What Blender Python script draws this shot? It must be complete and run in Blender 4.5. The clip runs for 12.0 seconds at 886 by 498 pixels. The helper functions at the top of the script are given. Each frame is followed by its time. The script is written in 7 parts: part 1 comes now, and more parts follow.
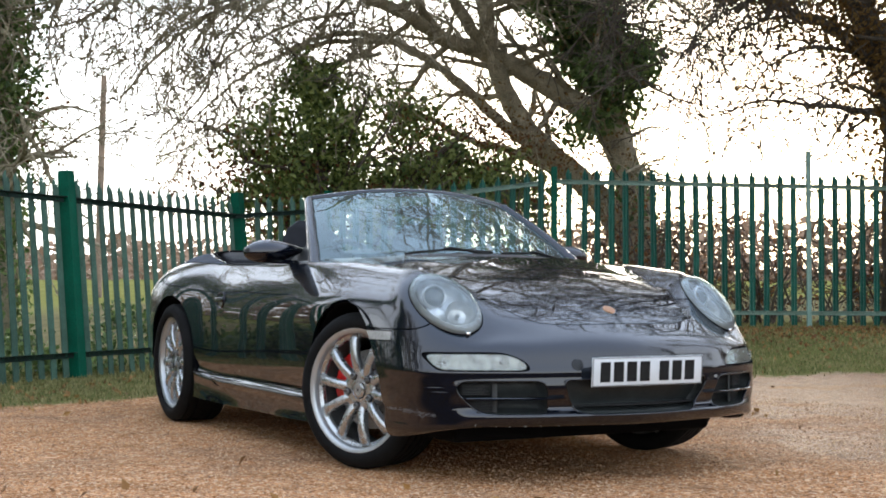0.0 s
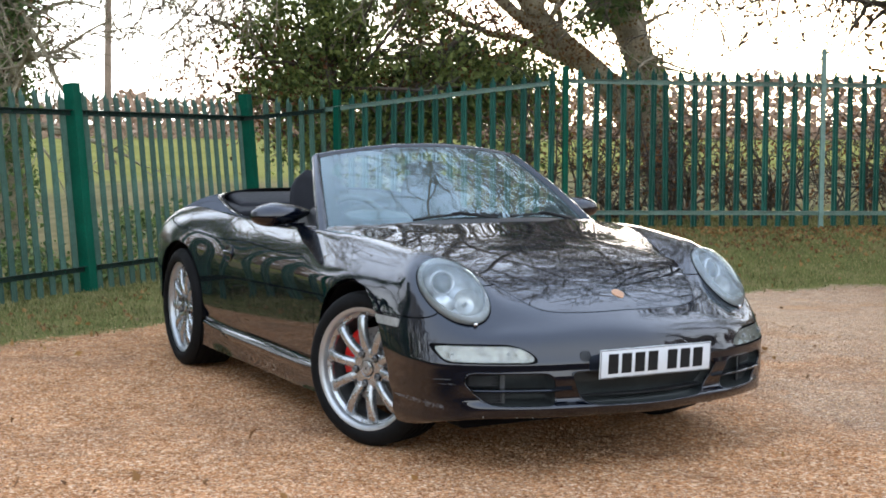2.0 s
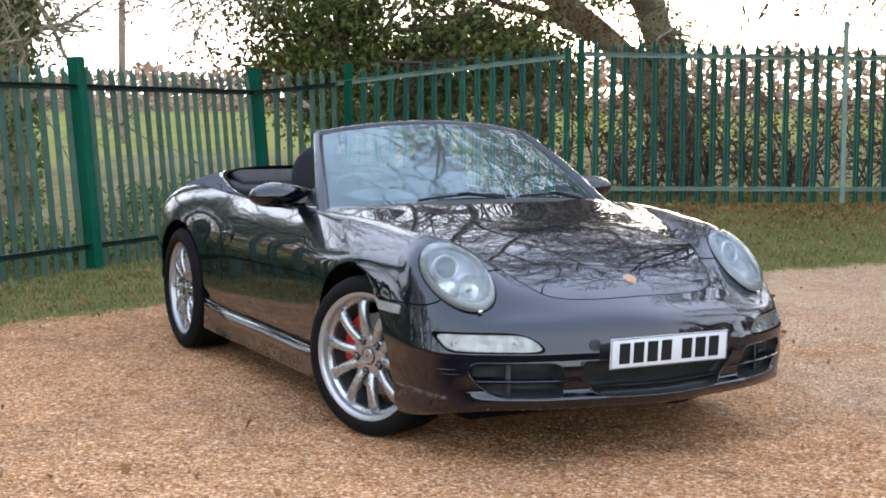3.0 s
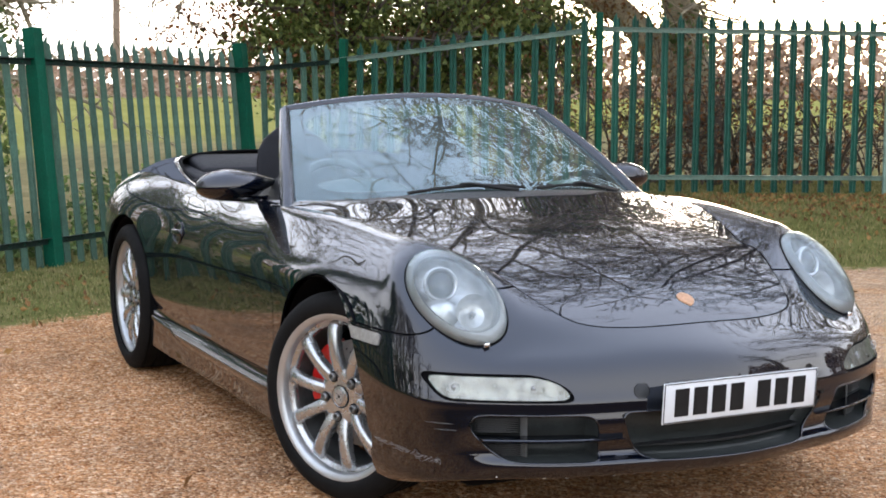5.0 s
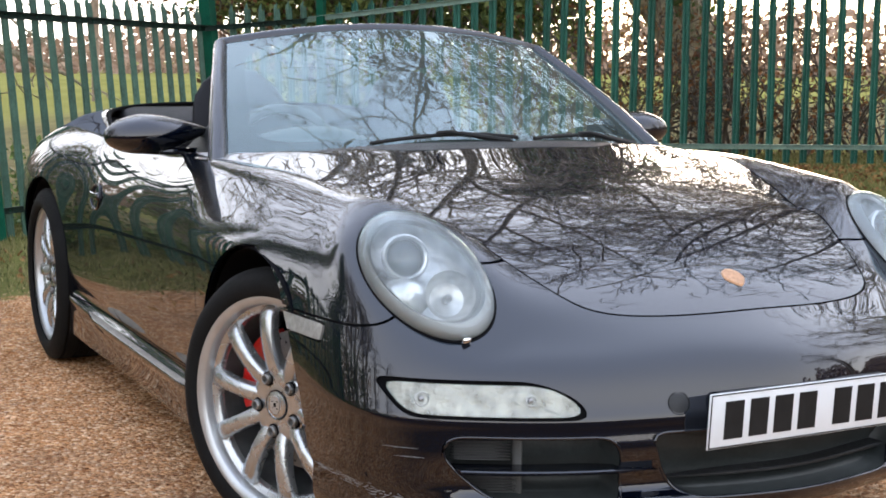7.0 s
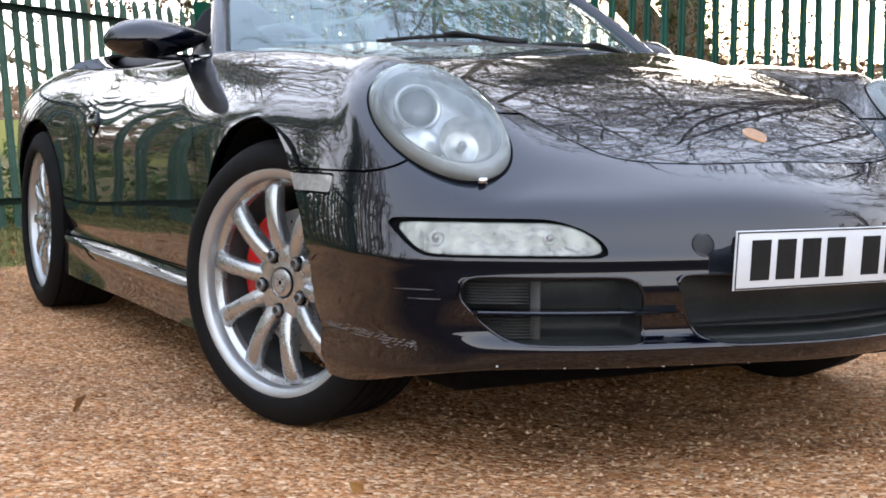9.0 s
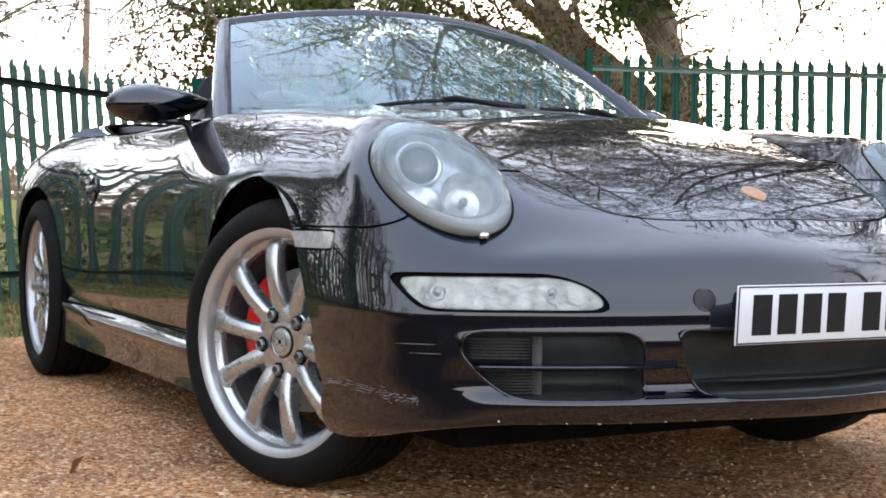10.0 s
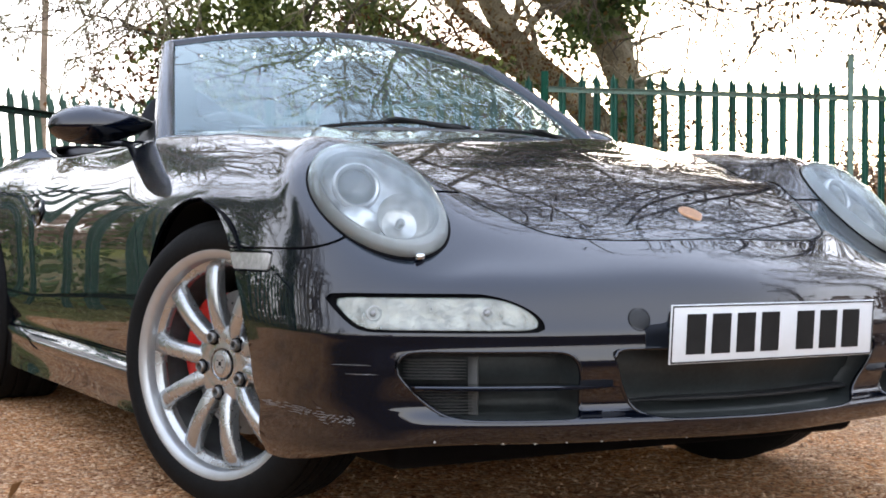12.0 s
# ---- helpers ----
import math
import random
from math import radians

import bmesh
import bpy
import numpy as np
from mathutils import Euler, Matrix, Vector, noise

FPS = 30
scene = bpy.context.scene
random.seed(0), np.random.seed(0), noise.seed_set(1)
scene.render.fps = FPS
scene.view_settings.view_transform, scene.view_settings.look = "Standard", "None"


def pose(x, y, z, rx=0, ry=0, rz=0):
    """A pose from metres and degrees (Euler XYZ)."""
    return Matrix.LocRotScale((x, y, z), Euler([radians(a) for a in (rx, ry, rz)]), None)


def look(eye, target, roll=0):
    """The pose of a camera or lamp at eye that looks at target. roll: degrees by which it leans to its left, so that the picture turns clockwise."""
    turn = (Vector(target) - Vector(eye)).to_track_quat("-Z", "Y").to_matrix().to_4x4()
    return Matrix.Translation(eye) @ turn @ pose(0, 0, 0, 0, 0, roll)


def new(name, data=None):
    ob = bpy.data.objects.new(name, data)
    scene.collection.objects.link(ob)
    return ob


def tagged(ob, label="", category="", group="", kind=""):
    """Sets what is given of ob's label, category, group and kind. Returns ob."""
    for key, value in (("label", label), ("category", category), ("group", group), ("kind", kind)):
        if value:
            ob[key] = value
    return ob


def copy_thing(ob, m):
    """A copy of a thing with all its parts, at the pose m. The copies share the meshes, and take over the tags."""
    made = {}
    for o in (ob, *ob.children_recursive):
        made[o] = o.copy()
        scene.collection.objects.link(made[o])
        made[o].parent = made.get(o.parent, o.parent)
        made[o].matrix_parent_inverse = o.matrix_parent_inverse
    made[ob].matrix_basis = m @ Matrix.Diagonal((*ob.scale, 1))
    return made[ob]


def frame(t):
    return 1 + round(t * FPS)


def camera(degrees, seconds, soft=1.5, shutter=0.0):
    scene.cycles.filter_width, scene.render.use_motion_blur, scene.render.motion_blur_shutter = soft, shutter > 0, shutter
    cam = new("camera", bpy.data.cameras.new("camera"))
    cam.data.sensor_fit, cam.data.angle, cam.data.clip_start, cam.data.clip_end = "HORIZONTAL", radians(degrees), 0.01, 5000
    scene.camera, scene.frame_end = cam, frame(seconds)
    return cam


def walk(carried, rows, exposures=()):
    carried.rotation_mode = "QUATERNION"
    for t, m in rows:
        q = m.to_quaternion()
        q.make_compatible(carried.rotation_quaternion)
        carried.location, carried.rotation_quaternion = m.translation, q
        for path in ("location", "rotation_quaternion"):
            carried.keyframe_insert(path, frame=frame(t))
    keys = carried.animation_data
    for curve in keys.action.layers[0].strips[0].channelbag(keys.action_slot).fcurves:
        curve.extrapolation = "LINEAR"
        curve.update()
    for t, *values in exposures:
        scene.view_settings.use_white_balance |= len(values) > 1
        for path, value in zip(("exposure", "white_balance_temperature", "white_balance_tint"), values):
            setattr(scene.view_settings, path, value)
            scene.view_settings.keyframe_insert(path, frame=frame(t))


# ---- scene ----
cam = camera(35.9, 12.0, soft=1.8)
PATH = [
    (0, (-3.179, -5.183, 0.732), (-2.229, -3.423, 0.794), 0.1),
    (0.5, (-3.181, -5.184, 0.83), (-2.23, -3.426, 0.891), 0.1),
    (1, (-3.184, -5.175, 0.978), (-2.233, -3.416, 1.01), 0.1),
    (1.5, (-3.181, -5.166, 1.14), (-2.237, -3.404, 1.065), 0.2),
    (2, (-3.14, -5.135, 1.253), (-2.207, -3.373, 1.099), 0.1),
    (2.5, (-3.08, -5.081, 1.282), (-2.161, -3.315, 1.098), 0.1),
    (4.5, (-2.516, -4.137, 1.215), (-1.621, -2.36, 1.013), 0.2),
    (5, (-2.362, -3.827, 1.213), (-1.465, -2.052, 1.001), 0.2),
    (5.5, (-2.188, -3.549, 1.2), (-1.289, -1.776, 0.98), 0.3),
    (6, (-2.052, -3.303, 1.163), (-1.149, -1.532, 0.948), 0.3),
    (6.5, (-1.934, -3.106, 1.133), (-1.031, -1.337, 0.896), 0.2),
    (7, (-1.872, -2.979, 1.072), (-0.966, -1.213, 0.829), 0.3),
    (7.5, (-1.866, -2.922, 0.97), (-0.956, -1.156, 0.733), 0.3),
    (9.5, (-1.898, -2.911, 0.615), (-0.97, -1.143, 0.503), 0.4),
    (10, (-1.902, -2.91, 0.61), (-0.97, -1.141, 0.561), 0.4),
    (10.5, (-1.902, -2.911, 0.609), (-0.967, -1.143, 0.584), 0.3),
    (11, (-1.895, -2.923, 0.603), (-0.957, -1.157, 0.588), 0.4),
    (11.5, (-1.88, -2.932, 0.6), (-0.929, -1.173, 0.585), 0.4),
    (12, (-1.861, -2.939, 0.61), (-0.881, -1.196, 0.592), 0.2),
]
walk(cam, [(t, look(eye, target, roll)) for t, eye, target, roll in PATH],
     [(0, 0.06, 6550, 5), (1.5, 0.18, 6550, 5), (2.5, 0.32, 6400, 7), (5, 0.42, 6900, 10), (7.5, 0.42, 6950, 10), (9.5, 0.44, 6800, 10), (12, 0.41, 6800, 10)])


# ---- world and light ----
SUN_AZ = 42.0      # degrees clockwise from +y, behind the fence
SUN_EL = 9.0
world = bpy.data.worlds.new("world")
scene.world = world
world.use_nodes = True
wn = world.node_tree
wn.nodes.clear()
w_out = wn.nodes.new("ShaderNodeOutputWorld")
w_bg = wn.nodes.new("ShaderNodeBackground")
w_sky = wn.nodes.new("ShaderNodeTexSky")
w_sky.sky_type = "NISHITA"
w_sky.sun_disc = False
w_sky.sun_elevation = radians(SUN_EL)
w_sky.sun_rotation = radians(SUN_AZ)
w_sky.air_density, w_sky.dust_density, w_sky.ozone_density = 1.0, 2.5, 1.5
# thin bright cloud evens out the blue of the clear sky
w_hsv = wn.nodes.new("ShaderNodeHueSaturation")
w_hsv.inputs["Saturation"].default_value = 0.9
w_mix = wn.nodes.new("ShaderNodeMixRGB")
w_mix.inputs[0].default_value = 0.5
# bright haze round the horizon, darker towards the zenith
w_tc = wn.nodes.new("ShaderNodeTexCoord")
w_sep = wn.nodes.new("ShaderNodeSeparateXYZ")
w_map = wn.nodes.new("ShaderNodeMath")
w_map.operation = "POWER"
w_map.use_clamp = True
w_map.inputs[1].default_value = 0.75
w_pos = wn.nodes.new("ShaderNodeMath")
w_pos.operation = "MAXIMUM"
w_pos.inputs[1].default_value = 0.0
w_haze = wn.nodes.new("ShaderNodeMixRGB")
w_haze.inputs[1].default_value = (34.4, 34.4, 36.0, 1)
w_haze.inputs[2].default_value = (19.6, 23.6, 33.0, 1)
wn.links.new(w_tc.outputs["Generated"], w_sep.inputs[0])
wn.links.new(w_sep.outputs[2], w_pos.inputs[0])
wn.links.new(w_pos.outputs[0], w_map.inputs[0])
wn.links.new(w_map.outputs[0], w_haze.inputs[0])
# the haze glows towards the low sun and dims away from it
w_dot = wn.nodes.new("ShaderNodeVectorMath")
w_dot.operation = "DOT_PRODUCT"
w_dot.inputs[1].default_value = (math.sin(radians(SUN_AZ)), math.cos(radians(SUN_AZ)), 0.0)
w_side = wn.nodes.new("ShaderNodeMapRange")
w_side.interpolation_type = "SMOOTHSTEP"
for k, v in enumerate((0.08, 0.6, 0.72, 1.0)):
    w_side.inputs[k + 1].default_value = v
w_glow = wn.nodes.new("ShaderNodeVectorMath")
w_glow.operation = "SCALE"
wn.links.new(w_tc.outputs["Generated"], w_dot.inputs[0])
wn.links.new(w_dot.outputs["Value"], w_side.inputs[0])
wn.links.new(w_haze.outputs[0], w_glow.inputs[0])
wn.links.new(w_side.outputs[0], w_glow.inputs["Scale"])
wn.links.new(w_glow.outputs[0], w_mix.inputs[2])
wn.links.new(w_sky.outputs[0], w_hsv.inputs["Color"])
wn.links.new(w_hsv.outputs[0], w_mix.inputs[1])
wn.links.new(w_mix.outputs[0], w_bg.inputs[0])
w_bg.inputs[1].default_value = 0.178
wn.links.new(w_bg.outputs[0], w_out.inputs[0])

sun_data = bpy.data.lights.new("sun", "SUN")
sun_data.energy, sun_data.angle, sun_data.color = 0.8, radians(14), (1.0, 0.86, 0.72)
sun = new("sun", sun_data)
sa, se = radians(SUN_AZ), radians(SUN_EL + 6)
sun.matrix_world = look((20 * math.sin(sa) * math.cos(se), 20 * math.cos(sa) * math.cos(se), 20 * math.sin(se)), (0, 0, 0))

# ---- materials ----
def mat(name, col, rough=0.6, metal=0.0, vary=0.0, scale=8.0, bump=0.0, bump_scale=60.0, col2=None, fine=0.0, coat=0.0, spec=0.5, rvary=0.0, rnd=0.0, coat_ior=1.5):
    """A surface with variation at two scales, in object coordinates (metres)."""
    m = bpy.data.materials.new(name)
    m.use_nodes = True
    nt = m.node_tree
    b = nt.nodes["Principled BSDF"]
    b.inputs["Base Color"].default_value = (*col, 1)
    b.inputs["Roughness"].default_value = rough
    b.inputs["Metallic"].default_value = metal
    b.inputs["Coat Weight"].default_value = coat
    b.inputs["Coat Roughness"].default_value = 0.012
    b.inputs["Coat IOR"].default_value = coat_ior
    b.inputs["Specular IOR Level"].default_value = spec
    tc = nt.nodes.new("ShaderNodeTexCoord")
    last = None
    if vary > 0 or col2:
        n1 = nt.nodes.new("ShaderNodeTexNoise")
        n1.inputs["Scale"].default_value = scale
        n1.inputs["Detail"].default_value = 6
        n1.inputs["Roughness"].default_value = 0.62
        nt.links.new(tc.outputs["Object"], n1.inputs["Vector"])
        r = nt.nodes.new("ShaderNodeValToRGB")
        r.color_ramp.elements[0].position, r.color_ramp.elements[1].position = 0.32, 0.70
        c2 = col2 or tuple(min(1, c * (1 + vary)) for c in col)
        c1 = col if col2 else tuple(c * (1 - vary) for c in col)
        r.color_ramp.elements[0].color, r.color_ramp.elements[1].color = (*c1, 1), (*c2, 1)
        nt.links.new(n1.outputs["Fac"], r.inputs["Fac"])
        last = r.outputs[0]
        if fine > 0:
            n2 = nt.nodes.new("ShaderNodeTexNoise")
            n2.inputs["Scale"].default_value = scale * 14
            n2.inputs["Detail"].default_value = 4
            nt.links.new(tc.outputs["Object"], n2.inputs["Vector"])
            mr = nt.nodes.new("ShaderNodeMapRange")
            mr.inputs[1].default_value, mr.inputs[2].default_value = 0.3, 0.7
            mr.inputs[3].default_value, mr.inputs[4].default_value = 1 - fine, 1 + fine
            nt.links.new(n2.outputs["Fac"], mr.inputs[0])
            mm = nt.nodes.new("ShaderNodeVectorMath")
            mm.operation = "SCALE"
            nt.links.new(last, mm.inputs[0])
            nt.links.new(mr.outputs[0], mm.inputs["Scale"])
            last = mm.outputs[0]
        if rvary > 0:
            rr = nt.nodes.new("ShaderNodeMapRange")
            rr.inputs[3].default_value, rr.inputs[4].default_value = max(0, rough - rvary), min(1, rough + rvary)
            nt.links.new(n1.outputs["Fac"], rr.inputs[0])
            nt.links.new(rr.outputs[0], b.inputs["Roughness"])
    if rnd > 0:
        oi = nt.nodes.new("ShaderNodeObjectInfo")
        mr = nt.nodes.new("ShaderNodeMapRange")
        mr.inputs[3].default_value, mr.inputs[4].default_value = 1 - rnd, 1 + rnd
        nt.links.new(oi.outputs["Random"], mr.inputs[0])
        mm = nt.nodes.new("ShaderNodeVectorMath")
        mm.operation = "SCALE"
        if last:
            nt.links.new(last, mm.inputs[0])
        else:
            mm.inputs[0].default_value = col
        nt.links.new(mr.outputs[0], mm.inputs["Scale"])
        last = mm.outputs[0]
    if last:
        nt.links.new(last, b.inputs["Base Color"])
    if bump > 0:
        nb = nt.nodes.new("ShaderNodeTexNoise")
        nb.inputs["Scale"].default_value = bump_scale
        nb.inputs["Detail"].default_value = 5
        nt.links.new(tc.outputs["Object"], nb.inputs["Vector"])
        bp = nt.nodes.new("ShaderNodeBump")
        bp.inputs["Strength"].default_value = 1.0
        bp.inputs["Distance"].default_value = bump
        nt.links.new(nb.outputs["Fac"], bp.inputs["Height"])
        nt.links.new(bp.outputs[0], b.inputs["Normal"])
    return m


def island_mat(name, dark, light, rough=0.6, trans=0.0, spec=0.3):
    """Leaves, blades and stones: a colour of its own for each loose island."""
    m = bpy.data.materials.new(name)
    m.use_nodes = True
    nt = m.node_tree
    b = nt.nodes["Principled BSDF"]
    g = nt.nodes.new("ShaderNodeNewGeometry")
    r = nt.nodes.new("ShaderNodeValToRGB")
    r.color_ramp.elements[0].color, r.color_ramp.elements[1].color = (*dark, 1), (*light, 1)
    nt.links.new(g.outputs["Random Per Island"], r.inputs["Fac"])
    nt.links.new(r.outputs[0], b.inputs["Base Color"])
    b.inputs["Roughness"].default_value = rough
    b.inputs["Specular IOR Level"].default_value = spec
    if trans > 0:
        t = nt.nodes.new("ShaderNodeBsdfTranslucent")
        nt.links.new(r.outputs[0], t.inputs["Color"])
        mx = nt.nodes.new("ShaderNodeMixShader")
        mx.inputs[0].default_value = trans
        out = nt.nodes["Material Output"]
        nt.links.new(b.outputs[0], mx.inputs[1])
        nt.links.new(t.outputs[0], mx.inputs[2])
        nt.links.new(mx.outputs[0], out.inputs[0])
    return m


def glass_mat(name, col, rough=0.0, ior=1.5):
    m = bpy.data.materials.new(name)
    m.use_nodes = True
    b = m.node_tree.nodes["Principled BSDF"]
    b.inputs["Base Color"].default_value = (*col, 1)
    b.inputs["Roughness"].default_value = rough
    b.inputs["IOR"].default_value = ior
    b.inputs["Transmission Weight"].default_value = 1.0
    return m


def pane_mat(name, tint, ior=1.6, rough=0.0, haze=0.0, haze_col=(0.8, 0.82, 0.82)):
    """A thin pane: light passes with a tint, the surface mirrors by its angle."""
    m = bpy.data.materials.new(name)
    m.use_nodes = True
    nt = m.node_tree
    nt.nodes.clear()
    out = nt.nodes.new("ShaderNodeOutputMaterial")
    tr = nt.nodes.new("ShaderNodeBsdfTransparent")
    tr.inputs[0].default_value = (*tint, 1)
    gl = nt.nodes.new("ShaderNodeBsdfGlossy")
    gl.inputs["Roughness"].default_value = rough
    gl.inputs["Color"].default_value = (0.80, 0.92, 0.94, 1)
    fr = nt.nodes.new("ShaderNodeFresnel")
    fr.inputs[0].default_value = ior
    mx = nt.nodes.new("ShaderNodeMixShader")
    body_sh = tr.outputs[0]
    if haze > 0:
        df = nt.nodes.new("ShaderNodeBsdfDiffuse")
        df.inputs[0].default_value = (*haze_col, 1)
        hz = nt.nodes.new("ShaderNodeMixShader")
        tc = nt.nodes.new("ShaderNodeTexCoord")
        n1 = nt.nodes.new("ShaderNodeTexNoise")
        n1.inputs["Scale"].default_value = 9
        mr = nt.nodes.new("ShaderNodeMapRange")
        mr.inputs[3].default_value, mr.inputs[4].default_value = haze * 0.4, haze * 1.6
        nt.links.new(tc.outputs["Object"], n1.inputs["Vector"])
        nt.links.new(n1.outputs["Fac"], mr.inputs[0])
        nt.links.new(mr.outputs[0], hz.inputs[0])
        nt.links.new(tr.outputs[0], hz.inputs[1])
        nt.links.new(df.outputs[0], hz.inputs[2])
        body_sh = hz.outputs[0]
    nt.links.new(fr.outputs[0], mx.inputs[0])
    nt.links.new(body_sh, mx.inputs[1])
    nt.links.new(gl.outputs[0], mx.inputs[2])
    nt.links.new(mx.outputs[0], out.inputs[0])
    return m


M_PAINT = mat("black_paint", (0.0014, 0.0030, 0.0080), 0.40, 0.6, coat=1.0, vary=0.15, scale=3.0, spec=0.0, coat_ior=1.63)
M_GAP = mat("dark_seal", (0.003, 0.003, 0.0035), 0.85, spec=0.08, vary=0.3, scale=20)
M_PLASTIC = mat("black_plastic", (0.014, 0.015, 0.016), 0.45, spec=0.32, vary=0.25, scale=12, bump=0.0006, bump_scale=500)
M_DUCT = mat("grey_duct_plastic", (0.022, 0.026, 0.026), 0.5, spec=0.35, vary=0.3, scale=9, fine=0.15)
M_GRILLE = mat("grey_grille_plastic", (0.075, 0.075, 0.075), 0.45, spec=0.4, vary=0.2, scale=20)
M_RUBBER = mat("tyre_rubber", (0.005, 0.005, 0.005), 0.8, spec=0.15, vary=0.35, scale=9, bump=0.001, bump_scale=240, fine=0.2)
M_SILVER = mat("silver_alloy", (0.43, 0.445, 0.45), 0.27, 0.85, vary=0.08, scale=14, rvary=0.08, fine=0.05)
M_LIP = mat("machined_lip", (0.42, 0.435, 0.44), 0.36, 0.75, vary=0.06, scale=25, rvary=0.06)
M_STEEL = mat("brake_steel", (0.22, 0.22, 0.215), 0.42, 0.9, vary=0.2, scale=30, fine=0.2)
M_RED = mat("red_caliper_paint", (0.55, 0.012, 0.010), 0.38, coat=0.4, vary=0.15, scale=20)
M_CHROME = mat("chrome", (0.85, 0.86, 0.88), 0.08, 1.0, vary=0.05, scale=30)
M_REFL = mat("lamp_reflector", (0.62, 0.62, 0.61), 0.32, 0.7, vary=0.45, scale=22, bump=0.003, bump_scale=45, rvary=0.1)
M_FOGREFL = mat("fog_lamp_reflector", (0.38, 0.36, 0.325), 0.30, 0.8, vary=0.5, scale=26, bump=0.009, bump_scale=34, rvary=0.1)
M_RING = mat("lamp_surround", (0.30, 0.305, 0.31), 0.35, 0.3, vary=0.1, scale=20)
M_LENS = pane_mat("lamp_lens", (0.86, 0.88, 0.86), 1.5, 0.02, 0.06, (0.7, 0.7, 0.64))
M_HAZE = pane_mat("hazed_lamp_lens", (0.88, 0.91, 0.92), 1.5, 0.02, 0.09, (0.75, 0.80, 0.80))
M_GLASS = pane_mat("windscreen_glass", (0.58, 0.76, 0.76), 1.95, 0.0, 0.055, (0.62, 0.82, 0.80))
M_PROJ = glass_mat("projector_glass", (0.85, 0.9, 0.95), 0.02, 1.5)
M_CLOTH = mat("black_leather", (0.008, 0.008, 0.010), 0.6, spec=0.2, vary=0.3, scale=10, bump=0.001, bump_scale=180)
M_GREYTRIM = mat("grey_interior_trim", (0.16, 0.17, 0.185), 0.6, vary=0.2, scale=10, bump=0.001, bump_scale=180)
M_WHITE = mat("plate_white", (0.60, 0.62, 0.63), 0.4, vary=0.04, scale=20, coat=0.2)
M_BLACK = mat("plate_black", (0.010, 0.010, 0.010), 0.6, spec=0.2, vary=0.2, scale=30)
M_GOLD = mat("badge_gold", (0.40, 0.22, 0.12), 0.35, 0.6, vary=0.3, scale=150)
M_MARK = mat("marker_lens", (0.30, 0.29, 0.27), 0.22, 0.25, vary=0.25, scale=60, coat=0.8, bump=0.0015, bump_scale=150)

M_TREAD = mat("dusty_sill_strip", (0.16, 0.145, 0.12), 0.38, spec=0.7, vary=0.5, scale=14, fine=0.4, rvary=0.15)

# ---- mesh helpers ----
def link_mesh(name, verts, faces, material, parent=None, label="", normals=None, smooth=True):
    me = bpy.data.meshes.new(name)
    me.from_pydata([tuple(float(c) for c in v) for v in verts], [], [tuple(f) for f in faces])
    if smooth:
        me.polygons.foreach_set("use_smooth", [True] * len(me.polygons))
    me.materials.append(material)
    if normals is not None:
        me.normals_split_custom_set_from_vertices([tuple(float(c) for c in n) for n in normals])
    me.update()
    ob = new(name, me)
    if parent:
        ob.parent = parent
    if label:
        ob["label"] = label
    return ob


def part(name, bm, material, parent=None, label="", smooth=True, sharp=35):
    """Links a bmesh as one mesh object under a thing or a part."""
    bmesh.ops.recalc_face_normals(bm, faces=bm.faces)
    for f in bm.faces:
        f.smooth = smooth
    if smooth:
        lim = radians(sharp)
        for e in bm.edges:
            if len(e.link_faces) == 2 and e.calc_face_angle(0) > lim:
                e.smooth = False
    me = bpy.data.meshes.new(name)
    bm.to_mesh(me)
    bm.free()
    me.materials.append(material)
    ob = new(name, me)
    if parent:
        ob.parent = parent
    if label:
        ob["label"] = label
    return ob


def bm_box(sx, sy, sz, m=Matrix(), bevel=0.0, seg=2, bm=None):
    bm = bm or bmesh.new()
    vs = bmesh.ops.create_cube(bm, size=1.0, matrix=m @ Matrix.Diagonal((sx, sy, sz, 1)))["verts"]
    if bevel > 0:
        es = list({e for v in vs for e in v.link_edges})
        bmesh.ops.bevel(bm, geom=es, offset=bevel, segments=seg, affect="EDGES", profile=0.5)
    return bm


def bm_lathe(profile, seg=64, m=Matrix(), bm=None, closed=False):
    """Profile of (radius, height) turned round the local z axis."""
    bm = bm or bmesh.new()
    rings = []
    for r, h in profile:
        rings.append([bm.verts.new(m @ Vector((r * math.cos(2 * math.pi * k / seg), r * math.sin(2 * math.pi * k / seg), h))) for k in range(seg)])
    pairs = list(zip(rings[:-1], rings[1:])) + ([(rings[-1], rings[0])] if closed else [])
    for a, b in pairs:
        for k in range(seg):
            bm.faces.new((a[k], a[(k + 1) % seg], b[(k + 1) % seg], b[k]))
    return bm


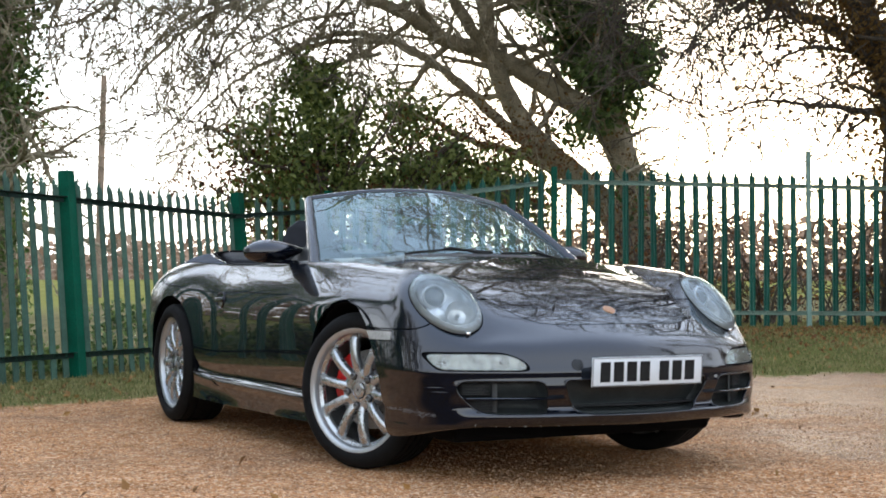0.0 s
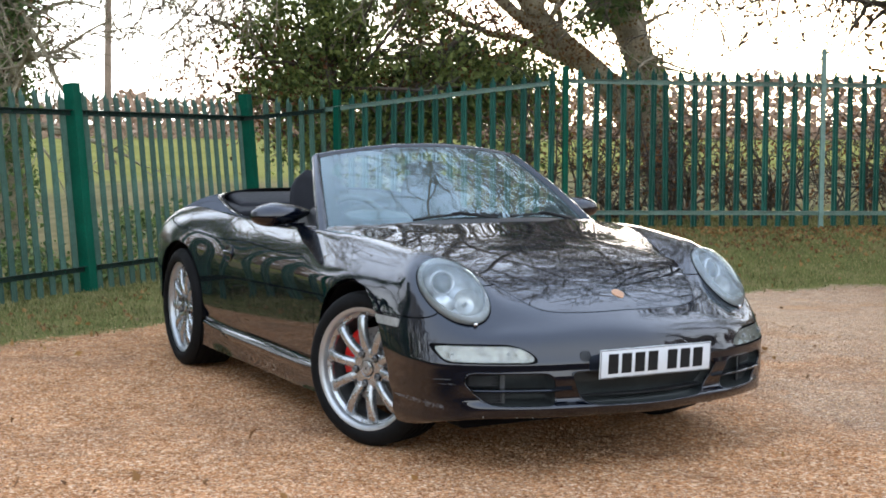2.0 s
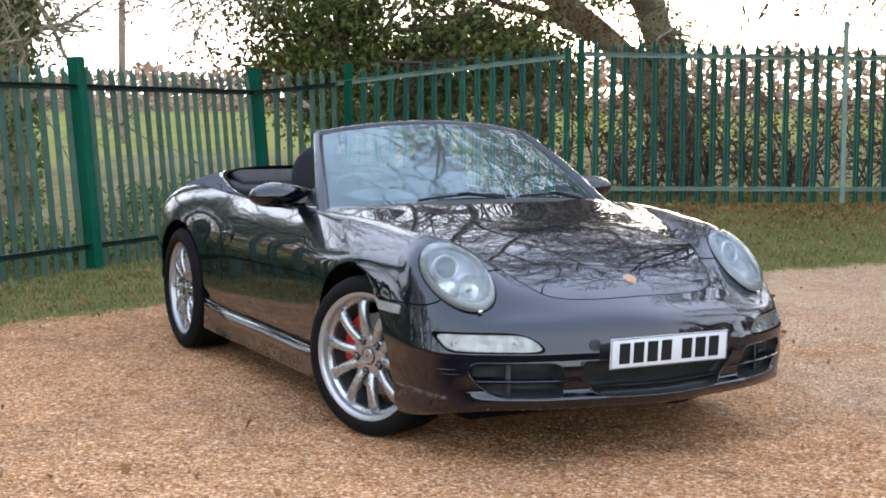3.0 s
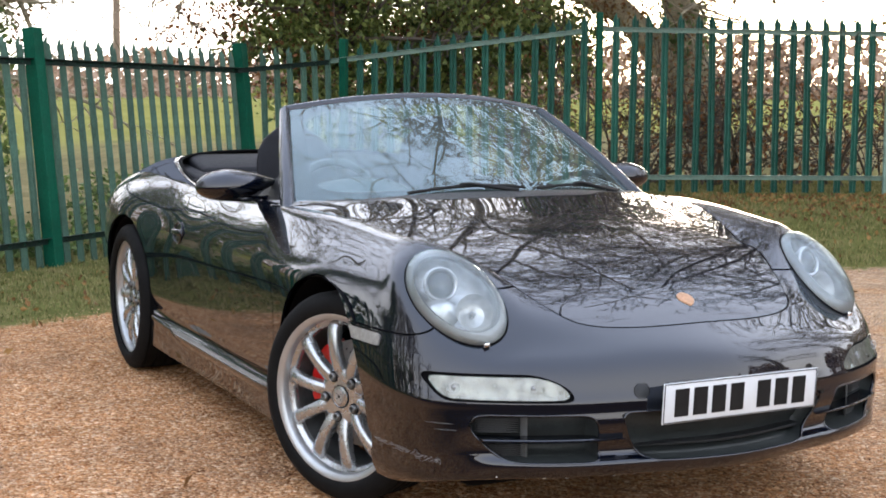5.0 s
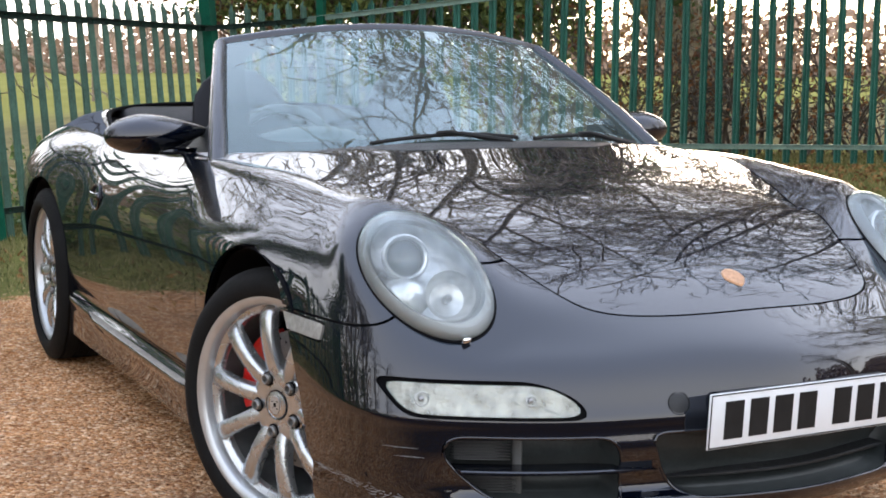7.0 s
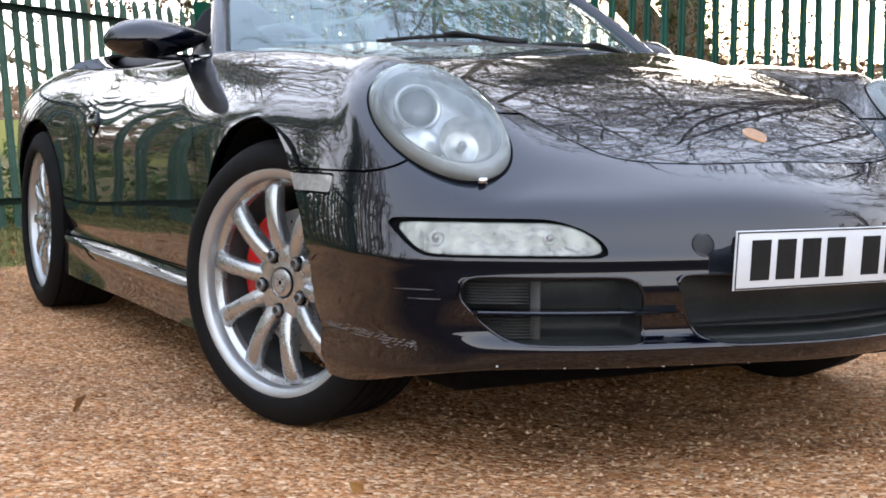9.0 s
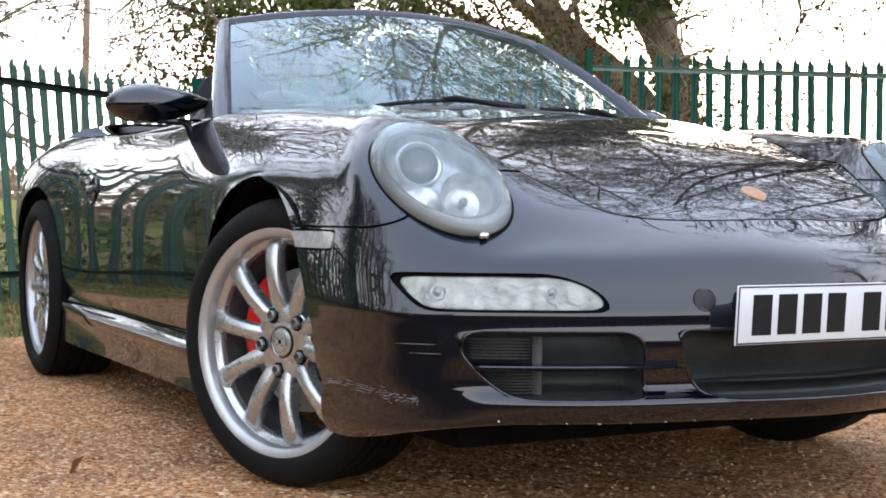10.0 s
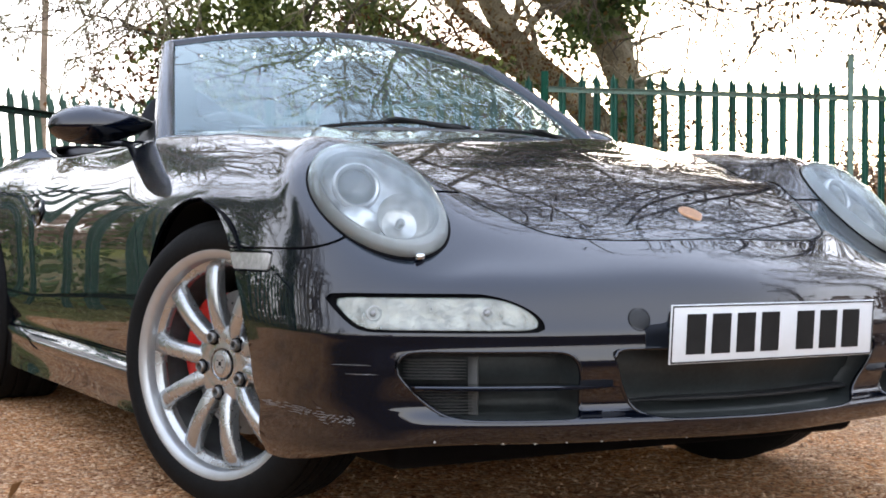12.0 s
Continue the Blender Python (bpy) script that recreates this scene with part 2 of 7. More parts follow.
def bm_tube(pts, radii, seg=8, bm=None, cap=True):
    """A round tube along points, with a radius at each."""
    bm = bm or bmesh.new()
    pts = [Vector(p) for p in pts]
    rings, up = [], Vector((0, 0, 1))
    for i, p in enumerate(pts):
        d = (pts[min(i + 1, len(pts) - 1)] - pts[max(i - 1, 0)]).normalized()
        side = d.cross(up)
        if side.length < 0.05:
            side = d.cross(Vector((1, 0, 0)))
        side.normalize()
        w = side.cross(d)
        r = radii[i] if hasattr(radii, "__len__") else radii
        rings.append([bm.verts.new(p + r * (math.cos(2 * math.pi * k / seg) * side + math.sin(2 * math.pi * k / seg) * w)) for k in range(seg)])
    for a, b in zip(rings[:-1], rings[1:]):
        for k in range(seg):
            bm.faces.new((a[k], a[(k + 1) % seg], b[(k + 1) % seg], b[k]))
    if cap:
        bm.faces.new(rings[0])
        bm.faces.new(rings[-1])
    return bm


def thing(name, label, category, at=(0, 0, 0), group="", kind=""):
    ob = new(name)
    ob.location = at
    return tagged(ob, label, category, group, kind)


def spline_matrix(ts, ss):
    """Weights of a natural cubic spline through knots ts, taken at ss."""
    n = len(ts)
    h = np.diff(ts)
    A, B = np.zeros((n, n)), np.zeros((n, n))
    A[0, 0] = A[-1, -1] = 1
    for i in range(1, n - 1):
        A[i, i - 1], A[i, i], A[i, i + 1] = h[i - 1], 2 * (h[i - 1] + h[i]), h[i]
        B[i, i - 1], B[i, i], B[i, i + 1] = 6 / h[i - 1], -6 / h[i - 1] - 6 / h[i], 6 / h[i]
    C = np.linalg.solve(A, B)
    out = np.zeros((len(ss), n))
    for k, s in enumerate(ss):
        i = int(min(max(np.searchsorted(ts, s) - 1, 0), n - 2))
        a, b = ts[i + 1] - s, s - ts[i]
        out[k] += (a ** 3 / (6 * h[i]) - a * h[i] / 6) * C[i] + (b ** 3 / (6 * h[i]) - b * h[i] / 6) * C[i + 1]
        out[k, i] += a / h[i]
        out[k, i + 1] += b / h[i]
    return out


def sstep(x):
    x = np.clip(x, 0, 1)
    return x * x * (3 - 2 * x)


def smax(k, *fs):
    """A soft maximum: corners rounded by about k metres."""
    m = np.maximum.reduce(fs)
    return m + k * np.log(sum(np.exp((f - m) / k) for f in fs))


# ---- the car's skin: rings from the sill up to the cowl and the belt line, half a car ----
# columns: nose centre, round the corner, front wheel, door, rear wheel, tail centre
# each ring runs from the nose round the corner, past front wheel, door and rear wheel to the tail
UNDER_EDGE = [(0, -0.906, 0.226), (0.2699, -0.8615, 0.226), (0.47, -0.8124, 0.226), (0.6683, -0.7043, 0.2222), (0.7655, -0.5907, 0.1968), (0.8156, -0.4413, 0.1738), (0.8178, -0.2176, 0.18), (0.842, 0, 0.178),
    (0.85, 0.35, 0.163), (0.838, 0.75, 0.155), (0.827, 1.3, 0.152), (0.834, 1.8, 0.155), (0.835, 2.35, 0.17), (0.795, 2.85, 0.2), (0.54, 3.2, 0.22), (0, 3.36, 0.22)]
LIP = [(0, -0.9345, 0.246), (0.2754, -0.8894, 0.246), (0.4802, -0.8385, 0.2451), (0.6832, -0.7265, 0.2392), (0.7909, -0.6122, 0.2315), (0.8302, -0.4476, 0.235), (0.8488, -0.2176, 0.24), (0.857, 0, 0.25),
    (0.847, 0.35, 0.232), (0.839, 0.75, 0.236), (0.832, 1.3, 0.24), (0.832, 1.8, 0.245), (0.857, 2.35, 0.3), (0.815, 2.85, 0.3), (0.58, 3.25, 0.3), (0, 3.42, 0.3)]
LEDGE = [(0, -0.9255, 0.28), (0.2737, -0.8806, 0.28), (0.4772, -0.8308, 0.2805), (0.6814, -0.7239, 0.284), (0.7938, -0.6138, 0.2885), (0.8357, -0.4483, 0.29), (0.8453, -0.2173, 0.29), (0.857, 0, 0.288),
    (0.842, 0.35, 0.276), (0.834, 0.75, 0.28), (0.826, 1.3, 0.284), (0.826, 1.8, 0.289), (0.855, 2.35, 0.34), (0.82, 2.85, 0.34), (0.585, 3.25, 0.34), (0, 3.425, 0.34)]
INTAKE_HEIGHT = [(0, -0.9348, 0.355), (0.2755, -0.8897, 0.355), (0.4805, -0.8393, 0.355), (0.6858, -0.7302, 0.3555), (0.7989, -0.6166, 0.355), (0.8409, -0.4489, 0.3505), (0.8506, -0.2175, 0.35), (0.857, 0, 0.355),
    (0.847, 0.35, 0.355), (0.8365, 0.75, 0.355), (0.829, 1.3, 0.355), (0.829, 1.8, 0.36), (0.862, 2.35, 0.41), (0.825, 2.85, 0.41), (0.59, 3.25, 0.41), (0, 3.43, 0.41)]
NOSE_CREASE = [(0, -0.9352, 0.4166), (0.2755, -0.8901, 0.4166), (0.4806, -0.8397, 0.4166), (0.686, -0.7305, 0.4167), (0.7993, -0.6168, 0.4166), (0.8413, -0.449, 0.4219), (0.851, -0.2176, 0.4349), (0.8595, -0.0001, 0.4392),
    (0.8535, 0.3502, 0.4405), (0.843, 0.75, 0.4398), (0.834, 1.3, 0.4392), (0.832, 1.8, 0.4481), (0.8662, 2.35, 0.4975), (0.8333, 2.8499, 0.4975), (0.5982, 3.2496, 0.4975), (0, 3.4389, 0.4975)]
CREASE_FOLD = [(0, -0.936, 0.432), (0.2757, -0.8909, 0.432), (0.4809, -0.8404, 0.432), (0.6865, -0.7312, 0.432), (0.8, -0.6172, 0.432), (0.8421, -0.4491, 0.44), (0.8518, -0.2176, 0.455), (0.86, 0, 0.46),
    (0.8535, 0.35, 0.46), (0.843, 0.75, 0.46), (0.834, 1.3, 0.46), (0.832, 1.8, 0.47), (0.867, 2.35, 0.52), (0.835, 2.85, 0.52), (0.6, 3.25, 0.52), (0, 3.44, 0.52)]
CREASE_TOP = [(0, -0.9317, 0.4453), (0.2747, -0.8866, 0.4453), (0.4788, -0.8358, 0.4453), (0.6831, -0.7268, 0.4461), (0.7965, -0.6142, 0.4469), (0.8404, -0.4495, 0.4555), (0.8512, -0.2181, 0.4711), (0.8602, 0.0001, 0.4776),
    (0.8537, 0.3496, 0.4776), (0.8432, 0.75, 0.4783), (0.834, 1.3, 0.4791), (0.832, 1.8, 0.49), (0.8675, 2.35, 0.5397), (0.836, 2.8501, 0.5396), (0.6013, 3.2508, 0.5396), (0, 3.4401, 0.5396)]
FOG_HEIGHT = [(0, -0.909, 0.515), (0.2693, -0.8641, 0.515), (0.4679, -0.8118, 0.515), (0.6655, -0.7038, 0.52), (0.778, -0.5982, 0.525), (0.8276, -0.4477, 0.535), (0.8438, -0.2176, 0.545), (0.858, 0, 0.565),
    (0.856, 0.35, 0.575), (0.8455, 0.75, 0.58), (0.836, 1.3, 0.585), (0.833, 1.8, 0.6), (0.867, 2.35, 0.64), (0.835, 2.85, 0.64), (0.6, 3.25, 0.64), (0, 3.43, 0.64)]
NOSE_ROUND = [(0, -0.855, 0.565), (0.26, -0.815, 0.563), (0.4594, -0.7526, 0.562), (0.6485, -0.649, 0.57), (0.7605, -0.5472, 0.59), (0.8109, -0.4084, 0.61), (0.8278, -0.1976, 0.63), (0.848, 0, 0.655),
    (0.85, 0.36, 0.67), (0.8395, 0.75, 0.675), (0.83, 1.3, 0.68), (0.827, 1.8, 0.7), (0.857, 2.35, 0.73), (0.82, 2.85, 0.73), (0.58, 3.22, 0.73), (0, 3.4, 0.73)]
SHOULDER = [(0, -0.775, 0.612), (0.25, -0.735, 0.612), (0.4494, -0.6676, 0.62), (0.6135, -0.544, 0.655), (0.7156, -0.4572, 0.685), (0.7709, -0.3384, 0.71), (0.7928, -0.1476, 0.735), (0.812, 0.02, 0.75),
    (0.824, 0.37, 0.765), (0.8135, 0.76, 0.765), (0.802, 1.3, 0.775), (0.789, 1.8, 0.79), (0.817, 2.35, 0.82), (0.765, 2.85, 0.81), (0.54, 3.15, 0.8), (0, 3.3, 0.8)]
WING_CREST = [(0, -0.6, 0.7), (0.24, -0.565, 0.7), (0.4071, -0.5032, 0.705), (0.5476, -0.403, 0.759), (0.6329, -0.3229, 0.809), (0.6794, -0.2163, 0.827), (0.7021, -0.0532, 0.843), (0.725, 0.1, 0.855),
    (0.768, 0.42, 0.862), (0.7575, 0.8, 0.847), (0.75, 1.3, 0.852), (0.74, 1.8, 0.865), (0.74, 2.33, 0.89), (0.69, 2.75, 0.88), (0.5, 3, 0.87), (0, 3.1, 0.87)]
# the valley along the bonnet's shut line, below the swell of the wings
BONNET_LINE = [(0, -0.37, 0.7777), (0.225, -0.35, 0.7766), (0.38, -0.3, 0.7777), (0.53, -0.3, 0.75), (0.575, -0.18, 0.777), (0.61, -0.07, 0.806), (0.645, 0.045, 0.83), (0.675, 0.15, 0.848),
    (0.725, 0.46, 0.864), (0.75, 0.81, 0.857), (0.7475, 1.3, 0.857), (0.7375, 1.8, 0.87), (0.72, 2.315, 0.9025), (0.655, 2.7, 0.905), (0.46, 2.925, 0.9), (0, 3.01, 0.9)]
BONNET_MID = [(0, -0.15, 0.825), (0.21, -0.13, 0.8246), (0.34, -0.08, 0.8277), (0.45, -0.02, 0.8324), (0.51, 0.03, 0.8382), (0.55, 0.09, 0.8473), (0.59, 0.17, 0.8575), (0.63, 0.27, 0.8663),
    (0.69, 0.52, 0.873), (0.74, 0.82, 0.866), (0.745, 1.3, 0.862), (0.735, 1.8, 0.875), (0.7, 2.3, 0.915), (0.62, 2.65, 0.93), (0.42, 2.85, 0.93), (0, 2.92, 0.93)]
COWL = [(0, 0.352, 0.908), (0.18, 0.366, 0.906), (0.31, 0.392, 0.902), (0.41, 0.421, 0.895), (0.47, 0.442, 0.89), (0.52, 0.463, 0.885), (0.57, 0.487, 0.885), (0.61, 0.515, 0.882),
    (0.67, 0.62, 0.876), (0.715, 0.81, 0.865), (0.715, 1.3, 0.862), (0.7, 1.78, 0.875), (0.63, 2.25, 0.93), (0.54, 2.5, 0.96), (0.36, 2.65, 0.975), (0, 2.7, 0.98)]
# the lip stands nearly upright and turns over into a narrow ledge
LIP_TOP = [tuple(np.array(a) * (0.94, 0.94, 0.12) + np.array(b) * (0.06, 0.06, 0.88)) for a, b in zip(LIP, LEDGE)]
CP = np.array([UNDER_EDGE, LIP, LIP_TOP, LEDGE, INTAKE_HEIGHT, NOSE_CREASE, CREASE_FOLD, CREASE_TOP, FOG_HEIGHT, NOSE_ROUND, SHOULDER, WING_CREST, BONNET_LINE, BONNET_MID, COWL], float)
NU = 250
flip = np.array([-1.0, 1, 1])
full = np.concatenate([CP[:, 3:0:-1] * flip, CP, CP[:, -2:-5:-1] * flip], axis=1)
du_k = np.linalg.norm(np.diff(full, axis=1), axis=2).mean(axis=0)
tu = np.concatenate([[0], np.cumsum(du_k)])
dv_k = np.linalg.norm(np.diff(CP, axis=0), axis=2).mean(axis=1)
tv = np.concatenate([[0], np.cumsum(dv_k)])
us = np.concatenate([np.linspace(tu[3], tu[11], 150), np.linspace(tu[11], tu[-4], NU - 149)[1:]])
vs_ = np.concatenate([np.linspace(0, tv[4], 48)[:-1], np.linspace(tv[4], tv[-1], 108)])
NV = len(vs_)
GRID = np.einsum("ur,vk,krc->vuc", spline_matrix(tu, us), spline_matrix(tv, vs_), full)
GRID[:, 0, 0] = 0
GRID[:, -1, 0] = 0

# the wing lies flat round the oval headlamp
HL_C, HL_U, HL_V = np.array([.6446, -.5063, .6785]), np.array([-.1074, .0065, .0405]), np.array([-.0395, -.1595, -.1034])
HL_N = np.cross(HL_V, HL_U)
HL_N /= np.linalg.norm(HL_N)
if HL_N[2] < 0:
    HL_N = -HL_N
HL_M = np.linalg.inv(np.stack([HL_U, HL_V, HL_N], axis=1))


def hl_local(p):
    return (p - HL_C) @ HL_M.T


loc = hl_local(GRID)
rho = np.hypot(loc[..., 0], loc[..., 1])
wt = np.clip((1.6 - rho) / 0.55, 0, 1)
wgt = wt ** 3 * (10 - 15 * wt + 6 * wt * wt) * (np.abs(loc[..., 2]) < 0.3)
GRID = GRID - (wgt * (loc[..., 2] + 0.03 * np.maximum(rho - 1.0, 0) ** 2))[..., None] * HL_N

def relax(a, n, axis):
    """Evens out small ripples along one way of the sheet."""
    for _ in range(n):
        lo = np.take(a, np.r_[0, 0:a.shape[axis] - 1], axis)
        hi = np.take(a, np.r_[1:a.shape[axis], a.shape[axis] - 1], axis)
        a = 0.25 * lo + 0.5 * a + 0.25 * hi
    return a


def sheet_normals(sheet):
    gu, gv = np.gradient(sheet, axis=1), np.gradient(sheet, axis=0)
    gu[:, 0] = (1, 0, 0)
    n = np.cross(gu, gv)
    n /= np.linalg.norm(n, axis=2, keepdims=True) + 1e-12
    n[:, 0, 0] = 0
    return n / (np.linalg.norm(n, axis=2, keepdims=True) + 1e-12)


NORM = sheet_normals(GRID)
even = relax(relax(NORM, 26, 1), 30, 0)
side_w = (sstep((GRID[..., 1] - 0.15) / 0.3) * sstep((GRID[..., 2] - 0.315) / 0.06) * sstep((0.835 - GRID[..., 2]) / 0.05))[..., None]
soft = relax(relax(NORM, 10, 1), 4, 0)
flank_w = (sstep((GRID[..., 1] + 0.30) / 0.15) * sstep((GRID[..., 0] - 0.66) / 0.06) * sstep((GRID[..., 2] - 0.56) / 0.05) * sstep((0.835 - GRID[..., 2]) / 0.05))[..., None]
side_w = np.maximum(side_w, flank_w)
up_w = sstep((GRID[..., 2] - 0.47) / 0.06)[..., None]
NORM = NORM * (1 - up_w) + soft * up_w
NORM = NORM * (1 - side_w) + even * side_w
# the upper wing rolls over to face the sky
NORM[..., 2] += 0.46 * sstep((GRID[..., 2] - 0.655) / 0.09) * sstep((GRID[..., 1] + 0.40) / 0.12) * sstep((0.62 - GRID[..., 1]) / 0.35) * sstep((GRID[..., 0] - 0.64) / 0.06)
NORM /= np.linalg.norm(NORM, axis=2, keepdims=True) + 1e-12
mirrored = np.concatenate([GRID[:, 60:0:-1] * flip, GRID], axis=1)
smooth_sheet = relax(relax(mirrored, 14, 1), 24, 0)[:, 60:]
top = relax(relax(sheet_normals(smooth_sheet), 8, 1), 14, 0)
top_w = (sstep((GRID[..., 2] - 0.60) / 0.05) * sstep((0.50 - GRID[..., 1]) / 0.1) * sstep((0.70 - GRID[..., 0]) / 0.15))[..., None]
NORM = NORM * (1 - top_w) + top * top_w
# the corner of the bumper is plain and upright below the crease
corner_n = NORM * (1, 1, 0) + (0, 0, -0.04)
corner_n /= np.linalg.norm(corner_n, axis=2, keepdims=True) + 1e-12
corner_n = relax(corner_n, 10, 1)
inner = np.where(GRID[..., 2] < 0.29, 0.655, 0.70)
corner_w = (sstep((GRID[..., 0] - inner) / 0.07) * sstep((-0.10 - GRID[..., 1]) / 0.1) * sstep((0.425 - GRID[..., 2]) / 0.03) * sstep((GRID[..., 2] - 0.226) / 0.012))[..., None]
NORM = NORM * (1 - corner_w) + corner_n * corner_w
# the wings swell above the bonnet: an even slope from the shut line up to the crest
mid = GRID[GRID[:, 0, 2] > 0.55][:, 0]
mid = mid[(mid[:, 1] > -0.8) & (mid[:, 1] < 0.40)]
crown_fit = np.polyfit(mid[:, 1], mid[:, 2], 4)
gx_, gy_, gz_ = GRID[..., 0], GRID[..., 1], GRID[..., 2]
crest_x = np.interp(gy_, (-0.323, -0.216, -0.053, 0.1, 0.42), (0.633, 0.679, 0.702, 0.725, 0.768))
swell = 0.45 * np.sin(np.pi / 2 * np.clip((crest_x - gx_) / 0.09, 0, 1)) * sstep((0.42 - gy_) / 0.35)
wing_n = np.stack([0.20 - swell, -np.polyval(np.polyder(crown_fit), gy_ - 0.28 * gx_ ** 2) - 0.03, np.ones_like(gx_)], axis=2)
wing_n /= np.linalg.norm(wing_n, axis=2, keepdims=True)
wing_w = (sstep((gz_ - 0.70) / 0.05) * sstep((0.52 - gy_) / 0.12) * sstep((gy_ + 0.45) / 0.12) * sstep((crest_x + 0.03 - gx_) / 0.08))[..., None]
NORM = NORM * (1 - wing_w) + wing_n * wing_w
NORM[:, 0, 0] = 0
NORM /= np.linalg.norm(NORM, axis=2, keepdims=True) + 1e-12

uu, vv = np.meshgrid(us, vs_)
ATT = [row for row in np.concatenate([GRID, NORM, uu[..., None], vv[..., None]], axis=2).reshape(-1, 8)]
SKIN = [(j * NU + i, j * NU + i + 1, (j + 1) * NU + i + 1, (j + 1) * NU + i) for j in range(NV - 1) for i in range(NU - 1)]


def split(polys, fun):
    """Cuts polygons along fun = 0; returns those inside (below 0) and outside."""
    A = np.array(ATT)
    f = fun(A[:, 0], A[:, 1], A[:, 2], A)
    f = np.where(np.abs(f) < 1e-7, 1e-7, f)
    cache, inn, out = {}, [], []
    for poly in polys:
        s = [f[i] < 0 for i in poly]
        if all(s):
            inn.append(poly)
        elif not any(s):
            out.append(poly)
        else:
            a, b = [], []
            for k, i in enumerate(poly):
                j = poly[(k + 1) % len(poly)]
                (a if s[k] else b).append(i)
                if s[k] != s[(k + 1) % len(poly)]:
                    key = (min(i, j), max(i, j))
                    if key not in cache:
                        p, q = key
                        t = f[p] / (f[p] - f[q])
                        row = ATT[p] * (1 - t) + ATT[q] * t
                        row[3:6] /= np.linalg.norm(row[3:6])
                        cache[key] = len(ATT)
                        ATT.append(row)
                    a.append(cache[key])
                    b.append(cache[key])
            if len(a) > 2:
                inn.append(tuple(a))
            if len(b) > 2:
                out.append(tuple(b))
    return inn, out


GAP = 0.0022


def panel(polys, fun, gap=GAP):
    """Splits with a shut line: the piece inside, and the rest, a gap between them."""
    inn, rest = split(polys, lambda x, y, z, A: fun(x, y, z, A) + gap)
    _, out = split(rest, lambda x, y, z, A: fun(x, y, z, A) - gap)
    return inn, out


def skin_mesh(name, polys, material, parent, sides=(1,), label="", skirt=0.008, offset=0.0, bend=None):
    """A panel of the skin (and its mirror image), with edges folded inwards."""
    verts, norms, faces, index = [], [], [], {}

    def vid(i, s):
        key = (i, s if ATT[i][0] > 1e-6 else 1)
        if key not in index:
            r = ATT[i]
            n = np.array([r[3] * s, r[4], r[5]])
            if bend:
                n = bend(r[0] * s, r[1])
            index[key] = len(verts)
            verts.append(np.array([r[0] * s, r[1], r[2]]) + n * offset)
            norms.append(n)
        return index[key]

    for s in sides:
        for p in polys:
            ids = [vid(i, s) for i in p]
            ids = [a for k, a in enumerate(ids) if a != ids[k - 1]]
            if len(ids) > 2:
                faces.append(tuple(ids if s > 0 else ids[::-1]))
    if skirt > 0:
        count = {}
        for fc in faces:
            for k, a in enumerate(fc):
                e = (a, fc[(k + 1) % len(fc)])
                count[e] = count.get(e, 0) + 1
        edge_v = {}
        for a, b in [e for e in count if (e[1], e[0]) not in count]:
            tang = verts[b] - verts[a]
            ids = []
            for c in (a, b):
                nn = np.cross(tang, norms[c])
                nn /= np.linalg.norm(nn) + 1e-12
                for dd in (0, skirt):
                    ids.append(len(verts))
                    verts.append(verts[c] - norms[c] * dd)
                    norms.append(nn)
            faces.append((ids[1], ids[3], ids[2], ids[0]))
    return link_mesh(name, verts, faces, material, parent, label, norms)


def largest(polys):
    """The largest connected piece, and what is left over."""
    root = {}

    def find(i):
        while root.setdefault(i, i) != i:
            root[i] = root[root[i]]
            i = root[i]
        return i

    for p in polys:
        for i in p[1:]:
            root[find(i)] = find(p[0])
    count = {}
    for p in polys:
        count[find(p[0])] = count.get(find(p[0]), 0) + 1
    best = max(count, key=count.get)
    return [p for p in polys if find(p[0]) == best], [p for p in polys if find(p[0]) != best]


def arch(cy, cz, r):
    """A round wheel arch."""
    return lambda x, y, z, A: np.where((x > 0.45) & (z < 0.85), np.hypot(y - cy, z - cz) - r, 1.0)


def front_arch(x, y, z, A):
    """The front arch: round behind the axle, raked along the bumper's edge before it."""
    edge = np.interp(z, (0.29, 0.377, 0.468, 0.548, 0.62, 0.67, 0.697), (-0.368, -0.340, -0.296, -0.236, -0.165, -0.095, 0.0))
    fore = np.maximum((edge - y) * 0.75, z - 0.697)
    return np.where((x > 0.45) & (z < 0.85), np.where(y < 0, fore, np.hypot(y, z - 0.335) - 0.362), 1.0)


def f_head(x, y, z, A):
    q = hl_local(A[:, :3])
    return np.where((np.abs(q[:, 2]) < 0.15) & (y < 0.1) & (x > 0.2), (np.hypot(q[:, 0], q[:, 1]) - 1.0) * 0.12, 1.0)


def f_fog(x, y, z, A):
    k = np.clip((z - 0.437) / 0.064, -0.5, 1.5)
    return np.where((y < -0.2), smax(0.009, 0.437 - z, z - 0.501, 0.465 + 0.075 * np.maximum(k, 0) ** 2.2 - x, x - 0.765 - 0.032 * k), 1.0)


def f_side_intake(x, y, z, A):
    return np.where(y < -0.2, smax(0.012, 0.272 - z, z - 0.400, 0.382 + (z - 0.27) * 0.18 - x, x - 0.712 + 1.9 * np.maximum(0.365 - z, 0) ** 1.3), 1.0)


def f_centre_intake(x, y, z, A):
    side = np.interp(z, (0.262, 0.268, 0.276, 0.289, 0.337, 0.396), (0.20, 0.242, 0.266, 0.286, 0.318, 0.343))
    return np.where(y < -0.2, smax(0.006, 0.266 - z, z - 0.402, x - side), 1.0)


def f_marker(x, y, z, A):
    return np.where((x > 0.6) & (y < 0), smax(0.003, 0.540 - z, z - 0.578, -0.405 - y, y + 0.155), 1.0)


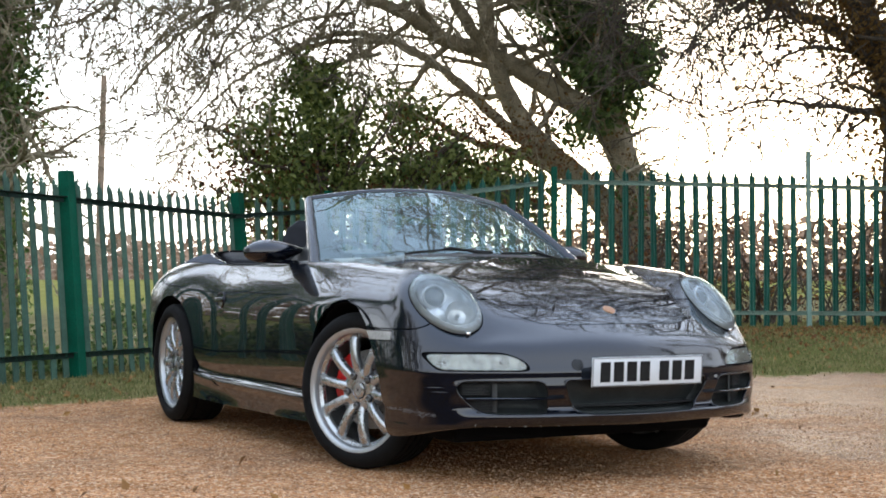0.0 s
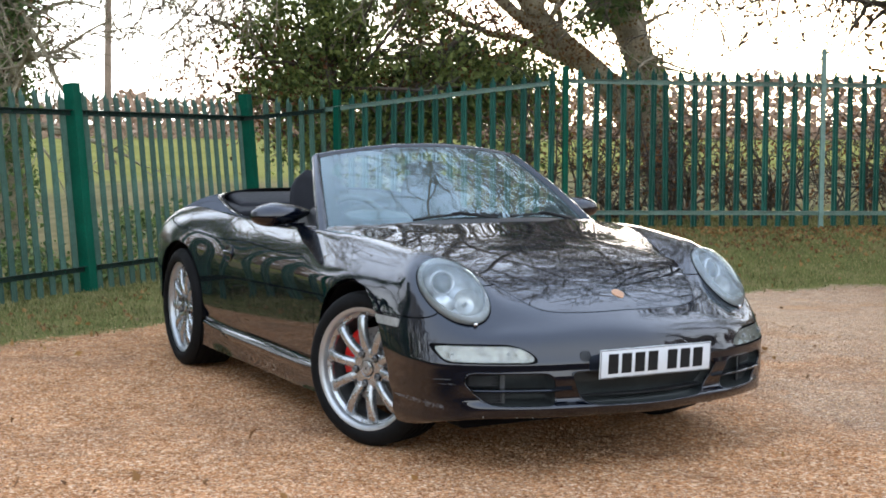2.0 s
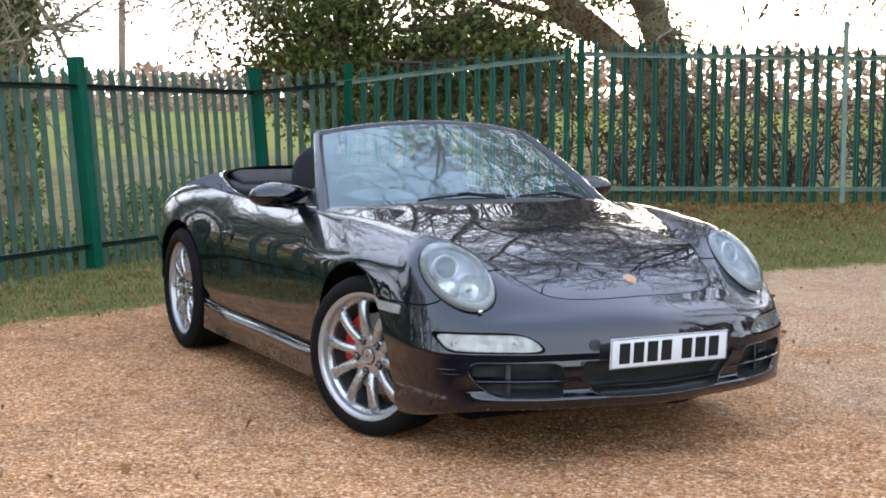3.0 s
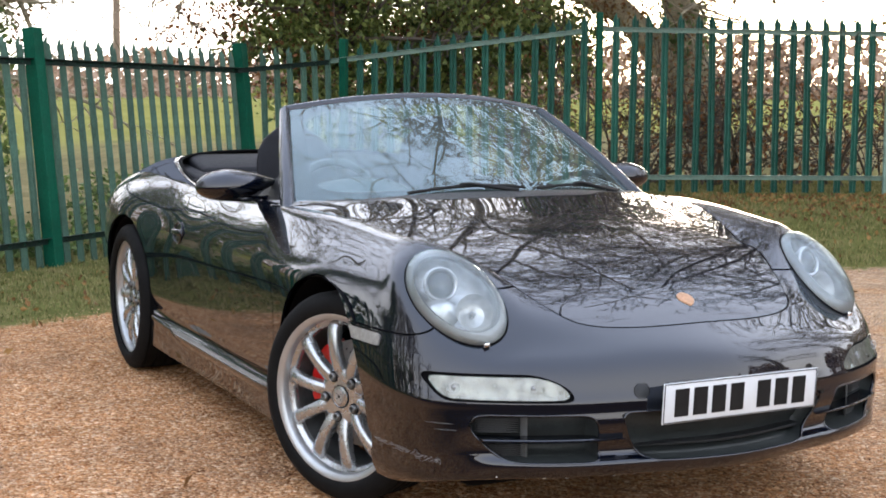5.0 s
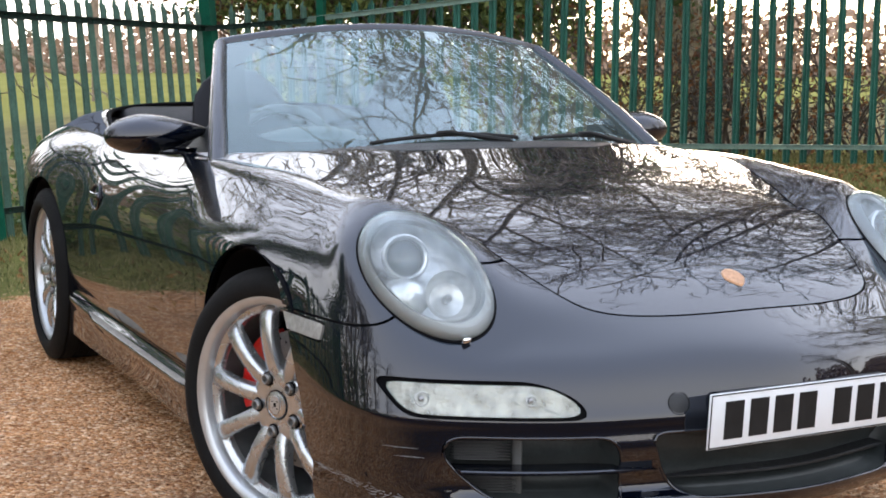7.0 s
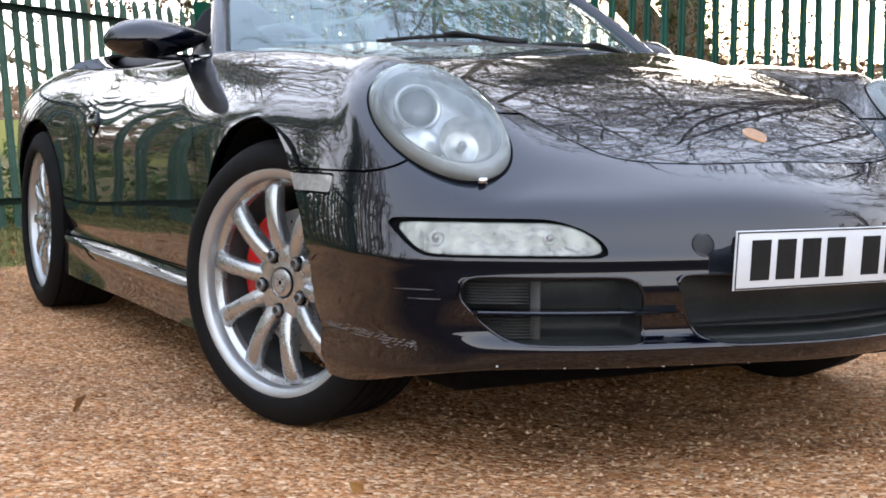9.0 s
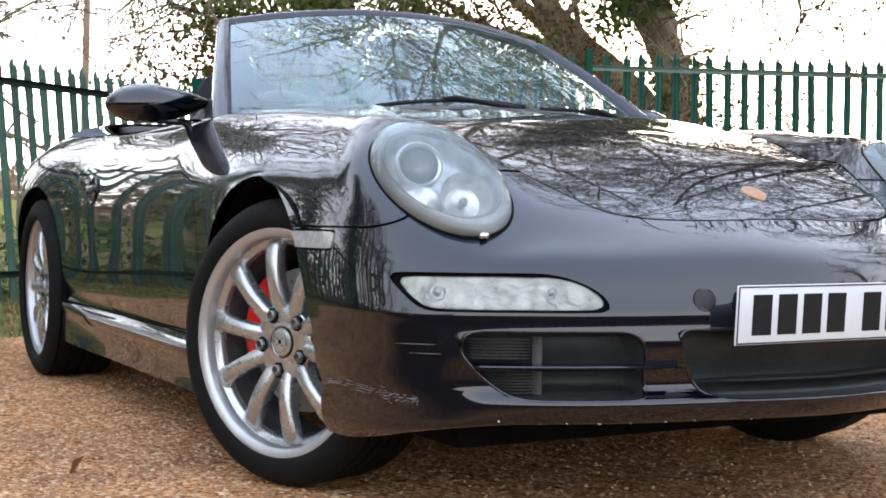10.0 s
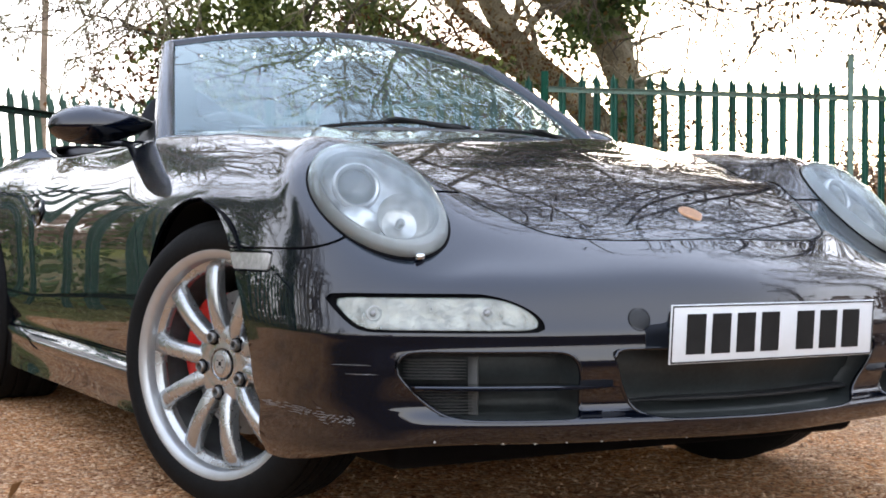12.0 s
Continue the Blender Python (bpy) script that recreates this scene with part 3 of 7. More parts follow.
def f_hood(x, y, z, A):
    side = np.interp(y, (-0.72, -0.68, -0.56, -0.34, -0.175, 0.012, 0.094, 0.2, 0.4), (0.375, 0.395, 0.445, 0.522, 0.575, 0.635, 0.660, 0.690, 0.735))
    return smax(0.022, x - side, (-0.783 + 0.55 * x * x) - y, (A[:, 7] - (tv[-1] - 0.045)) * 1.0)


def f_bumper(x, y, z, A):
    zb = 0.586 + 0.035 * np.clip((0.80 - x) / 0.085, 0, 1) ** 1.3 + 0.08 * sstep((0.635 - x) / 0.07)
    return np.maximum(z - zb, y - 0.0)


def f_door(x, y, z, A):
    q = np.clip(0.75 - z, 0, 1)
    rear = 1.75 - 0.35 * q - 1.1 * q * q
    fore = 0.40 + 0.17 * np.clip((z - 0.55) / 0.28, 0, 1.2) ** 1.3
    return np.where(x > 0.5, smax(0.012, fore - y, y - rear, 0.305 - z), 1.0)


def f_sill(x, y, z, A):
    return np.where((y > 0) & (y < 2.35), z - 0.298, 1.0)


def f_flap(x, y, z, A):
    return np.sqrt((x - 0.80) ** 2 + (y - 0.235) ** 2 + (z - 0.788) ** 2) - 0.071


car = thing("sports_car", "glossy black two-seat convertible with roof folded, parked on gravel", "car")
body = SKIN
_, body = split(body, front_arch)
_, body = split(body, arch(2.35, 0.335, 0.372))
_, body = split(body, f_head)
side_open, body = split(body, f_side_intake)
centre_open, body = split(body, f_centre_intake)
shell = list(body)
fog, body = panel(body, f_fog, 0.0038)
marker, body = panel(body, f_marker)
hood, body = panel(body, f_hood)
cowl, body = split(body, lambda x, y, z, A: np.where((x < 0.62) & (y < 0.75), (tv[-1] - 0.045) - A[:, 7], 1.0))
bumper, body = panel(body, f_bumper)
bumper, scraps = largest(bumper)
door, body = panel(body, f_door)
sill, body = panel(body, f_sill)
wing, quarter = panel(body, lambda x, y, z, A: y - 1.0)
flap, wing_r = panel(wing, f_flap, 0.0012)

skin_mesh("body_shell", shell, M_GAP, car, (1, -1), "dark seams behind the panels", 0, -0.009)
skin_mesh("front_bumper", bumper, M_PAINT, car, (1, -1), "gloss black front bumper with stone chips")


def crown(x, y):
    """The bonnet's even crown, rounded to both sides."""
    v = np.array([0.14 * x, -float(np.polyval(np.polyder(crown_fit), y - 0.28 * x * x)) - 0.03, 1.0])
    return v / np.linalg.norm(v)


skin_mesh("bonnet", hood, M_PAINT, car, (1, -1), "gloss black bonnet mirroring bare branches", bend=crown)
skin_mesh("cowl_panel", cowl, M_PLASTIC, car, (1, -1), "matt black plastic cowl panel")
skin_mesh("front_wing", wing_r, M_PAINT, car, (-1,))
skin_mesh("front_wing", wing, M_PAINT, car, (1,))
skin_mesh("fuel_flap", flap, M_PAINT, car, (-1,), "round fuel filler flap")
doors = {}
for sgn in (-1, 1):
    doors[sgn] = skin_mesh("door", door, M_PAINT, car, (sgn,))
    skin_mesh("rear_quarter", quarter, M_PAINT, car, (sgn,))
    skin_mesh("sill", sill, M_PAINT, car, (sgn,))
    skin_mesh("side_marker", marker, M_MARK, car, (sgn,), "clear side repeater lens", 0.006, 0.002)


def sill_ledge(sgn):
    """A narrow flat-topped ledge along the foot of the door, tapering out at both ends."""
    bm = bmesh.new()
    tread = bmesh.new()
    rows, tops = [], []
    n = 28
    for k in range(n + 1):
        t = k / n
        y = 0.385 + 1.38 * t
        x = 0.8610 - 0.009 * t
        w = 0.024 * min(1, 0.25 + 6 * t, 0.05 + 7 * (1 - t))
        z = 0.270 + 0.008 * t
        sec = ((-0.045, z - 0.002), (-0.004, z - 0.003), (-0.0012, z - 0.0044), (0, z - 0.008), (-0.004, z - 0.020), (-0.012, z - 0.034), (-0.045, z - 0.034))
        rows.append([bm.verts.new((sgn * (x + dx - (0.024 - w)), y, zz)) for dx, zz in sec])
        tops.append([tread.verts.new((sgn * (x + dx - (0.024 - w)), y, zz)) for dx, zz in ((-w - 0.012, z + 0.0015), (-0.005, z + 0.0005), (-0.0025, z - 0.001), (-0.003, z - 0.0035), (-w - 0.012, z - 0.0025))])
    for a, b in zip(rows[:-1], rows[1:]):
        for k in range(7):
            bm.faces.new((a[k], a[(k + 1) % 7], b[(k + 1) % 7], b[k]))
    for a, b in zip(tops[:-1], tops[1:]):
        for k in range(5):
            tread.faces.new((a[k], a[(k + 1) % 5], b[(k + 1) % 5], b[k]))
    bm.faces.new(rows[0])
    bm.faces.new(rows[-1][::-1])
    ledge = part("sill_ledge", bm, M_PAINT, car, "gloss black ledge along the sill", sharp=50)
    part("tread_strip", tread, M_TREAD, ledge, "dusty scuffed strip on the ledge", sharp=50)


sill_ledge(1)
sill_ledge(-1)


def boundary_wall(name, polys, material, parent, sides, depth, inset, keep, label=""):
    """The walls of an opening in the skin: its edge drawn inwards, and a back panel."""
    count = {}
    for p in polys:
        for k, a in enumerate(p):
            count[(a, p[(k + 1) % len(p)])] = 1
    rim = [e for e in count if (e[1], e[0]) not in count]
    mid = np.mean([ATT[a][:3] for e in rim for a in e], axis=0)
    verts, faces = [], []
    for s in sides:
        idx = {}

        def vid(a, lay):
            if (a, lay) not in idx:
                p = ATT[a][:3].copy()
                if lay:
                    p = p + (mid - p) * np.array([0 if keep else inset, 0, inset]) + np.array(depth)
                if p[0] < 1e-6:
                    p[0] = 0
                idx[(a, lay)] = len(verts)
                verts.append(p * np.array([s, 1, 1]))
            return idx[(a, lay)]

        for a, b in rim:
            if keep and ATT[a][0] < 1e-5 and ATT[b][0] < 1e-5:
                continue
            faces.append((vid(a, 0), vid(b, 0), vid(b, 1), vid(a, 1)))
        for p in polys:
            faces.append(tuple(vid(a, 1) for a in p))
    return link_mesh(name, verts, faces, material, parent, label)


boundary_wall("side_intake_duct", side_open, M_DUCT, car, (1,), (-0.01, 0.07, 0.0), 0.08, False, "black plastic air duct")
boundary_wall("side_intake_duct", side_open, M_DUCT, car, (-1,), (-0.01, 0.07, 0.0), 0.08, False, "black plastic air duct")
boundary_wall("centre_intake_duct", centre_open, M_DUCT, car, (1, -1), (0, 0.06, 0.0), 0.06, True, "black plastic centre air duct")


def opening_rim(polys, r, sgn, half):
    """The rounded painted edge that runs round an opening of the skin."""
    count = {}
    for p in polys:
        for k, a in enumerate(p):
            count[(a, p[(k + 1) % len(p)])] = 1
    nxt = dict(e for e in count if (e[1], e[0]) not in count and not (half and ATT[e[0]][0] < 1e-5 and ATT[e[1]][0] < 1e-5))
    first = next((a for a in nxt if a not in nxt.values()), next(iter(nxt)))
    chain, a = [first], nxt[first]
    while a != first and a in nxt:
        chain.append(a)
        a = nxt[a]
    chain.append(a)
    pts = []
    for i in chain:
        p = Vector(ATT[i][:3] * np.array([sgn, 1, 1])) - Vector(ATT[i][3:6] * np.array([sgn, 1, 1])) * (r * 0.8)
        if not pts or (p - pts[-1]).length > 0.009:
            pts.append(p)
    if not half:
        pts.append(pts[0].copy())
    for _ in range(2):
        pts = [pts[0]] + [(a + b * 2 + c) / 4 for a, b, c in zip(pts, pts[1:], pts[2:])] + [pts[-1]]
    part("intake_rim", bm_tube(pts, r, 8), M_PAINT, car, "rounded gloss black edge of the intake", sharp=80)


for sgn in (1, -1):
    opening_rim(side_open, 0.004, sgn, False)
    opening_rim(centre_open, 0.004, sgn, True)


def nose_y(x, z=0.33):
    """The plan of the nose at bumper height."""
    k = int(np.argmin(np.abs(GRID[:, 0, 2] - z)))
    row = GRID[k, :120]
    return float(np.interp(abs(x), row[:, 0], row[:, 1]))


def side_x(y, z):
    """How far out the flank lies at y, z."""
    rows = GRID[:, 120:230]
    k = np.argmin((rows[..., 1] - y) ** 2 + (rows[..., 2] - z) ** 2)
    return float(rows.reshape(-1, 3)[k, 0])


def fin(x0, x1, z, thick, deep, lead, material, sgn, name, label=""):
    """A slat that follows the plan of the nose."""
    bm = bmesh.new()
    n = 16
    rows = []
    for k in range(n + 1):
        x = x0 + (x1 - x0) * k / n
        y = nose_y(x) + lead
        d = deep * (0.35 + 0.65 * min(1, 3 * k / n))
        t = thick * min(1, 0.15 + 4 * k / n)
        rows.append([bm.verts.new((sgn * x, yy, zz)) for yy, zz in ((y + 0.003, z + t), (y, z + t * .4), (y, z - t * .4), (y + 0.003, z - t), (y + d, z - t), (y + d, z + t))])
    for a, b in zip(rows[:-1], rows[1:]):
        for k in range(6):
            bm.faces.new((a[k], a[(k + 1) % 6], b[(k + 1) % 6], b[k]))
    bm.faces.new(rows[0])
    bm.faces.new(rows[-1][::-1])
    return part(name, bm, material, car, label)


for sgn in (1, -1):
    fin(0.330, 0.683, 0.332, 0.0042, 0.06, -0.016, M_PAINT, sgn, "intake_slat", "gloss black slat across the intake")
    fin(0.40, 0.675, 0.392, 0.004, 0.04, 0.03, M_PLASTIC, sgn, "intake_slat")
    for k in range(8):
        fin(0.560, 0.66, 0.281 + 0.0058 * k, 0.0012, 0.02, 0.045, M_GRILLE, sgn, "radiator_grille_bar")
    for k in range(7):
        fin(0.575, 0.67, 0.345 + 0.0058 * k, 0.0012, 0.02, 0.045, M_GRILLE, sgn, "radiator_grille_bar")
    part("grille_post", bm_box(0.005, 0.02, 0.11, pose(sgn * 0.562, nose_y(0.562) + 0.05, 0.333, 0, 0, -sgn * 30), 0.001), M_GRILLE, car)
fin(-0.30, 0.30, 0.300, 0.004, 0.04, 0.03, M_PLASTIC, 1, "intake_slat", "black plastic slat in the centre intake")

# front fog and indicator lamps
for sgn in (-1, 1):
    lamp = skin_mesh("fog_lamp", fog, M_LENS, car, (sgn,), "clear fog and indicator lamp unit", 0.004, -0.001)
    skin_mesh("lamp_reflector", fog, M_FOGREFL, lamp, (sgn,), "silver fluted reflector", 0.0, -0.0075)
    for fx, fz, fr in ((0.735, 0.468, 0.013), (0.560, 0.470, 0.010)):
        y = nose_y(fx, 0.455)
        m = look((sgn * fx, y + 0.004, fz), (sgn * fx * 1.35, y - 1.0, fz + 0.1))
        pts = [m @ Vector((fr * math.cos(2 * math.pi * k / 24), fr * math.sin(2 * math.pi * k / 24), 0)) for k in range(25)]
        part("bulb_ring", bm_tube(pts, 0.0012, 6, cap=False), M_LIP, lamp, "round bulb ring")
        part("bulb", bm_lathe([(0.001, 0.002), (0.005, 0.0), (0.006, -0.008)], 12, m @ pose(0, 0, 0.0, 180)), M_RING, lamp)

# tow eye cover, on the driver's side
ti = np.argmin((GRID[:, :60, 0] - 0.283) ** 2 + (GRID[:, :60, 2] - 0.456) ** 2)
tp, tn = GRID[:, :60].reshape(-1, 3)[ti] * flip, NORM[:, :60].reshape(-1, 3)[ti] * flip
part("tow_eye_cover", bm_lathe([(0.0005, 0.0012), (0.018, 0.0011), (0.0205, 0.0004), (0.0210, -0.006)], 32, Matrix.Translation(tp) @ Vector(tn).to_track_quat("Z", "Y").to_matrix().to_4x4()), M_PLASTIC, car, "round black towing eye cover")

part("tow_eye_seam", bm_lathe([(0.0210, 0.0008), (0.0228, 0.0008), (0.0228, -0.004)], 32, Matrix.Translation(tp) @ Vector(tn).to_track_quat("Z", "Y").to_matrix().to_4x4()), M_GAP, car)

# chipped paint along the under edge and two scuffs by the intake
M_CHIP = mat("bare_primer", (0.42, 0.41, 0.39), 0.7, vary=0.2, scale=60)
M_SCUFF = mat("scraped_paint", (0.15, 0.15, 0.15), 0.6, vary=0.35, scale=90)
cr = random.Random(9)
for k in range(9):
    cx = 0.18 + 0.055 * k + cr.uniform(-0.02, 0.02)
    i = int(np.argmin(np.abs(GRID[0, :150, 0] - cx) + (GRID[0, :150, 1] > -0.3) * 9))
    j = int(np.argmin(np.abs(GRID[:60, i, 2] - (0.229 + cr.uniform(-0.003, 0.004)))))
    q, nq = GRID[j, i] * flip, NORM[j, i] * flip
    bm = bmesh.new()
    bmesh.ops.create_icosphere(bm, subdivisions=1, radius=1.0, matrix=Matrix.Translation(q - nq * 0.0005) @ Matrix.Diagonal((cr.uniform(0.0012, 0.005), 0.002, cr.uniform(0.0012, 0.003), 1)))
    for v in bm.verts:
        v.co += Vector((cr.gauss(0, 0.001), 0, cr.gauss(0, 0.0008)))
    part("paint_chip", bm, M_CHIP, car, "pale chip in the paint", smooth=False)
for x0, x1, z0 in ((0.745, 0.795, 0.372), (0.735, 0.780, 0.358)):
    ends = []
    for x in (x0, (x0 + x1) / 2, x1):
        row = GRID[int(np.argmin(np.abs(GRID[:, 60, 2] - z0))), :110]
        ends.append(np.array([x, np.interp(x, row[:, 0], row[:, 1]) - 0.0012, np.interp(x, row[:, 0], row[:, 2])]))
    pts = []
    for k in range(7):
        q = k / 6
        pts.append(tuple((ends[0] * (1 - q) * (1 - 2 * q) + ends[1] * 4 * q * (1 - q) + ends[2] * q * (2 * q - 1)) * flip))
    part("scuff", bm_tube(pts, [0.0002, 0.0004, 0.0007, 0.0004, 0.0006, 0.0003, 0.0002], 5), M_SCUFF, car, "thin pale scuff in the paint")

# a feathered scrape low on the corner of the bumper
for k in range(90):
    u = cr.random()
    x = 0.836 - 0.075 * u
    row = GRID[int(np.argmin(np.abs(GRID[:70, 80, 2] - (0.283 - 0.016 * u + cr.gauss(0, 0.0045) * (1.2 - abs(u - 0.4)))))), 40:115]
    order = np.argsort(row[:, 0])
    ln, tilt = cr.uniform(0.0008, 0.0035), cr.uniform(-1.2, 0.6)
    pts = []
    for h in (-1, 0, 1):
        xx = x + h * ln
        pts.append(tuple(np.array([xx, np.interp(xx, row[order, 0], row[order, 1]) - 0.0006, np.interp(xx, row[order, 0], row[order, 2]) + h * ln * tilt]) * flip))
    part("scuff", bm_tube(pts, [0.0002, cr.uniform(0.0004, 0.0009), 0.0002], 5), M_SCUFF, car)

# ---- number plate ----
plate = part("number_plate", bm_box(0.52, 0.004, 0.111, pose(0, -0.947, 0.430, 4), 0.0015), M_WHITE, car, "white number plate")
bmh = bm_box(0.43, 0.04, 0.10, pose(0, -0.923, 0.428, 4), 0.006)
part("plate_holder", bmh, M_PLASTIC, car, "black plate holder")
pm = pose(0, -0.947, 0.430, 4)
for cx in (-0.200, -0.139, -0.078, -0.017, 0.074, 0.135, 0.196):
    part("plate_bar", bm_box(0.046, 0.0012, 0.076, pm @ pose(cx, -0.0026, 0), 0.0004, 1), M_BLACK, plate, "plain black bar")
for sx, sz, lx, lz in ((0, 0.0525, 0.512, 0.0025), (0, -0.0525, 0.512, 0.0025), (-0.2565, 0, 0.0025, 0.107), (0.2565, 0, 0.0025, 0.107)):
    part("plate_border", bm_box(lx, 0.001, lz, pm @ pose(sx, -0.0025, sz)), M_BLACK, plate)

# badge on the bonnet
bm = bmesh.new()
ring0 = []
for k in range(24):
    a = 2 * math.pi * k / 24
    r = 0.026 * (1 - 0.18 * max(0, -math.sin(a)) ** 2)
    ring0.append((r * math.cos(a) * (1.0 if math.sin(a) > -0.2 else 1 - 0.45 * (abs(math.sin(a)) - 0.2)), 0.032 * math.sin(a)))
bz = float(np.interp(-0.69, GRID[:, 0, 1], GRID[:, 0, 2]))
mb = look((0, -0.69, bz - 0.001), (0, -0.69 - 0.5, bz + 1.0))
lo = [bm.verts.new(mb @ Vector((x, y, 0.0))) for x, y in ring0]
hi = [bm.verts.new(mb @ Vector((x * .92, y * .92, -0.0035))) for x, y in ring0]
for k in range(24):
    bm.faces.new((lo[k], lo[(k + 1) % 24], hi[(k + 1) % 24], hi[k]))
bm.faces.new(hi)
part("bonnet_badge", bm, M_GOLD, car, "small gold and copper shield badge")

# ---- headlamps ----
def headlamp(sgn):
    S = Matrix.Diagonal((sgn, 1, 1, 1))
    C, U, V, N = (Vector(a) for a in (HL_C, HL_U, HL_V, HL_N))
    lamp = new("headlamp")
    lamp.parent = car
    lamp["label"] = "oval clear headlamp with silver inside"

    def oval(f, h, seg=64):
        return [S @ (C + U * (f * math.cos(2 * math.pi * k / seg)) + V * (f * math.sin(2 * math.pi * k / seg)) + N * h) for k in range(seg)]

    def rings(rows, cap=False):
        b = bmesh.new()
        vv2 = [[b.verts.new(p) for p in oval(f, h)] for f, h in rows]
        for a, c in zip(vv2[:-1], vv2[1:]):
            for k in range(64):
                b.faces.new((a[k], a[(k + 1) % 64], c[(k + 1) % 64], c[k]))
        if cap:
            b.faces.new(vv2[-1])
        return b

    part("lamp_seal", rings([(1.02, -0.012), (1.015, 0.0015), (0.985, 0.003), (0.975, -0.01)]), M_GAP, lamp, "black rubber seal")
    part("lamp_surround", rings([(0.985, -0.004), (0.982, 0.006), (0.94, 0.016), (0.85, 0.026), (0.80, 0.022), (0.79, 0.010)]), M_RING, lamp, "grey lamp surround")
    part("lamp_cover", rings([(0.985, 0.004), (0.975, 0.014), (0.93, 0.027), (0.84, 0.039), (0.70, 0.050), (0.52, 0.059), (0.34, 0.065), (0.16, 0.0685), (0.02, 0.0695)], True), M_HAZE, lamp, "clear domed lamp cover")
    part("lamp_bowl", rings([(0.93, 0.002), (0.90, -0.02), (0.80, -0.045), (0.6, -0.06), (0.3, -0.068), (0.02, -0.07)], True), M_REFL, lamp, "silver reflector bowl")
    # projector, high and outboard, with its bezel; the small lamps below
    P = C - U * 0.06 - V * 0.30 + N * 0.01
    mz = Matrix.Translation(S @ P) @ (S.to_3x3() @ Vector((0.20, -0.93, 0.28))).to_track_quat("Z", "Y").to_matrix().to_4x4()
    part("projector_bezel", bm_lathe([(0.034, -0.05), (0.050, -0.02), (0.049, -0.012), (0.045, -0.008), (0.040, -0.012), (0.038, -0.03)], 48, mz), M_REFL, lamp, "bright projector ring")
    part("projector_lens", bm_lathe([(0.040, -0.028), (0.037, -0.018), (0.028, -0.010), (0.015, -0.006), (0.001, -0.005)], 40, mz), M_PROJ, lamp, "clear projector lens")
    part("projector_back", bm_lathe([(0.040, -0.03), (0.02, -0.05), (0.001, -0.055)], 32, mz), M_STEEL, lamp)
    P = C + U * 0.08 + V * 0.42 + N * 0.012
    mz2 = Matrix.Translation(S @ P) @ (S.to_3x3() @ Vector((0.25, -0.9, 0.35))).to_track_quat("Z", "Y").to_matrix().to_4x4()
    part("main_beam_bowl", bm_lathe([(0.052, -0.004), (0.048, -0.02), (0.035, -0.045), (0.015, -0.055), (0.001, -0.056)], 40, mz2), M_REFL, lamp, "bright round reflector")
    part("main_beam_bulb", bm_lathe([(0.008, -0.05), (0.009, -0.03), (0.006, -0.022), (0.001, -0.02)], 16, mz2), M_STEEL, lamp)
    P = C - U * 0.50 + V * 0.10 + N * 0.01
    mz3 = Matrix.Translation(S @ P) @ (S.to_3x3() @ Vector((0.3, -0.85, 0.45))).to_track_quat("Z", "Y").to_matrix().to_4x4()
    part("side_reflector", bm_lathe([(0.001, -0.004), (0.022, -0.008), (0.040, -0.018), (0.050, -0.032)], 32, mz3 @ pose(0, 0, -0.018) @ Matrix.Diagonal((1.05, 0.85, 1, 1))), M_REFL, lamp)
    W = C + V * 0.985 - U * 0.26
    W = S @ W
    part("washer_jet", bm_box(0.018, 0.012, 0.012, Matrix.Translation(W + (S.to_3x3() @ N) * 0.008), 0.003), M_CHROME, lamp, "small washer jet")


headlamp(1)
headlamp(-1)

# ---- wheels ----
M_BARREL = mat("dark_inner_rim", (0.10, 0.105, 0.105), 0.55, 0.5, vary=0.3, scale=12, spec=0.3)


def bm_spoke(ang):
    bm = bmesh.new()
    rows = []
    for r, zf, w, t in ((0.040, 0.076, 0.013, 0.030), (0.062, 0.0845, 0.0195, 0.032), (0.09, 0.0945, 0.0180, 0.034), (0.125, 0.1005, 0.0172, 0.032),
                        (0.16, 0.1010, 0.0182, 0.030), (0.195, 0.0965, 0.0205, 0.028), (0.213, 0.0900, 0.0215, 0.024), (0.2225, 0.078, 0.0200, 0.014)):
        prof = ((-w, zf - t), (-w * 1.02, zf - 0.010), (-w * .82, zf - 0.003), (-w * .3, zf), (w * .3, zf), (w * .82, zf - 0.003), (w * 1.02, zf - 0.010), (w, zf - t))
        rows.append([bm.verts.new((r, a, b)) for a, b in prof])
    for a, b in zip(rows[:-1], rows[1:]):
        for k in range(8):
            bm.faces.new((a[k], a[(k + 1) % 8], b[(k + 1) % 8], b[k]))
    bm.faces.new(rows[0])
    bm.faces.new(rows[-1][::-1])
    bmesh.ops.rotate(bm, verts=bm.verts, matrix=Matrix.Rotation(ang, 3, "Z"))
    return bm


def bm_tread(R, w):
    """A tyre: sidewalls, shoulder and grooved tread, turned round z (z outwards)."""
    h = w / 2
    prof = [(0.253, h - 0.012), (0.257, h - 0.004), (0.264, h), (0.276, h + 0.003), (0.290, h + 0.001), (0.304, h - 0.006), (R - 0.010, h - 0.014), (R - 0.003, h - 0.025)]
    n = 4
    xs = [h - 0.036 - (w - 0.072) * k / n for k in range(n + 1)]
    tread = []
    for k, x in enumerate(xs):
        tread += [(R - 0.0005, x + 0.006), (R - 0.008, x + 0.0045), (R - 0.008, x - 0.0045), (R - 0.0005, x - 0.006)]
    prof = prof + tread + [(r, -z) for r, z in prof[::-1]]
    return bm_lathe(prof, 96)


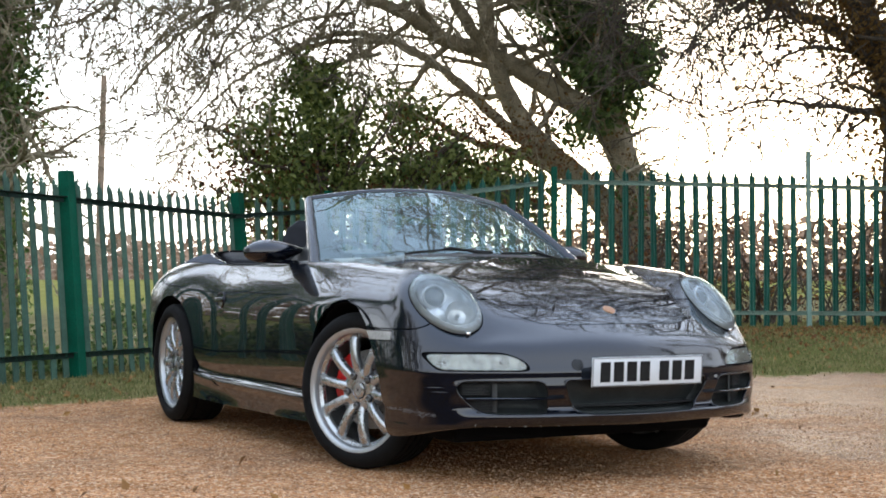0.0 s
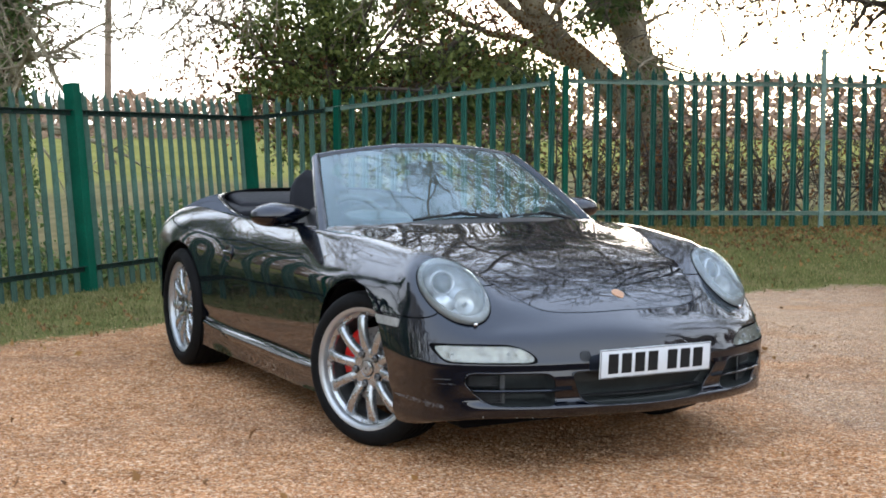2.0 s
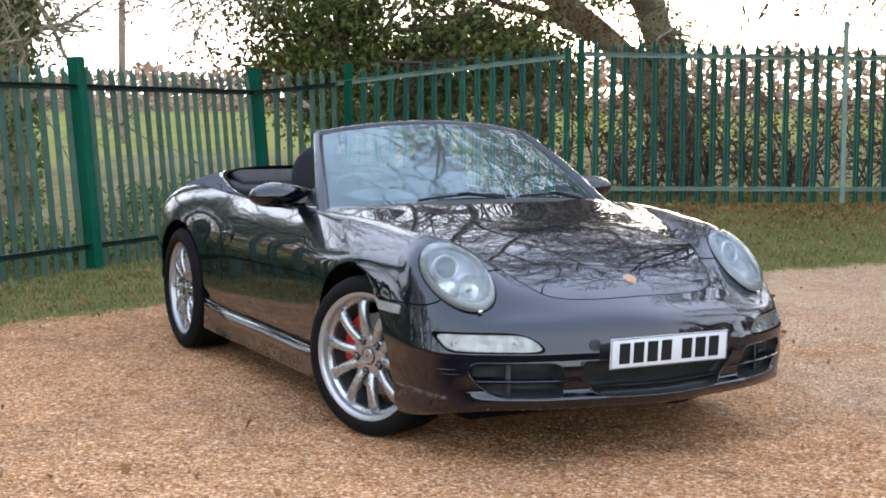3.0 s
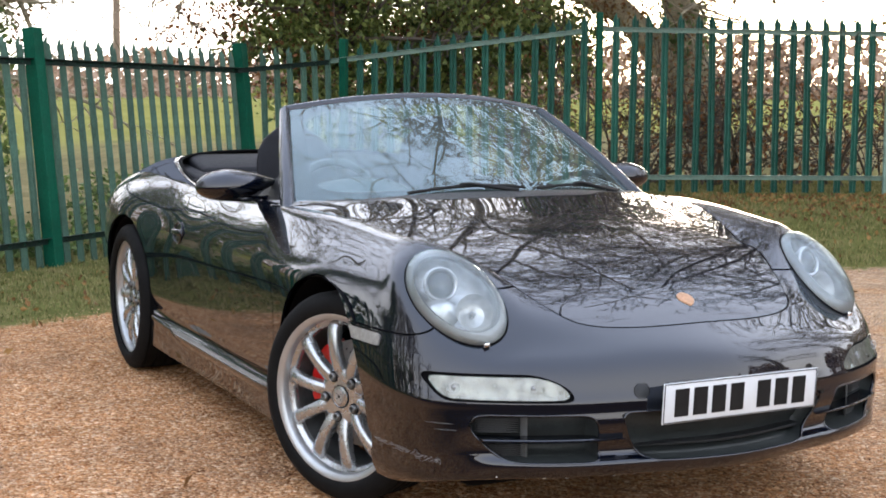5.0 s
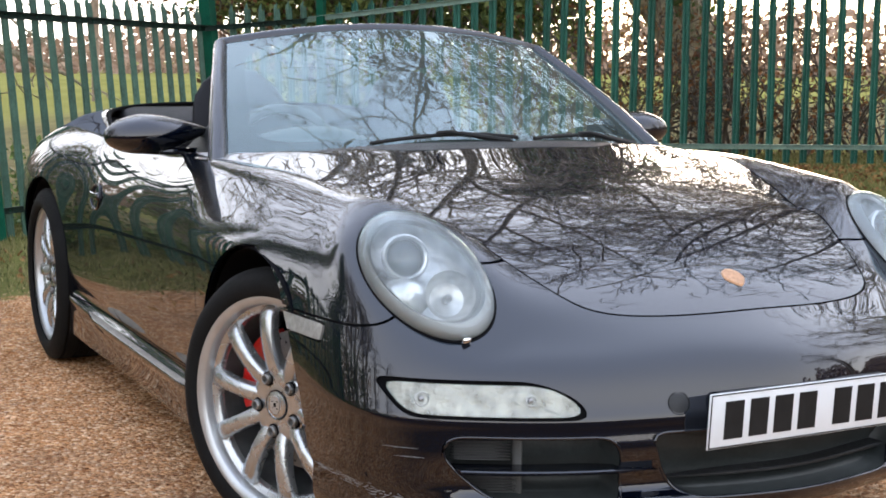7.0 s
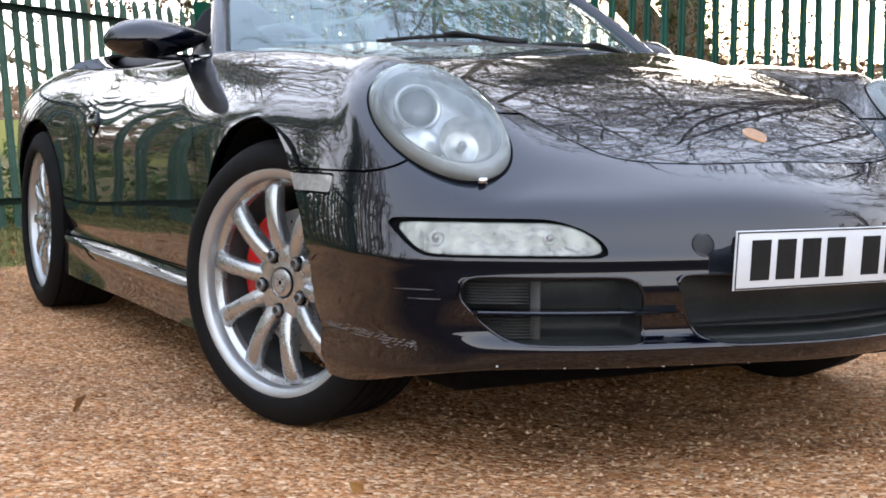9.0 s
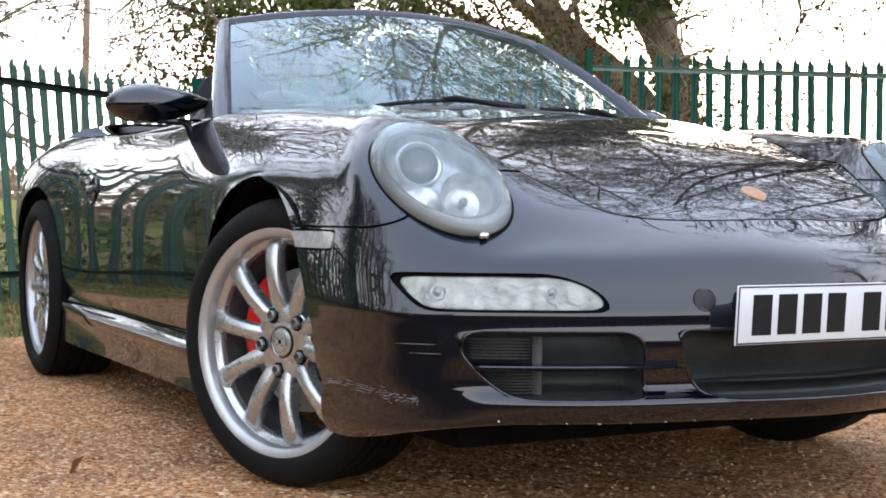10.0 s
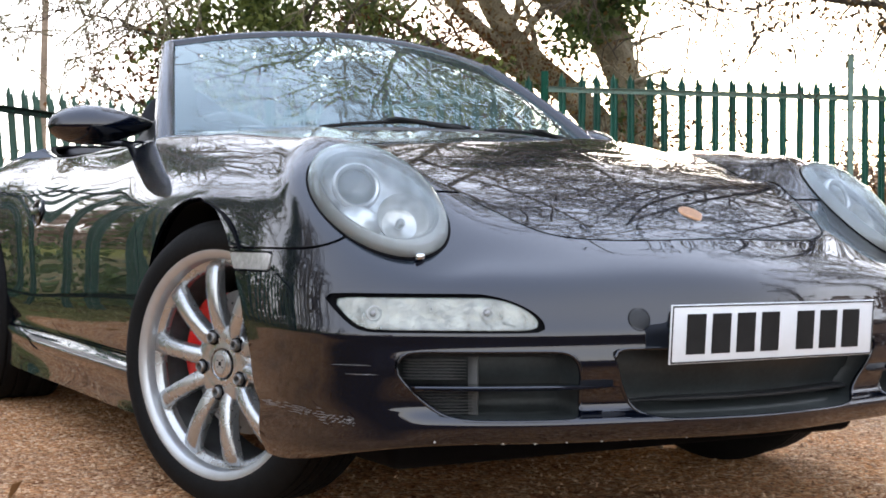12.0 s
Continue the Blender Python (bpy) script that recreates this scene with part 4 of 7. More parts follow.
def wheel_unit(at, sgn, R, width, face, steer, spin):
    w = new("wheel")
    w.parent = car
    w["label"] = "silver ten-spoke alloy wheel with low black tyre"
    w.matrix_basis = Matrix.Translation(at) @ pose(0, 0, 0, 0, 0, steer) @ pose(0, 0, 0, 0, 90 * sgn, 0) @ pose(0, 0, 0, 0, 0, spin)
    off = width / 2 - 0.1175 + face
    lift = Matrix.Translation((0, 0, off)) @ Matrix.Diagonal((1.045, 1.045, 1, 1))
    part("tyre", bm_tread(R, width), M_RUBBER, w, "black low-profile tyre", sharp=50)
    lip = bm_lathe([(0.2425, 0.097), (0.2470, 0.1045), (0.2460, 0.108), (0.2430, 0.1085), (0.2300, 0.1015), (0.2270, 0.098), (0.2255, 0.082), (0.2240, 0.078)], 96, lift)
    part("rim_lip", lip, M_LIP, w, "machined silver rim edge", sharp=40)
    part("rim_step", bm_lathe([(0.2240, 0.078), (0.2120, 0.072), (0.2095, 0.069), (0.2085, 0.050)], 96, lift), M_SILVER, w, sharp=40)
    part("rim_barrel", bm_lathe([(0.2085, 0.055), (0.206, 0.02), (0.205, -0.02), (0.214, -0.09), (0.236, -0.10)], 72, lift), M_BARREL, w, "dark grey inner rim")
    for k in range(10):
        bm = bm_spoke(2 * math.pi * k / 10)
        bmesh.ops.transform(bm, matrix=lift, verts=bm.verts)
        part("spoke", bm, M_SILVER, w, sharp=70)
    crest = bmesh.new()
    front, back = [], []
    for k in range(24):
        a = 2 * math.pi * k / 24
        cx, cy = 0.0155 * math.copysign(abs(math.cos(a)) ** 0.6, math.cos(a)) * (1 - 0.4 * max(0, -math.sin(a)) ** 2), 0.0215 * math.sin(a)
        front.append(crest.verts.new((cx * 0.94, cy * 0.94, 0.0916)))
        back.append(crest.verts.new((cx, cy, 0.0880)))
    crest.faces.new(front)
    for k in range(24):
        crest.faces.new((back[k], back[(k + 1) % 24], front[(k + 1) % 24], front[k]))
    bmesh.ops.transform(crest, matrix=lift @ pose(0, 0, 0, 0, 0, 90 * sgn - spin), verts=crest.verts)
    badge = part("cap_badge", crest, M_LIP, w, "pale shield on the cap", sharp=30)
    for bx, by, lx, ly in ((0, 0.001, 0.008, 0.009), (-0.0075, 0.008, 0.006, 0.0022), (0.0075, -0.007, 0.005, 0.0022), (-0.0072, -0.006, 0.005, 0.002), (0.0072, 0.009, 0.006, 0.0022)):
        part("badge_mark", bm_box(lx, ly, 0.0008, lift @ pose(0, 0, 0, 0, 0, 90 * sgn - spin) @ pose(bx, by, 0.0917), 0.0002, 1), M_GAP, badge)
    part("cap_joint", bm_lathe([(0.0318, 0.0862), (0.0334, 0.0864), (0.0336, 0.082)], 40, lift), M_GAP, w)
    part("balance_weight", bm_box(0.004, 0.022, 0.012, lift @ pose(0, 0, 0, 0, 0, 200) @ pose(0.203, 0, 0.030), 0.001), M_LIP, w, "small grey balance weight")
    hub = bm_lathe([(0.0005, 0.080), (0.030, 0.080), (0.033, 0.084), (0.037, 0.085), (0.041, 0.083), (0.052, 0.085), (0.072, 0.085), (0.082, 0.079), (0.084, 0.04)], 60, lift)
    part("hub", hub, M_SILVER, w, sharp=50)
    part("centre_cap", bm_lathe([(0.0005, 0.0900), (0.020, 0.0892), (0.029, 0.0865), (0.032, 0.080)], 40, lift), M_SILVER, w, "domed silver centre cap")
    for k in range(5):
        a = 2 * math.pi * (k + 0.5) / 5 - 0.314
        b = bm_lathe([(0.0005, 0.080), (0.0065, 0.080), (0.0072, 0.0955), (0.0100, 0.0965), (0.0120, 0.094), (0.0130, 0.075)], 16, lift @ Matrix.Translation((0.062 * math.cos(a), 0.062 * math.sin(a), 0.0)))
        part("wheel_bolt", b, M_STEEL, w, sharp=30)
        ring = bm_lathe([(0.0128, 0.0862), (0.0165, 0.0864), (0.0172, 0.080)], 20, lift @ Matrix.Translation((0.062 * math.cos(a), 0.062 * math.sin(a), 0.0)))
        part("bolt_recess", ring, M_GAP, w)
    return w


def brake(at, sgn, steer, ang):
    b = new("brake")
    b.parent = car
    b.matrix_basis = Matrix.Translation(at) @ pose(0, 0, 0, 0, 0, steer) @ pose(0, 0, 0, 0, 90 * sgn, 0)
    part("brake_disc", bm_lathe([(0.07, 0.03), (0.085, 0.012), (0.165, 0.012), (0.165, -0.016), (0.085, -0.016)], 72), M_STEEL, b, "grey drilled brake disc", sharp=40)
    holes = bmesh.new()
    for k in range(60):
        a, r = 2 * math.pi * k / 60, (0.100, 0.113, 0.126, 0.139, 0.152)[k % 5]
        bmesh.ops.create_circle(holes, cap_ends=True, segments=8, radius=0.0032, matrix=Matrix.Translation((r * math.cos(a), r * math.sin(a), 0.0126)))
    part("disc_holes", holes, M_GAP, b, "drilled holes of the disc", smooth=False)
    bm = bmesh.new()
    rows = []
    n = 14
    for k in range(n + 1):
        a = ang + (k / n - 0.5) * 1.25
        d = 0.006 * (abs(k / n - 0.5) * 2) ** 4
        prof = ((0.125 + d, 0.026 - d), (0.140, 0.034 - d), (0.170, 0.034 - d), (0.184 - d, 0.026), (0.188 - d, -0.03), (0.125, -0.03))
        rows.append([bm.verts.new((r * math.cos(a), r * math.sin(a), h)) for r, h in prof])
    for p, q in zip(rows[:-1], rows[1:]):
        for k in range(6):
            bm.faces.new((p[k], p[(k + 1) % 6], q[(k + 1) % 6], q[k]))
    bm.faces.new(rows[0])
    bm.faces.new(rows[-1][::-1])
    part("brake_caliper", bm, M_RED, b, "bright red brake caliper", sharp=40)


STEER = 23.0
for sgn in (-1, 1):
    wheel_unit((sgn * 0.715, 0.0, 0.3235), sgn, 0.3235, 0.225, 0.005, STEER, 8)
    wheel_unit((sgn * 0.735, 2.35, 0.330), sgn, 0.330, 0.265, -0.008, 0, 20)
    # the calipers sit behind the front axle and ahead of the rear one
    brake((sgn * 0.715, 0.0, 0.3235), sgn, STEER, radians(68) if sgn < 0 else radians(112))
    brake((sgn * 0.735, 2.35, 0.330), sgn, 0, radians(-80) if sgn < 0 else radians(-100))
    # dark liners inside the arches
    for cy, r, x0, x1 in ((0.0, 0.352, 0.45, 0.838), (2.35, 0.362, 0.45, 0.845)):
        bm = bmesh.new()
        rows = []
        for k in range(33):
            a = radians(-35) + radians(218) * k / 32
            rows.append([bm.verts.new((sgn * x, cy + r * math.cos(a), 0.335 + r * math.sin(a))) for x in (x0, (x0 + x1) / 2, x1)])
        for p, q in zip(rows[:-1], rows[1:]):
            for k in range(2):
                bm.faces.new((p[k], p[k + 1], q[k + 1], q[k]))
        bm.faces.new([r0[0] for r0 in rows])
        part("arch_liner", bm, M_GAP, car, "dark wheel arch liner")

# ---- windscreen ----
def ws_point(s, t, out=0.0):
    """The windscreen: s across (-1 to 1), t from cowl to header."""
    b = Vector((0.692 * s, 0.381 + 0.196 * s * s, 0.900 - 0.040 * s * s))
    h = Vector((0.539 * s, 0.982 + 0.084 * s * s, 1.239 - 0.050 * s * s))
    n = Vector((0.35 * s, -0.50, 0.80)).normalized()
    return b.lerp(h, t) + n * (0.013 * math.sin(math.pi * t) + out)


def ws_grid(s0, s1, t0, t1, ns, nt, out):
    bm = bmesh.new()
    rows = [[bm.verts.new(ws_point(s0 + (s1 - s0) * i / ns, t0 + (t1 - t0) * j / nt, out)) for i in range(ns + 1)] for j in range(nt + 1)]
    for a, b in zip(rows[:-1], rows[1:]):
        for i in range(ns):
            bm.faces.new((a[i], a[i + 1], b[i + 1], b[i]))
    return bm


windscreen = new("windscreen")
windscreen.parent = car
windscreen["label"] = "curved tinted windscreen mirroring branches and sky"
bm = ws_grid(-1.03, 1.03, -0.03, 1, 44, 26, 0.0)
glass = part("glass_pane", bm, M_GLASS, windscreen, "blue-tinted glass")
glass.visible_shadow = False
bm = bmesh.new()
rows = []
NB = 96
for k in range(NB):      # black border with rounded inner corners
    a = 2 * math.pi * k / NB
    ca, sa2 = math.cos(a), math.sin(a)
    e = 0.28
    ix, iy = abs(ca) ** e * (1 if ca > 0 else -1), abs(sa2) ** e * (1 if sa2 > 0 else -1)
    m = max(abs(ca), abs(sa2))
    ox, oy = ca / m, sa2 / m
    rows.append((bm.verts.new(ws_point(ox * 1.05, 0.5 + 0.52 * oy, -0.009)), bm.verts.new(ws_point(ix * 0.925, 0.5 + 0.005 + iy * 0.425, -0.009))))
for k in range(NB):
    a, b = rows[k], rows[(k + 1) % NB]
    bm.faces.new((a[0], b[0], b[1], a[1]))
part("glass_border", bm, M_BLACK, windscreen, "black printed border")
for sgn in (-1, 1):
    pts = [ws_point(sgn * (1.035 + 0.012 * (1 - k / 12)), -0.04 + 1.03 * k / 12, -0.004) for k in range(13)]
    bm = bm_tube(pts, [0.030 - 0.009 * k / 12 for k in range(13)], 12)
    part("windscreen_pillar", bm, M_PAINT, windscreen, "gloss black windscreen pillar")
pts = [ws_point(-1.03 + 2.06 * k / 28, 1.0, -0.002) + Vector((0, 0.012, -0.004)) for k in range(29)]
part("windscreen_header", bm_tube(pts, 0.021, 12), M_PAINT, windscreen, "gloss black windscreen header")
pts = [ws_point(-1.0 + 2.0 * k / 28, 0.0, 0.0) + Vector((0, -0.01, -0.006)) for k in range(29)]
part("windscreen_seal", bm_tube(pts, 0.010, 8), M_GAP, windscreen)

for x0, x1, mx in ((-0.33, 0.09, -0.10), (0.14, 0.56, 0.40)):
    wiper = new("wiper")
    wiper.parent = car
    wiper["label"] = "black wiper resting at the foot of the windscreen"
    blade = [ws_point((x0 + (x1 - x0) * k / 10) / 0.66, -0.01 + 0.055 * math.sin(math.pi * (0.12 + 0.7 * k / 10)), 0.012) for k in range(11)]
    part("wiper_blade", bm_tube(blade, 0.006, 6), M_BLACK, wiper)
    arm = [ws_point((x1 - 0.02) / 0.66, -0.075, 0.012), ws_point((x1 - 0.05) / 0.66, -0.03, 0.024), ws_point((x0 + x1) / 2 / 0.66, 0.04, 0.024), ws_point(((x0 + x1) / 2 - 0.03) / 0.66, 0.05, 0.015)]
    part("wiper_arm", bm_tube(arm, [0.010, 0.008, 0.006, 0.006], 8), M_BLACK, wiper)

# ---- mirrors ----
def door_mirror(sgn):
    mir = new("door_mirror")
    mir.parent = car
    mir["label"] = "gloss black oval door mirror"
    bm = bmesh.new()
    bmesh.ops.create_uvsphere(bm, u_segments=40, v_segments=20, radius=1)
    for v in bm.verts:
        x, y, z = v.co
        y2 = y if y < 0 else y * 0.55
        inward = max(0, -x)                             # drawn out to an arm towards the door
        taper = 1.0 - 0.50 * inward ** 1.5
        v.co = (x * (0.118 if x > 0 else 0.185), y2 * 0.085 * taper, (z if z > 0 else z * 0.92) * 0.059 * taper + 0.012 * inward ** 2 - 0.004 * max(0, x))
    bmesh.ops.transform(bm, matrix=Matrix.Diagonal((sgn, 1, 1, 1)), verts=bm.verts)
    bmesh.ops.translate(bm, vec=(sgn * 0.846, 0.885, 0.917), verts=bm.verts)
    part("mirror_housing", bm, M_PAINT, mir)
    g = bm_lathe([(0.0005, 0.0), (0.9, 0.0), (1.0, -0.05)], 40, pose(sgn * 0.84, 0.932, 0.920, -90) @ Matrix.Diagonal((0.105, 0.040, 0.02, 1)))
    part("mirror_glass", g, M_CHROME, mir, "mirror glass")
    strip = [(sgn * 0.915, 0.868, 0.880), (sgn * 0.87, 0.858, 0.873), (sgn * 0.80, 0.860, 0.870), (sgn * 0.73, 0.868, 0.869), (sgn * 0.665, 0.872, 0.868)]
    part("mirror_lower_edge", bm_tube(strip, [0.004, 0.009, 0.010, 0.010, 0.014], 10), M_PAINT, mir, "gloss black lower arm of the mirror")
    tri = bmesh.new()
    vs3 = [tri.verts.new((sgn * x, y, z)) for x, y, z in ((0.700, 0.70, 0.862), (0.712, 0.96, 0.866), (0.655, 0.86, 0.955))]
    vs4 = [tri.verts.new(v.co + Vector((-sgn * 0.02, 0, 0))) for v in vs3]
    tri.faces.new(vs3)
    tri.faces.new(vs4[::-1])
    for k in range(3):
        tri.faces.new((vs3[k], vs3[(k + 1) % 3], vs4[(k + 1) % 3], vs4[k]))
    part("mirror_triangle", tri, M_PLASTIC, mir, smooth=False)


door_mirror(-1)
door_mirror(1)

# ---- door handles ----
for sgn in (-1, 1):
    d = doors[sgn]
    hx = side_x(1.600, 0.685)
    bm = bmesh.new()
    rows = []
    for k in range(28):
        a = 2 * math.pi * k / 28
        rows.append([bm.verts.new((sgn * x, 1.600 + f * 0.060 * math.cos(a), 0.685 + f * 0.043 * math.sin(a))) for x, f in ((hx - 0.010 - 0.05 * max(0, math.sin(a)) * 0.3, 1.06), (hx + 0.006 - 0.012 * max(0, math.sin(a)), 1.0), (hx + 0.004 - 0.012 * max(0, math.sin(a)), 0.88), (hx - 0.022, 0.80))])
    for k in range(28):
        a, b = rows[k], rows[(k + 1) % 28]
        for j in range(3):
            bm.faces.new((a[j], a[j + 1], b[j + 1], b[j]))
    bm.faces.new([r[3] for r in rows])
    part("handle_recess", bm, M_PLASTIC, d, "oval door handle recess")
    rim = [(sgn * (hx + 0.005 - 0.012 * max(0, math.sin(a))), 1.600 + 0.059 * math.cos(a), 0.685 + 0.0425 * math.sin(a)) for a in [2 * math.pi * k / 36 for k in range(37)]]
    part("handle_rim", bm_tube(rim, 0.0035, 8, cap=False), M_PAINT, d, "rounded edge of the handle recess")
    part("handle_grip", bm_box(0.018, 0.115, 0.026, pose(sgn * (hx + 0.003), 1.600, 0.688), 0.008, 3), M_PAINT, d, "gloss black door handle bar")

# ---- cabin ----
def profile_slab(name, prof, x0, x1, material, bevel=0.0, label="", n=8, arch_x=0.0):
    """A closed (y, z) profile drawn from x0 to x1."""
    bm = bmesh.new()
    rows = []
    for k in range(n + 1):
        x = x0 + (x1 - x0) * k / n
        dy = arch_x * x * x
        rows.append([bm.verts.new((x, y + dy, z)) for y, z in prof])
    m = len(prof)
    for a, b in zip(rows[:-1], rows[1:]):
        for j in range(m):
            bm.faces.new((a[j], a[(j + 1) % m], b[(j + 1) % m], b[j]))
    bm.faces.new(rows[0])
    bm.faces.new(rows[-1][::-1])
    return part(name, bm, material, car, label)


profile_slab("dashboard", ((0.46, 0.86), (0.55, 0.885), (0.70, 0.893), (0.80, 0.888), (0.87, 0.86), (0.90, 0.80), (0.86, 0.60), (0.50, 0.55)), -0.65, 0.65, M_GREYTRIM, label="grey padded dashboard", n=16, arch_x=0.30)
bm = bmesh.new()
bmesh.ops.create_uvsphere(bm, u_segments=32, v_segments=16, radius=1, matrix=pose(-0.345, 0.86, 0.875) @ Matrix.Diagonal((0.20, 0.10, 0.062, 1)))
part("instrument_hood", bm, M_GREYTRIM, car, "rounded instrument hood")
part("cabin_floor", bm_box(1.30, 1.75, 0.04, pose(0, 1.40, 0.30), 0.01), M_CLOTH, car)
part("rear_bulkhead", bm_box(1.25, 0.05, 0.55, pose(0, 2.12, 0.60, -12), 0.02), M_CLOTH, car)
part("rear_shelf", bm_box(1.16, 0.48, 0.05, pose(0, 2.36, 0.875, 6), 0.02, 3), M_CLOTH, car, "black folded roof cover")
part("folded_roof", bm_box(1.02, 0.34, 0.07, pose(0, 2.46, 0.905, 10), 0.03, 4), M_CLOTH, car, "black fabric roof folded away")
for sgn in (-1, 1):
    part("door_card", bm_box(0.05, 1.30, 0.50, pose(sgn * 0.685, 1.25, 0.60), 0.02, 3), M_CLOTH, car)
part("centre_tunnel", bm_box(0.20, 1.1, 0.30, pose(0, 1.35, 0.45), 0.04, 3), M_CLOTH, car)

belt = []
for k in range(60, NU):
    p = GRID[-1, k]
    if p[1] > 0.80:
        belt.append((p[0] - 0.012, p[1], p[2] - 0.004))
rim_pts = [(-x, y, z) for x, y, z in belt] + [(x, y, z) for x, y, z in belt[::-1][1:]]
part("cockpit_edge", bm_tube(rim_pts, 0.007, 8, cap=True), M_GAP, car, "black seal round the open cockpit")


def seat(sx):
    st = new("seat")
    st.parent = car
    st["label"] = "dark leather sports seat with headrest"
    base = Matrix.Translation((sx, 1.29, 0))
    part("seat_cushion", bm_box(0.48, 0.52, 0.16, base @ pose(0, -0.05, 0.45, 6), 0.06, 4), M_CLOTH, st)
    rows = []
    bm = bmesh.new()
    for k in range(15):
        t = k / 14
        hw = 0.205 * (1 - 0.28 * t ** 2.2) if t < 0.8 else 0.205 * (1 - 0.28 * t ** 2.2) * math.sqrt(max(0.02, 1 - ((t - 0.8) / 0.22) ** 2))
        y = 0.16 + 0.20 * t
        z = 0.48 + 0.63 * t
        th = 0.055 * (1 - 0.35 * t)
        ring = []
        for j in range(20):
            a = 2 * math.pi * j / 20
            ca, sa3 = math.cos(a), math.sin(a)
            ring.append(bm.verts.new(base @ Vector((hw * abs(ca) ** 0.7 * (1 if ca > 0 else -1), y + th * sa3 - 0.03 * (abs(ca) ** 3), z))))
        rows.append(ring)
    for a, b in zip(rows[:-1], rows[1:]):
        for j in range(20):
            bm.faces.new((a[j], a[(j + 1) % 20], b[(j + 1) % 20], b[j]))
    bm.faces.new(rows[0])
    bm.faces.new(rows[-1][::-1])
    part("seat_back", bm, M_CLOTH, st, sharp=80)


seat(-0.325)
seat(0.325)

wheel_m = pose(-0.345, 1.06, 0.815, 68, 0, 0)
sw = new("steering_wheel")
sw.parent = car
sw["label"] = "three-spoke grey leather steering wheel"
pts = [wheel_m @ Vector((0.183 * math.cos(2 * math.pi * k / 40), 0.183 * math.sin(2 * math.pi * k / 40), 0)) for k in range(41)]
part("steering_rim", bm_tube(pts, 0.0155, 10, cap=False), M_GREYTRIM, sw)
part("steering_hub", bm_lathe([(0.0005, 0.0), (0.05, -0.002), (0.068, -0.015), (0.07, -0.05)], 32, wheel_m), M_GREYTRIM, sw)
for a in (0, 180, 270):
    part("steering_spoke", bm_box(0.13, 0.035, 0.012, wheel_m @ pose(0, 0, -0.012, 0, 0, a) @ pose(0.115, 0, 0), 0.005), M_GREYTRIM, sw)
bm = bmesh.new()
bmesh.ops.create_uvsphere(bm, u_segments=24, v_segments=12, radius=1, matrix=pose(0, 0.98, 1.135) @ Matrix.Diagonal((0.115, 0.022, 0.032, 1)))
part("interior_mirror", bm, M_BLACK, car, "small black interior mirror")

# under side of the car
part("underbody", bm_box(1.26, 3.5, 0.12, pose(0, 1.20, 0.205), 0.03, 4), M_GAP, car, "dark underbody")
part("front_undertray", bm_box(0.84, 0.4, 0.03, pose(0, -0.55, 0.245), 0.01), M_GAP, car)

# ---- ground ----
def ground_z(x, y):
    s = 0.36 * x + 0.93 * y
    wx = sstep((np.asarray(x) - 1.0) / 3.0)
    z = 0.34 * sstep((s - 4.6) / 3.9) * wx
    far = np.maximum(np.hypot(x, y) - 14.0, 0)
    return z + 0.0135 * np.where(np.asarray(y) > 0, far, 0) * np.clip(np.asarray(y) / 20.0, 0, 1)


M_GROUND = bpy.data.materials.new("gravel_grass_and_field")
M_GROUND.use_nodes = True


